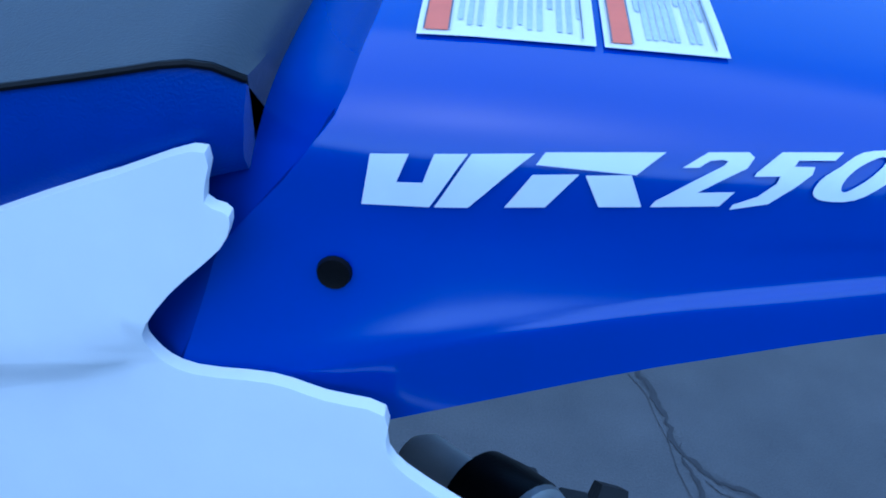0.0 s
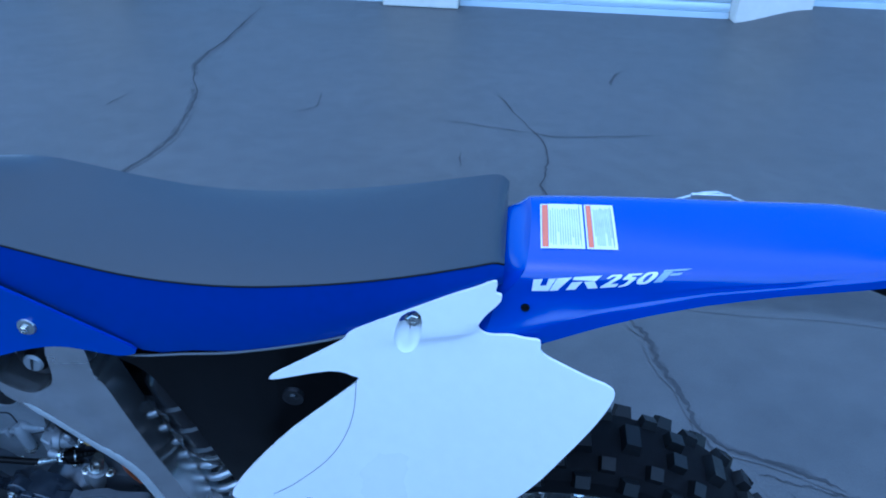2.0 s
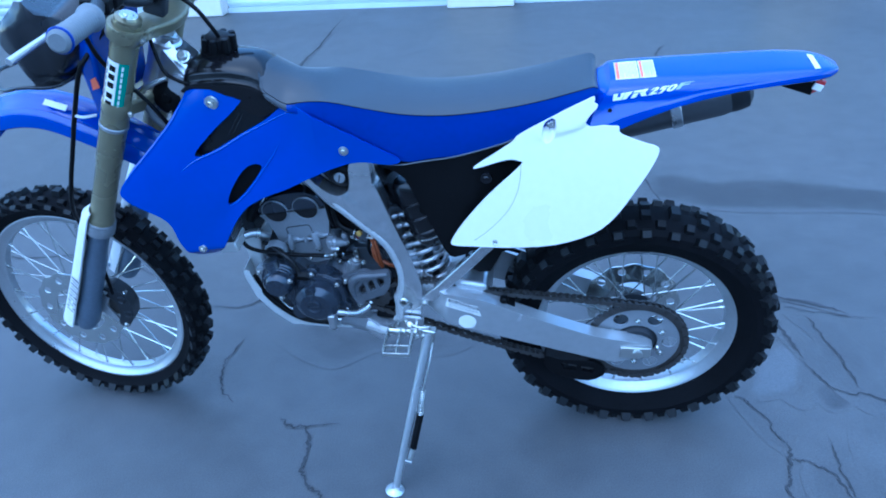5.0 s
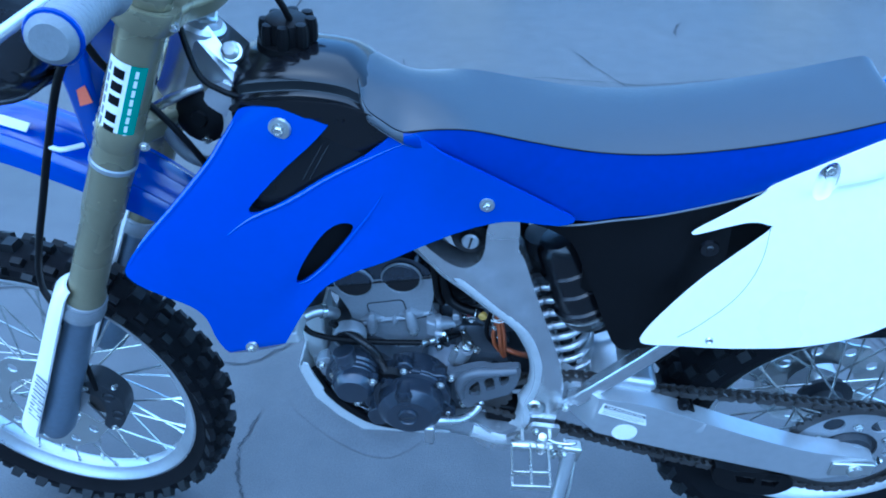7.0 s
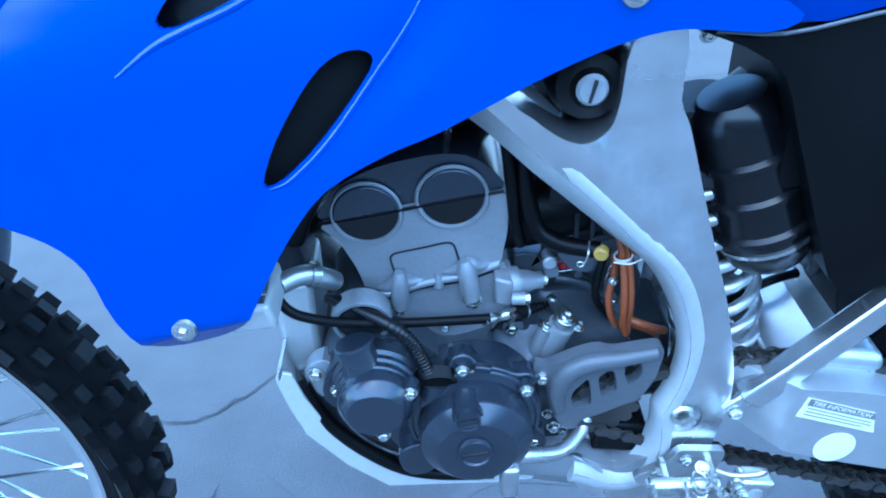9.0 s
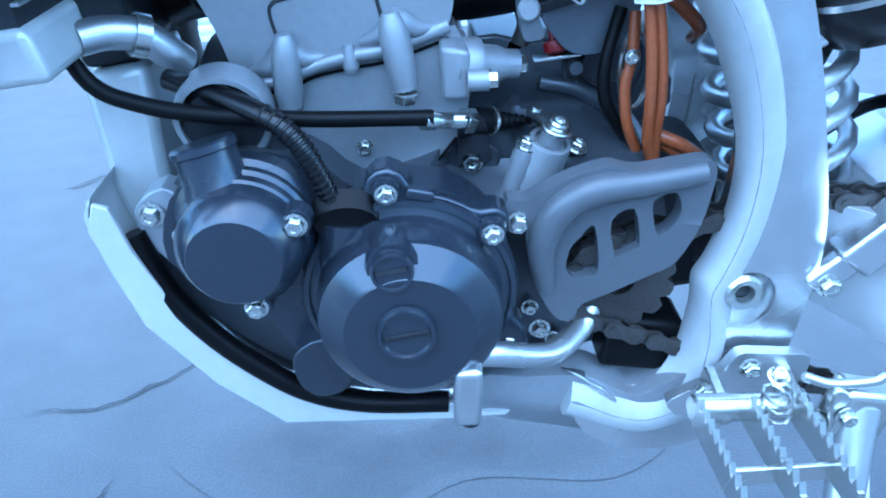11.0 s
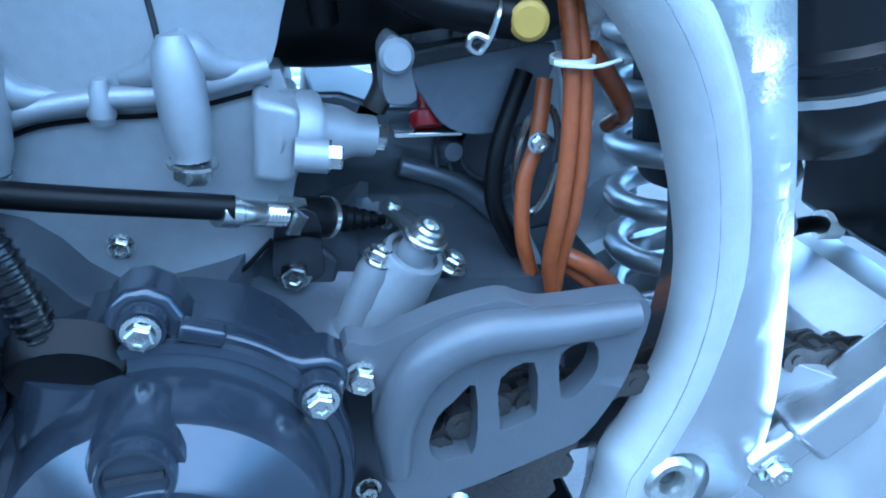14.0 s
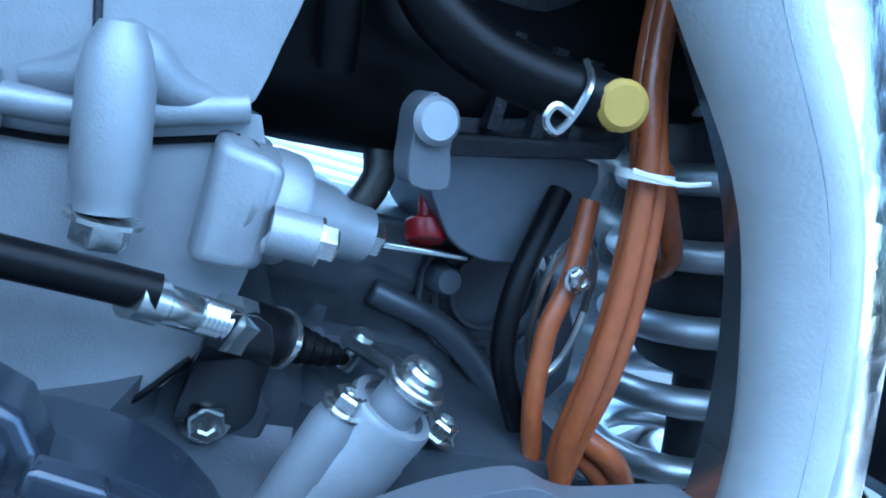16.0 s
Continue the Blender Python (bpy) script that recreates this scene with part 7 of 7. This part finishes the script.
part("pipe_clamp", lathe([(0.0105, -0.004), (0.0125, -0.004), (0.0125, 0.004), (0.0105, 0.004)], (0.575, -0.0535, 0.6295), (1, 0.6, -0.5), 16), STEEL, BIKE)
part("exhaust_header", tube([(0.60, 0.02, 0.64), (0.56, 0.06, 0.62), (0.55, 0.10, 0.56), (0.60, 0.125, 0.50), (0.75, 0.13, 0.50), (0.95, 0.12, 0.58), (1.12, 0.115, 0.70), (1.27, 0.118, 0.775)], 0.019, 14, 5), CHAINM, BIKE, "steel exhaust header pipe")
part("rubber_hose", tube([(0.560, -0.035, 0.66), (0.572, -0.045, 0.69), (0.590, -0.05, 0.72), (0.62, -0.04, 0.75), (0.66, -0.03, 0.77)], 0.012, 12, 5), BLACK, BIKE)

# ---- foot controls and side stand ----
SHIFT = part("gear_lever", tube([(0.834, -0.074, 0.440), (0.824, -0.088, 0.430), (0.800, -0.112, 0.431), (0.768, -0.126, 0.445), (0.748, -0.128, 0.449)], [0.0085, 0.008, 0.0078, 0.008, 0.008], 12, 5), ALU, BIKE, "worn aluminium gear lever")
soften(part("lever_tip", block((0.747, -0.134, 0.428), (0.017, 0.026, 0.046), (4, 2, 0)), ALU, SHIFT), 0.004, 3)
part("tip_bore", lathe([(0.0, 0.0015), (0.004, 0.0015), (0.0055, 0.003), (0.0065, 0.0)], (0.748, -0.138, 0.4045), (0, -0.2, -1), 14), CASED, SHIFT)
PEG = part("footpeg", lathe([(0.0, 0.0), (0.0075, 0.0), (0.009, 0.002), (0.009, 0.070), (0.0075, 0.072), (0.0, 0.072)], (0.884, -0.142, 0.406), (1, 0, -0.05), 18), STEEL, BIKE, "folding steel footpeg with serrated blades")
soften(part("peg_bracket", shell(spline([(0.878, 0.388), (0.890, 0.396), (0.903, 0.402), (0.913, 0.412), (0.921, 0.424), (0.934, 0.424), (0.950, 0.422), (0.968, 0.418), (0.962, 0.396), (0.935, 0.382), (0.905, 0.374), (0.886, 0.378)], closed=True, n=3), lambda x, z: -0.116 - 0.10 * max(0, 0.41 - z), 0.008, 0.012), ALU, PEG, "cast peg bracket"), 0.003, 3)
for x in (0.904, 0.951):
    soften(part("clevis_plate", prism(spline([(-0.112, 0.388), (-0.112, 0.413), (-0.130, 0.412), (-0.150, 0.408), (-0.148, 0.396), (-0.130, 0.390)], closed=True, n=3), x - 0.0035, x + 0.0035, None, lambda a, c, y: (y, a, c)), STEEL, PEG), 0.0012)
bolt((0.900, -0.121, 0.399), PEG, 0.0062)
bolt((0.927, -0.121, 0.417), PEG, 0.0055)
bolt((0.956, -0.151, 0.398), PEG, 0.0068, (0.3, -1, 0.1))
bolt((0.938, -0.136, 0.422), PEG, 0.0050, (0, -0.5, 1))
part("peg_spring", tube([(0.935 + 0.008 * math.cos(k * 0.7), -0.146 + 0.012 * math.sin(k * 0.7), 0.398 + 0.0016 * k / 2) for k in range(30)], 0.0013, 6, 1), STEEL, PEG)
soften(part("stand_lug", shell(spline([(0.961, 0.424), (0.970, 0.425), (0.979, 0.405), (0.982, 0.375), (0.981, 0.350), (0.972, 0.350), (0.966, 0.385)], closed=True, n=3), lambda x, z: -0.158, 0.008, 0.03), STEEL, PEG), 0.002)
bolt((0.972, -0.159, 0.408), PEG, 0.0050)
bolt((0.975, -0.159, 0.372), PEG, 0.0050)
part("spring_hook", tube([(0.946, -0.148, 0.432), (0.962, -0.152, 0.428), (0.985, -0.154, 0.430), (0.992, -0.154, 0.434)], 0.0032, 8, 4), STEEL, PEG)
for x in (0.886, 0.917, 0.947):
    o = [(-0.146, 0.396), (-0.222, 0.400), (-0.222, 0.416)]
    for k in range(9):
        yy = -0.220 + 0.0082 * k
        o += [(yy, 0.4155), (yy + 0.0035, 0.4215), (yy + 0.0055, 0.4150)]
    o += [(-0.146, 0.414)]
    part("peg_blade", prism(o, x - 0.0018, x + 0.0018, None, lambda a, c, y: (y, a, c)), STEEL, PEG)
for y in (-0.196, -0.222):
    soften(part("cross_bar", block((0.9165, y, 0.405), (0.064, 0.0035, 0.012)), STEEL, PEG), 0.001)
A, B = Vector((0.984, -0.150, 0.408)), Vector((0.899, -0.352, 0.062))
STAND = part("side_stand", tube([A, A.lerp(B, 0.08), A.lerp(B, 0.5), B], [0.013, 0.0115, 0.0105, 0.009], 12, 3), ALU, BIKE, "silver side stand with a spring, propping the machine")
part("stand_foot", lathe([(0.0, -0.004), (0.020, -0.004), (0.024, 0.001), (0.020, 0.006), (0.010, 0.012), (0.0, 0.014)], (0.8965, -0.354, 0.0575), (0.1, 0.2, 1), 20), ALU, STAND)
soften(part("stand_knuckle", block((0.984, -0.148, 0.405), (0.034, 0.024, 0.036), (0, 12, 0)), STEEL, STAND), 0.005, 3)
off = Vector((0.022, 0.004, 0.0))
P1, P2, P3, P4 = A.lerp(B, 0.36) + off * 0.7, A.lerp(B, 0.52) + off, A.lerp(B, 0.74) + off, A.lerp(B, 0.81) + off * 0.9
hel = []
dd = (P2 - P1).normalized()
uu = dd.orthogonal().normalized()
vv = dd.cross(uu)
for k in range(12 * 12 + 1):
    a = 2 * math.pi * k / 12
    hel.append(P1 + (P2 - P1) * k / 144 + 0.0062 * (math.cos(a) * uu + math.sin(a) * vv))
part("stand_spring", tube(hel, 0.0014, 6, 1), STEEL, STAND)
part("spring_hook", tube([A + Vector((0.01, 0, -0.02)), A.lerp(B, 0.2) + off * 0.8, P1], 0.0022, 6, 3), STEEL, STAND)
part("rubber_sleeve", tube([P2, P3], 0.0088, 12, 1), BLACK, STAND, "black rubber sleeve")
part("spring_end", tube([P3, P4], 0.0062, 10, 1), STEEL, STAND)
soften(part("spring_peg", block(A.lerp(B, 0.82) + off * 0.5, (0.030, 0.008, 0.008), (0, 15, 0)), ALU, STAND), 0.002)

# ---- front fork, steering and lights ----
UP = Vector((0.4585, 0, 1.170))


def leg(side):
    """One fork leg: anodised outer tube above, slider and axle foot below."""
    y = side * 0.105
    k = Vector((0.0, y, 0.0))
    # the legs turn with the steering
    sh = TURNED @ (Vector((0.40, y, 1.05))) - Vector((0.40, y, 1.05))
    top = UP + Vector((0, y, 0)) + Vector((0, 0, 0)) + (sh if side > 0 else Vector((0, 0, 0)))
    dn = -_axis
    f = part("fork_tube", lathe([(0.0, -0.022), (0.018, -0.022), (0.021, -0.018), (0.026, -0.016), (0.0275, 0.0), (0.0275, 0.10), (0.0285, 0.115), (0.0285, 0.335), (0.0265, 0.345), (0.0265, 0.50), (0.0285, 0.505), (0.0300, 0.512), (0.0300, 0.525), (0.027, 0.528), (0.0, 0.528)], top, dn, 32), FORKM, BIKE, "grey-bronze anodised fork tube", 30)
    part("wiper_seal", lathe([(0.029, 0.520), (0.0320, 0.521), (0.0335, 0.525), (0.0320, 0.529), (0.0335, 0.533), (0.0345, 0.545), (0.0335, 0.555), (0.027, 0.558)], top, dn, 28), CAST, f)
    part("slider", lathe([(0.0235, 0.53), (0.0235, 0.62), (0.026, 0.66), (0.0265, 0.80), (0.030, 0.83), (0.030, 0.885), (0.024, 0.905), (0.0, 0.907)], top, dn, 28), FORKLOW, f, "dark fork slider", 30)
    foot = top + dn * 0.872
    soften(part("axle_foot", block(foot + Vector((-0.022, 0, 0.004)), (0.060, 0.044, 0.050), (0, -26, 0)), FORKLOW, f), 0.010, 3)
    part("fork_cap", lathe([(0.0, 0.005), (0.008, 0.005), (0.010, 0.003), (0.017, 0.003), (0.019, 0.0)], top + _axis * 0.020, _axis, 24), STEEL, f)
    # guard in front of the slider
    secs = []
    for h, w, fw in ((0.488, 0.030, 0.020), (0.505, 0.034, 0.032), (0.56, 0.034, 0.036), (0.70, 0.034, 0.040), (0.83, 0.036, 0.046), (0.895, 0.036, 0.050)):
        c = top + dn * h
        out = Vector((math.cos(radians(RAKE)), 0, -math.sin(radians(RAKE)))) * -1
        ring = []
        for q in range(11):
            a = radians(-75 + 150 * q / 10)
            ring.append(c + out * (0.010 + fw * math.cos(a)) + Vector((0, side * (w * math.sin(a) + 0.004), 0)))
        ring += [p + (c - p) * 0.10 for p in ring[::-1]]
        secs.append(ring)
    g = part("fork_guard", loft(secs), WHITE, f, "white plastic fork guard", 40)
    return f, top, dn, g


LF, LT, DN, LG = leg(-1)
RF, RT, _, _ = leg(1)
out = Vector((-math.cos(radians(RAKE)), 0, math.sin(radians(RAKE))))


def on_tube(h, a, r=0.0291):
    """A point on the left tube: h down from its top, a degrees round from the front towards the outer side."""
    return LT + DN * h + out * r * math.cos(radians(a)) + Vector((0, -r * math.sin(radians(a)), 0))


def wrap(name, h0, h1, a0, a1, mat, parent, label="", r=0.0289, n=8):
    bm = bmesh.new()
    rows = [[bm.verts.new(on_tube(h, a0 + (a1 - a0) * k / n, r)) for k in range(n + 1)] for h in (h0, (h0 + h1) / 2, h1)]
    for a, b in zip(rows, rows[1:]):
        for k in range(n):
            bm.faces.new((a[k], a[k + 1], b[k + 1], b[k]))
    return part(name, bm, mat, parent, label)


stick = wrap("tube_sticker", 0.072, 0.205, 42, 100, PAPER, LF, "white and green registration sticker on the fork tube")
wrap("green_band", 0.072, 0.205, 100, 138, GREENL, stick)
for k in range(6):
    h = 0.082 + 0.0195 * k + (0.006 if k > 2 else 0)
    wrap("print_bar", h, h + 0.013, 62, 90, BLACK, stick, "", 0.0292)
for k in range(9):
    h = 0.078 + 0.0135 * k
    wrap("fine_print_bar", h, h + 0.010, 112, 120, PAPER, stick, "", 0.0292)
for k in range(7):
    wrap("fine_print_bar", 0.080 + 0.016 * k, 0.092 + 0.016 * k, 46, 54, INK, stick, "", 0.0292)
# bars where the maker's mark stands on the guard
for k in range(6):
    h = 0.715 + 0.021 * k
    for q in (0, 1):
        bm = bmesh.new()
        vs = []
        for hh, aa in ((h, 40), (h, 78), (h + 0.006, 78), (h + 0.006, 40)) if q == 0 else ((h + 0.009, 44), (h + 0.012, 74), (h + 0.015, 74), (h + 0.013, 44)):
            fw = 0.040 + (hh - 0.70) * 0.046 + 0.0012
            vs.append(bm.verts.new(LT + DN * hh + out * (0.010 + fw * math.cos(radians(aa))) + Vector((0, -0.0368 * math.sin(radians(aa)) - 0.0045, 0))))
        bm.faces.new(vs)
        part("mark_bar", bm, INK, LG)
for h in (0.235,):
    part("reflector_ring", lathe([(0.0288, h), (0.0305, h + 0.002), (0.0305, h + 0.008), (0.0288, h + 0.010)], LT, DN, 28), CAST, LF)


# triple clamps
def clamp(name, h, thick):
    a, b = LT + DN * h, RT + DN * h
    mid = (a + b) / 2 - out * 0.030
    secs = []
    for k in range(9):
        f = k / 8
        c = a.lerp(b, f) - out * 0.030 * math.sin(math.pi * f)
        w = 0.028 if h > 0.1 else (0.038 if k in (0, 8) else 0.030)
        secs.append([c + out * w - DN * thick, c - out * w - DN * thick, c - out * w + DN * thick, c + out * w + DN * thick])
    metal = FORKM
    ob = part(name, loft(secs), metal, BIKE, "satin grey triple clamp" if h < 0.1 else "dark lower triple clamp", 40)
    soften(ob, 0.006, 3)
    for p in (a, b):
        g = 0.0385 if h < 0.1 else 0.0300
        part("clamp_ring", lathe([(0.0288, -thick), (g - 0.0015, -thick), (g, -thick + 0.004), (g, thick - 0.004), (g - 0.0015, thick), (0.0288, thick)], p, DN, 28), metal, ob)
        bolt(p - out * 0.036 + Vector((0, -0.012 if p is a else 0.012, 0)), ob, 0.005, (0, -1, 0))
    return ob


clamp("triple_clamp", 0.012, 0.014)
clamp("lower_triple_clamp", 0.190, 0.018)
part("stem_nut", lathe([(0.0, 0.026), (0.012, 0.026), (0.016, 0.022), (0.018, 0.0), (0.022, -0.002), (0.022, -0.006)], H1 + _axis * 0.012, _axis, 6), STEEL, head)

# handlebar
BARC = (LT + RT) / 2 + _axis * 0.055 - out * 0.012
GE = Vector((0.521, -0.403, 1.263))
bar_pts = [GE, Vector((0.510, -0.27, 1.254)), Vector((0.468, -0.17, 1.248)), BARC + Vector((0, -0.09, -0.002)), BARC, BARC + Vector((0, 0.09, -0.002)), Vector((0.486, 0.17, 1.252)), Vector((0.530, 0.27, 1.270)), Vector((0.575, 0.40, 1.275))]
BAR = part("handlebar", tube(bar_pts, 0.0115, 14, 5), CASED, BIKE, "dark handlebar with grey rubber grips")
for a, b in ((GE, Vector((0.511, -0.285, 1.255))), (bar_pts[-1], Vector((0.535, 0.285, 1.271)))):
    L = (b - a).length
    prof = [(0.0, -0.004), (0.014, -0.004), (0.019, 0.0), (0.0195, 0.006), (0.0165, 0.009)]
    for k in range(14):
        h = 0.012 + (L - 0.02) * k / 14
        prof += [(0.0182, h), (0.0194, h + 0.003)]
    prof += [(0.024, L - 0.006), (0.024, L), (0.0, L)]
    gr = part("grip", lathe(prof, a, b - a, 20), GRIPM, BAR, "grey ribbed rubber grip", 30)
    part("grip_end", lathe([(0.0, 0.002), (0.006, 0.002), (0.008, 0.0), (0.012, 0.0), (0.012, -0.004)], a, a - b, 18), CASE, gr)
    part("grip_ring", lathe([(0.0175, 0.003), (0.0215, 0.004), (0.0225, 0.006), (0.0215, 0.009), (0.0175, 0.010)], a, b - a, 20), BLUEVINYL, gr)
for y in (-0.05, 0.05):
    soften(part("bar_clamp", block(BARC + Vector((0, y, -0.018)), (0.044, 0.028, 0.050), (0, 20, 0)), CASED, BAR), 0.006, 3)
part("bar_pad", tube([BARC + Vector((0.01, -0.08, 0.012)), BARC + Vector((0.01, 0.08, 0.012))], 0.022, 14, 1), BLACK, BAR, "black foam bar pad")
LEV = part("clutch_lever", tube([(0.478, -0.215, 1.245), (0.455, -0.25, 1.240), (0.435, -0.33, 1.235), (0.420, -0.40, 1.230)], [0.007, 0.006, 0.0055, 0.0065], 10, 4), ALU, BAR, "silver clutch lever")
soften(part("lever_perch", block((0.476, -0.205, 1.248), (0.05, 0.035, 0.03), (0, 10, 10)), BLACK, LEV), 0.006)
sw = part("switch_box", block((0.478, -0.165, 1.252), (0.045, 0.035, 0.045), (0, 10, 0)), BLACK, BAR, "black switch box with a red button")
soften(sw, 0.006, 3)
part("red_button", lathe([(0.0, 0.008), (0.008, 0.008), (0.009, 0.005), (0.009, 0.0)], (0.492, -0.168, 1.276), (0.5, -0.2, 1), 18), REDLENS, sw)
part("clutch_cable_upper", tube([(0.452, -0.20, 1.240), (0.40, -0.16, 1.20), (0.38, -0.11, 1.10), (0.43, -0.085, 1.0), (0.47, -0.075, 0.90), (0.50, -0.07, 0.76), (0.535, -0.070, 0.640)], 0.0045, 8, 6), BLACK, BAR)
part("throttle_cable", tube([(0.50, 0.20, 1.24), (0.43, 0.10, 1.18), (0.45, 0.02, 1.08), (0.52, 0.02, 1.0)], 0.0045, 8, 6), BLACK, BAR)
part("cable", tube([(0.45, -0.03, 1.16), (0.47, -0.055, 1.06), (0.50, -0.065, 1.035), (0.53, -0.06, 1.02)], 0.004, 8, 5), BLACK, BAR)
part("brake_hose", tube([(0.44, 0.10, 1.20), (0.39, 0.0, 1.165), (0.353, -0.10, 1.112), (0.329, -0.120, 1.079), (0.283, -0.124, 0.985), (0.246, -0.124, 0.905), (0.205, -0.124, 0.815), (0.178, -0.120, 0.740), (0.165, -0.10, 0.66), (0.158, -0.088, 0.54), (0.150, -0.085, 0.45)], 0.005, 8, 6), BLACK, BAR)

# brake caliper on the left slider
CAL = part("brake_caliper", shell(spline([(0.122, 0.462), (0.150, 0.470), (0.178, 0.440), (0.187, 0.405), (0.176, 0.360), (0.150, 0.330), (0.132, 0.345), (0.148, 0.385), (0.146, 0.425), (0.128, 0.440)], closed=True, n=3), lambda x, z: -0.086, 0.040, 0.03), CASED, BIKE, "dark front brake caliper on a steel bracket")
soften(CAL, 0.006, 3)
for x, z in ((0.166, 0.428), (0.168, 0.378)):
    part("caliper_piston", lathe([(0.0, 0.002), (0.007, 0.002), (0.009, 0.004), (0.011, 0.003), (0.012, 0.0)], (x, -0.086, z), (0, -1, 0), 20), CASED, CAL)
soften(part("caliper_bracket", shell([(0.085, 0.415), (0.130, 0.452), (0.136, 0.440), (0.110, 0.395), (0.130, 0.345), (0.118, 0.338), (0.085, 0.375)], lambda x, z: -0.076, 0.006, 0.1), ALU, CAL), 0.002)
soften(part("pad_edge", block((0.140, -0.066, 0.395), (0.055, 0.006, 0.075), (0, 18, 0)), CHAINM, CAL), 0.002)
for p in ((0.132, -0.088, 0.456), (0.152, -0.088, 0.342), (0.100, -0.084, 0.408)):
    bolt(p, CAL, 0.005)
part("bleed_nipple", lathe([(0.0, 0.018), (0.003, 0.018), (0.0035, 0.010), (0.005, 0.009), (0.005, 0.0)], (0.172, -0.078, 0.440), (0.7, 0, 0.7), 10), STEEL, CAL)

# front mudguard
FM = [(-0.135, 0.868, 0.030), (-0.09, 0.905, 0.046), (-0.03, 0.945, 0.054), (0.05, 0.968, 0.058), (0.13, 0.968, 0.060), (0.21, 0.945, 0.062), (0.28, 0.915, 0.060), (0.35, 0.878, 0.055), (0.42, 0.828, 0.050), (0.45, 0.80, 0.046)]
secs = []
for x, z, w in spline(FM, n=4):
    o = [(x, w * math.sin(a), z - 0.055 * (1 - math.cos(a)) ** 0.9 - 0.010 * (abs(math.sin(a)) > 0.98) - (0.007 if 0.35 < abs(math.sin(a)) < 0.75 else 0)) for a in [math.pi * (-0.52 + 1.04 * k / 24) for k in range(25)]]
    secs.append(o + [(px, py * 0.95, pz - 0.003) for px, py, pz in o[::-1]])
FG = part("front_mudguard", loft(secs), BLUE, BIKE, "blue plastic front mudguard", 28)
FG.matrix_local = TURNED
part("guard_label", block((0.165, -0.038, 0.952), (0.055, 0.014, 0.002), (40, 15, 0)), PAPER, FG)
soften(part("hose_guide", tube([(0.288, -0.112, 1.004), (0.286, -0.124, 0.990), (0.292, -0.124, 0.984), (0.300, -0.120, 0.980), (0.316, -0.100, 0.974)], [0.003, 0.0035, 0.0036, 0.0036, 0.0036], 8, 4), WHITE, BIKE, "white plastic hose guide"), 0.001)

# number board in blue with the black bag over the headlamp
BOARD = part("headlamp_cowl", loft([[(0.300, -0.075, 0.93), (0.300, 0.075, 0.93), (0.310, 0.09, 1.06), (0.335, 0.10, 1.17), (0.335, -0.10, 1.17), (0.310, -0.09, 1.06)],
                                    [(0.345, -0.085, 0.93), (0.345, 0.085, 0.93), (0.355, 0.105, 1.06), (0.375, 0.11, 1.16), (0.375, -0.11, 1.16), (0.355, -0.105, 1.06)]]), BLUE, BIKE, "blue headlamp cowl")
soften(BOARD, 0.010, 3)
for z, y in ((1.035, -0.103), (0.985, -0.095)):
    part("cowl_decal", shell([(0.335, z), (0.352, z + 0.005), (0.350, z + 0.028), (0.338, z + 0.022)], lambda x, zz: y - 0.0035, 0.0015, 0.1), REDL if z > 1.0 else PAPER, BOARD)

# the loose bag: folded sheet
random.seed(7)
secs = []
for i in range(15):
    f = i / 14
    z = 1.205 - 0.165 * f
    o = []
    for k in range(28):
        a = 2 * math.pi * k / 28
        rx = 0.085 + 0.02 * math.sin(3.1 * f) + 0.008 * math.sin(5 * a + 4 * f) + random.uniform(-0.004, 0.004)
        ry = 0.118 + 0.02 * math.sin(3.1 * f) + 0.010 * math.sin(4 * a - 3 * f) + random.uniform(-0.005, 0.005)
        o.append((0.235 + 0.04 * (1 - f) + rx * math.cos(a) * (0.55 + 0.55 * math.sin(math.pi * min(1, f + 0.18))), -0.02 + ry * math.sin(a) * (0.85 if f < 0.9 else 0.75), z + 0.018 * math.sin(3 * a + 1) * (1 - f) + random.uniform(-0.003, 0.003)))
    secs.append(o)
BAG = part("plastic_bag", loft(secs), BAGM, None, "", 60)
BAG.matrix_world = BIKE.matrix_world.copy()
tagged(BAG, "crumpled black plastic bag tied over the headlamp", "plastic bag")

part("tie", tube([(0.20 + 0.10 * math.cos(2 * math.pi * k / 24), -0.02 + 0.125 * math.sin(2 * math.pi * k / 24), 1.055 + 0.006 * math.sin(5 * k)) for k in range(25)], 0.004, 8, 2), BAGM, BAG, "twisted black plastic tie")
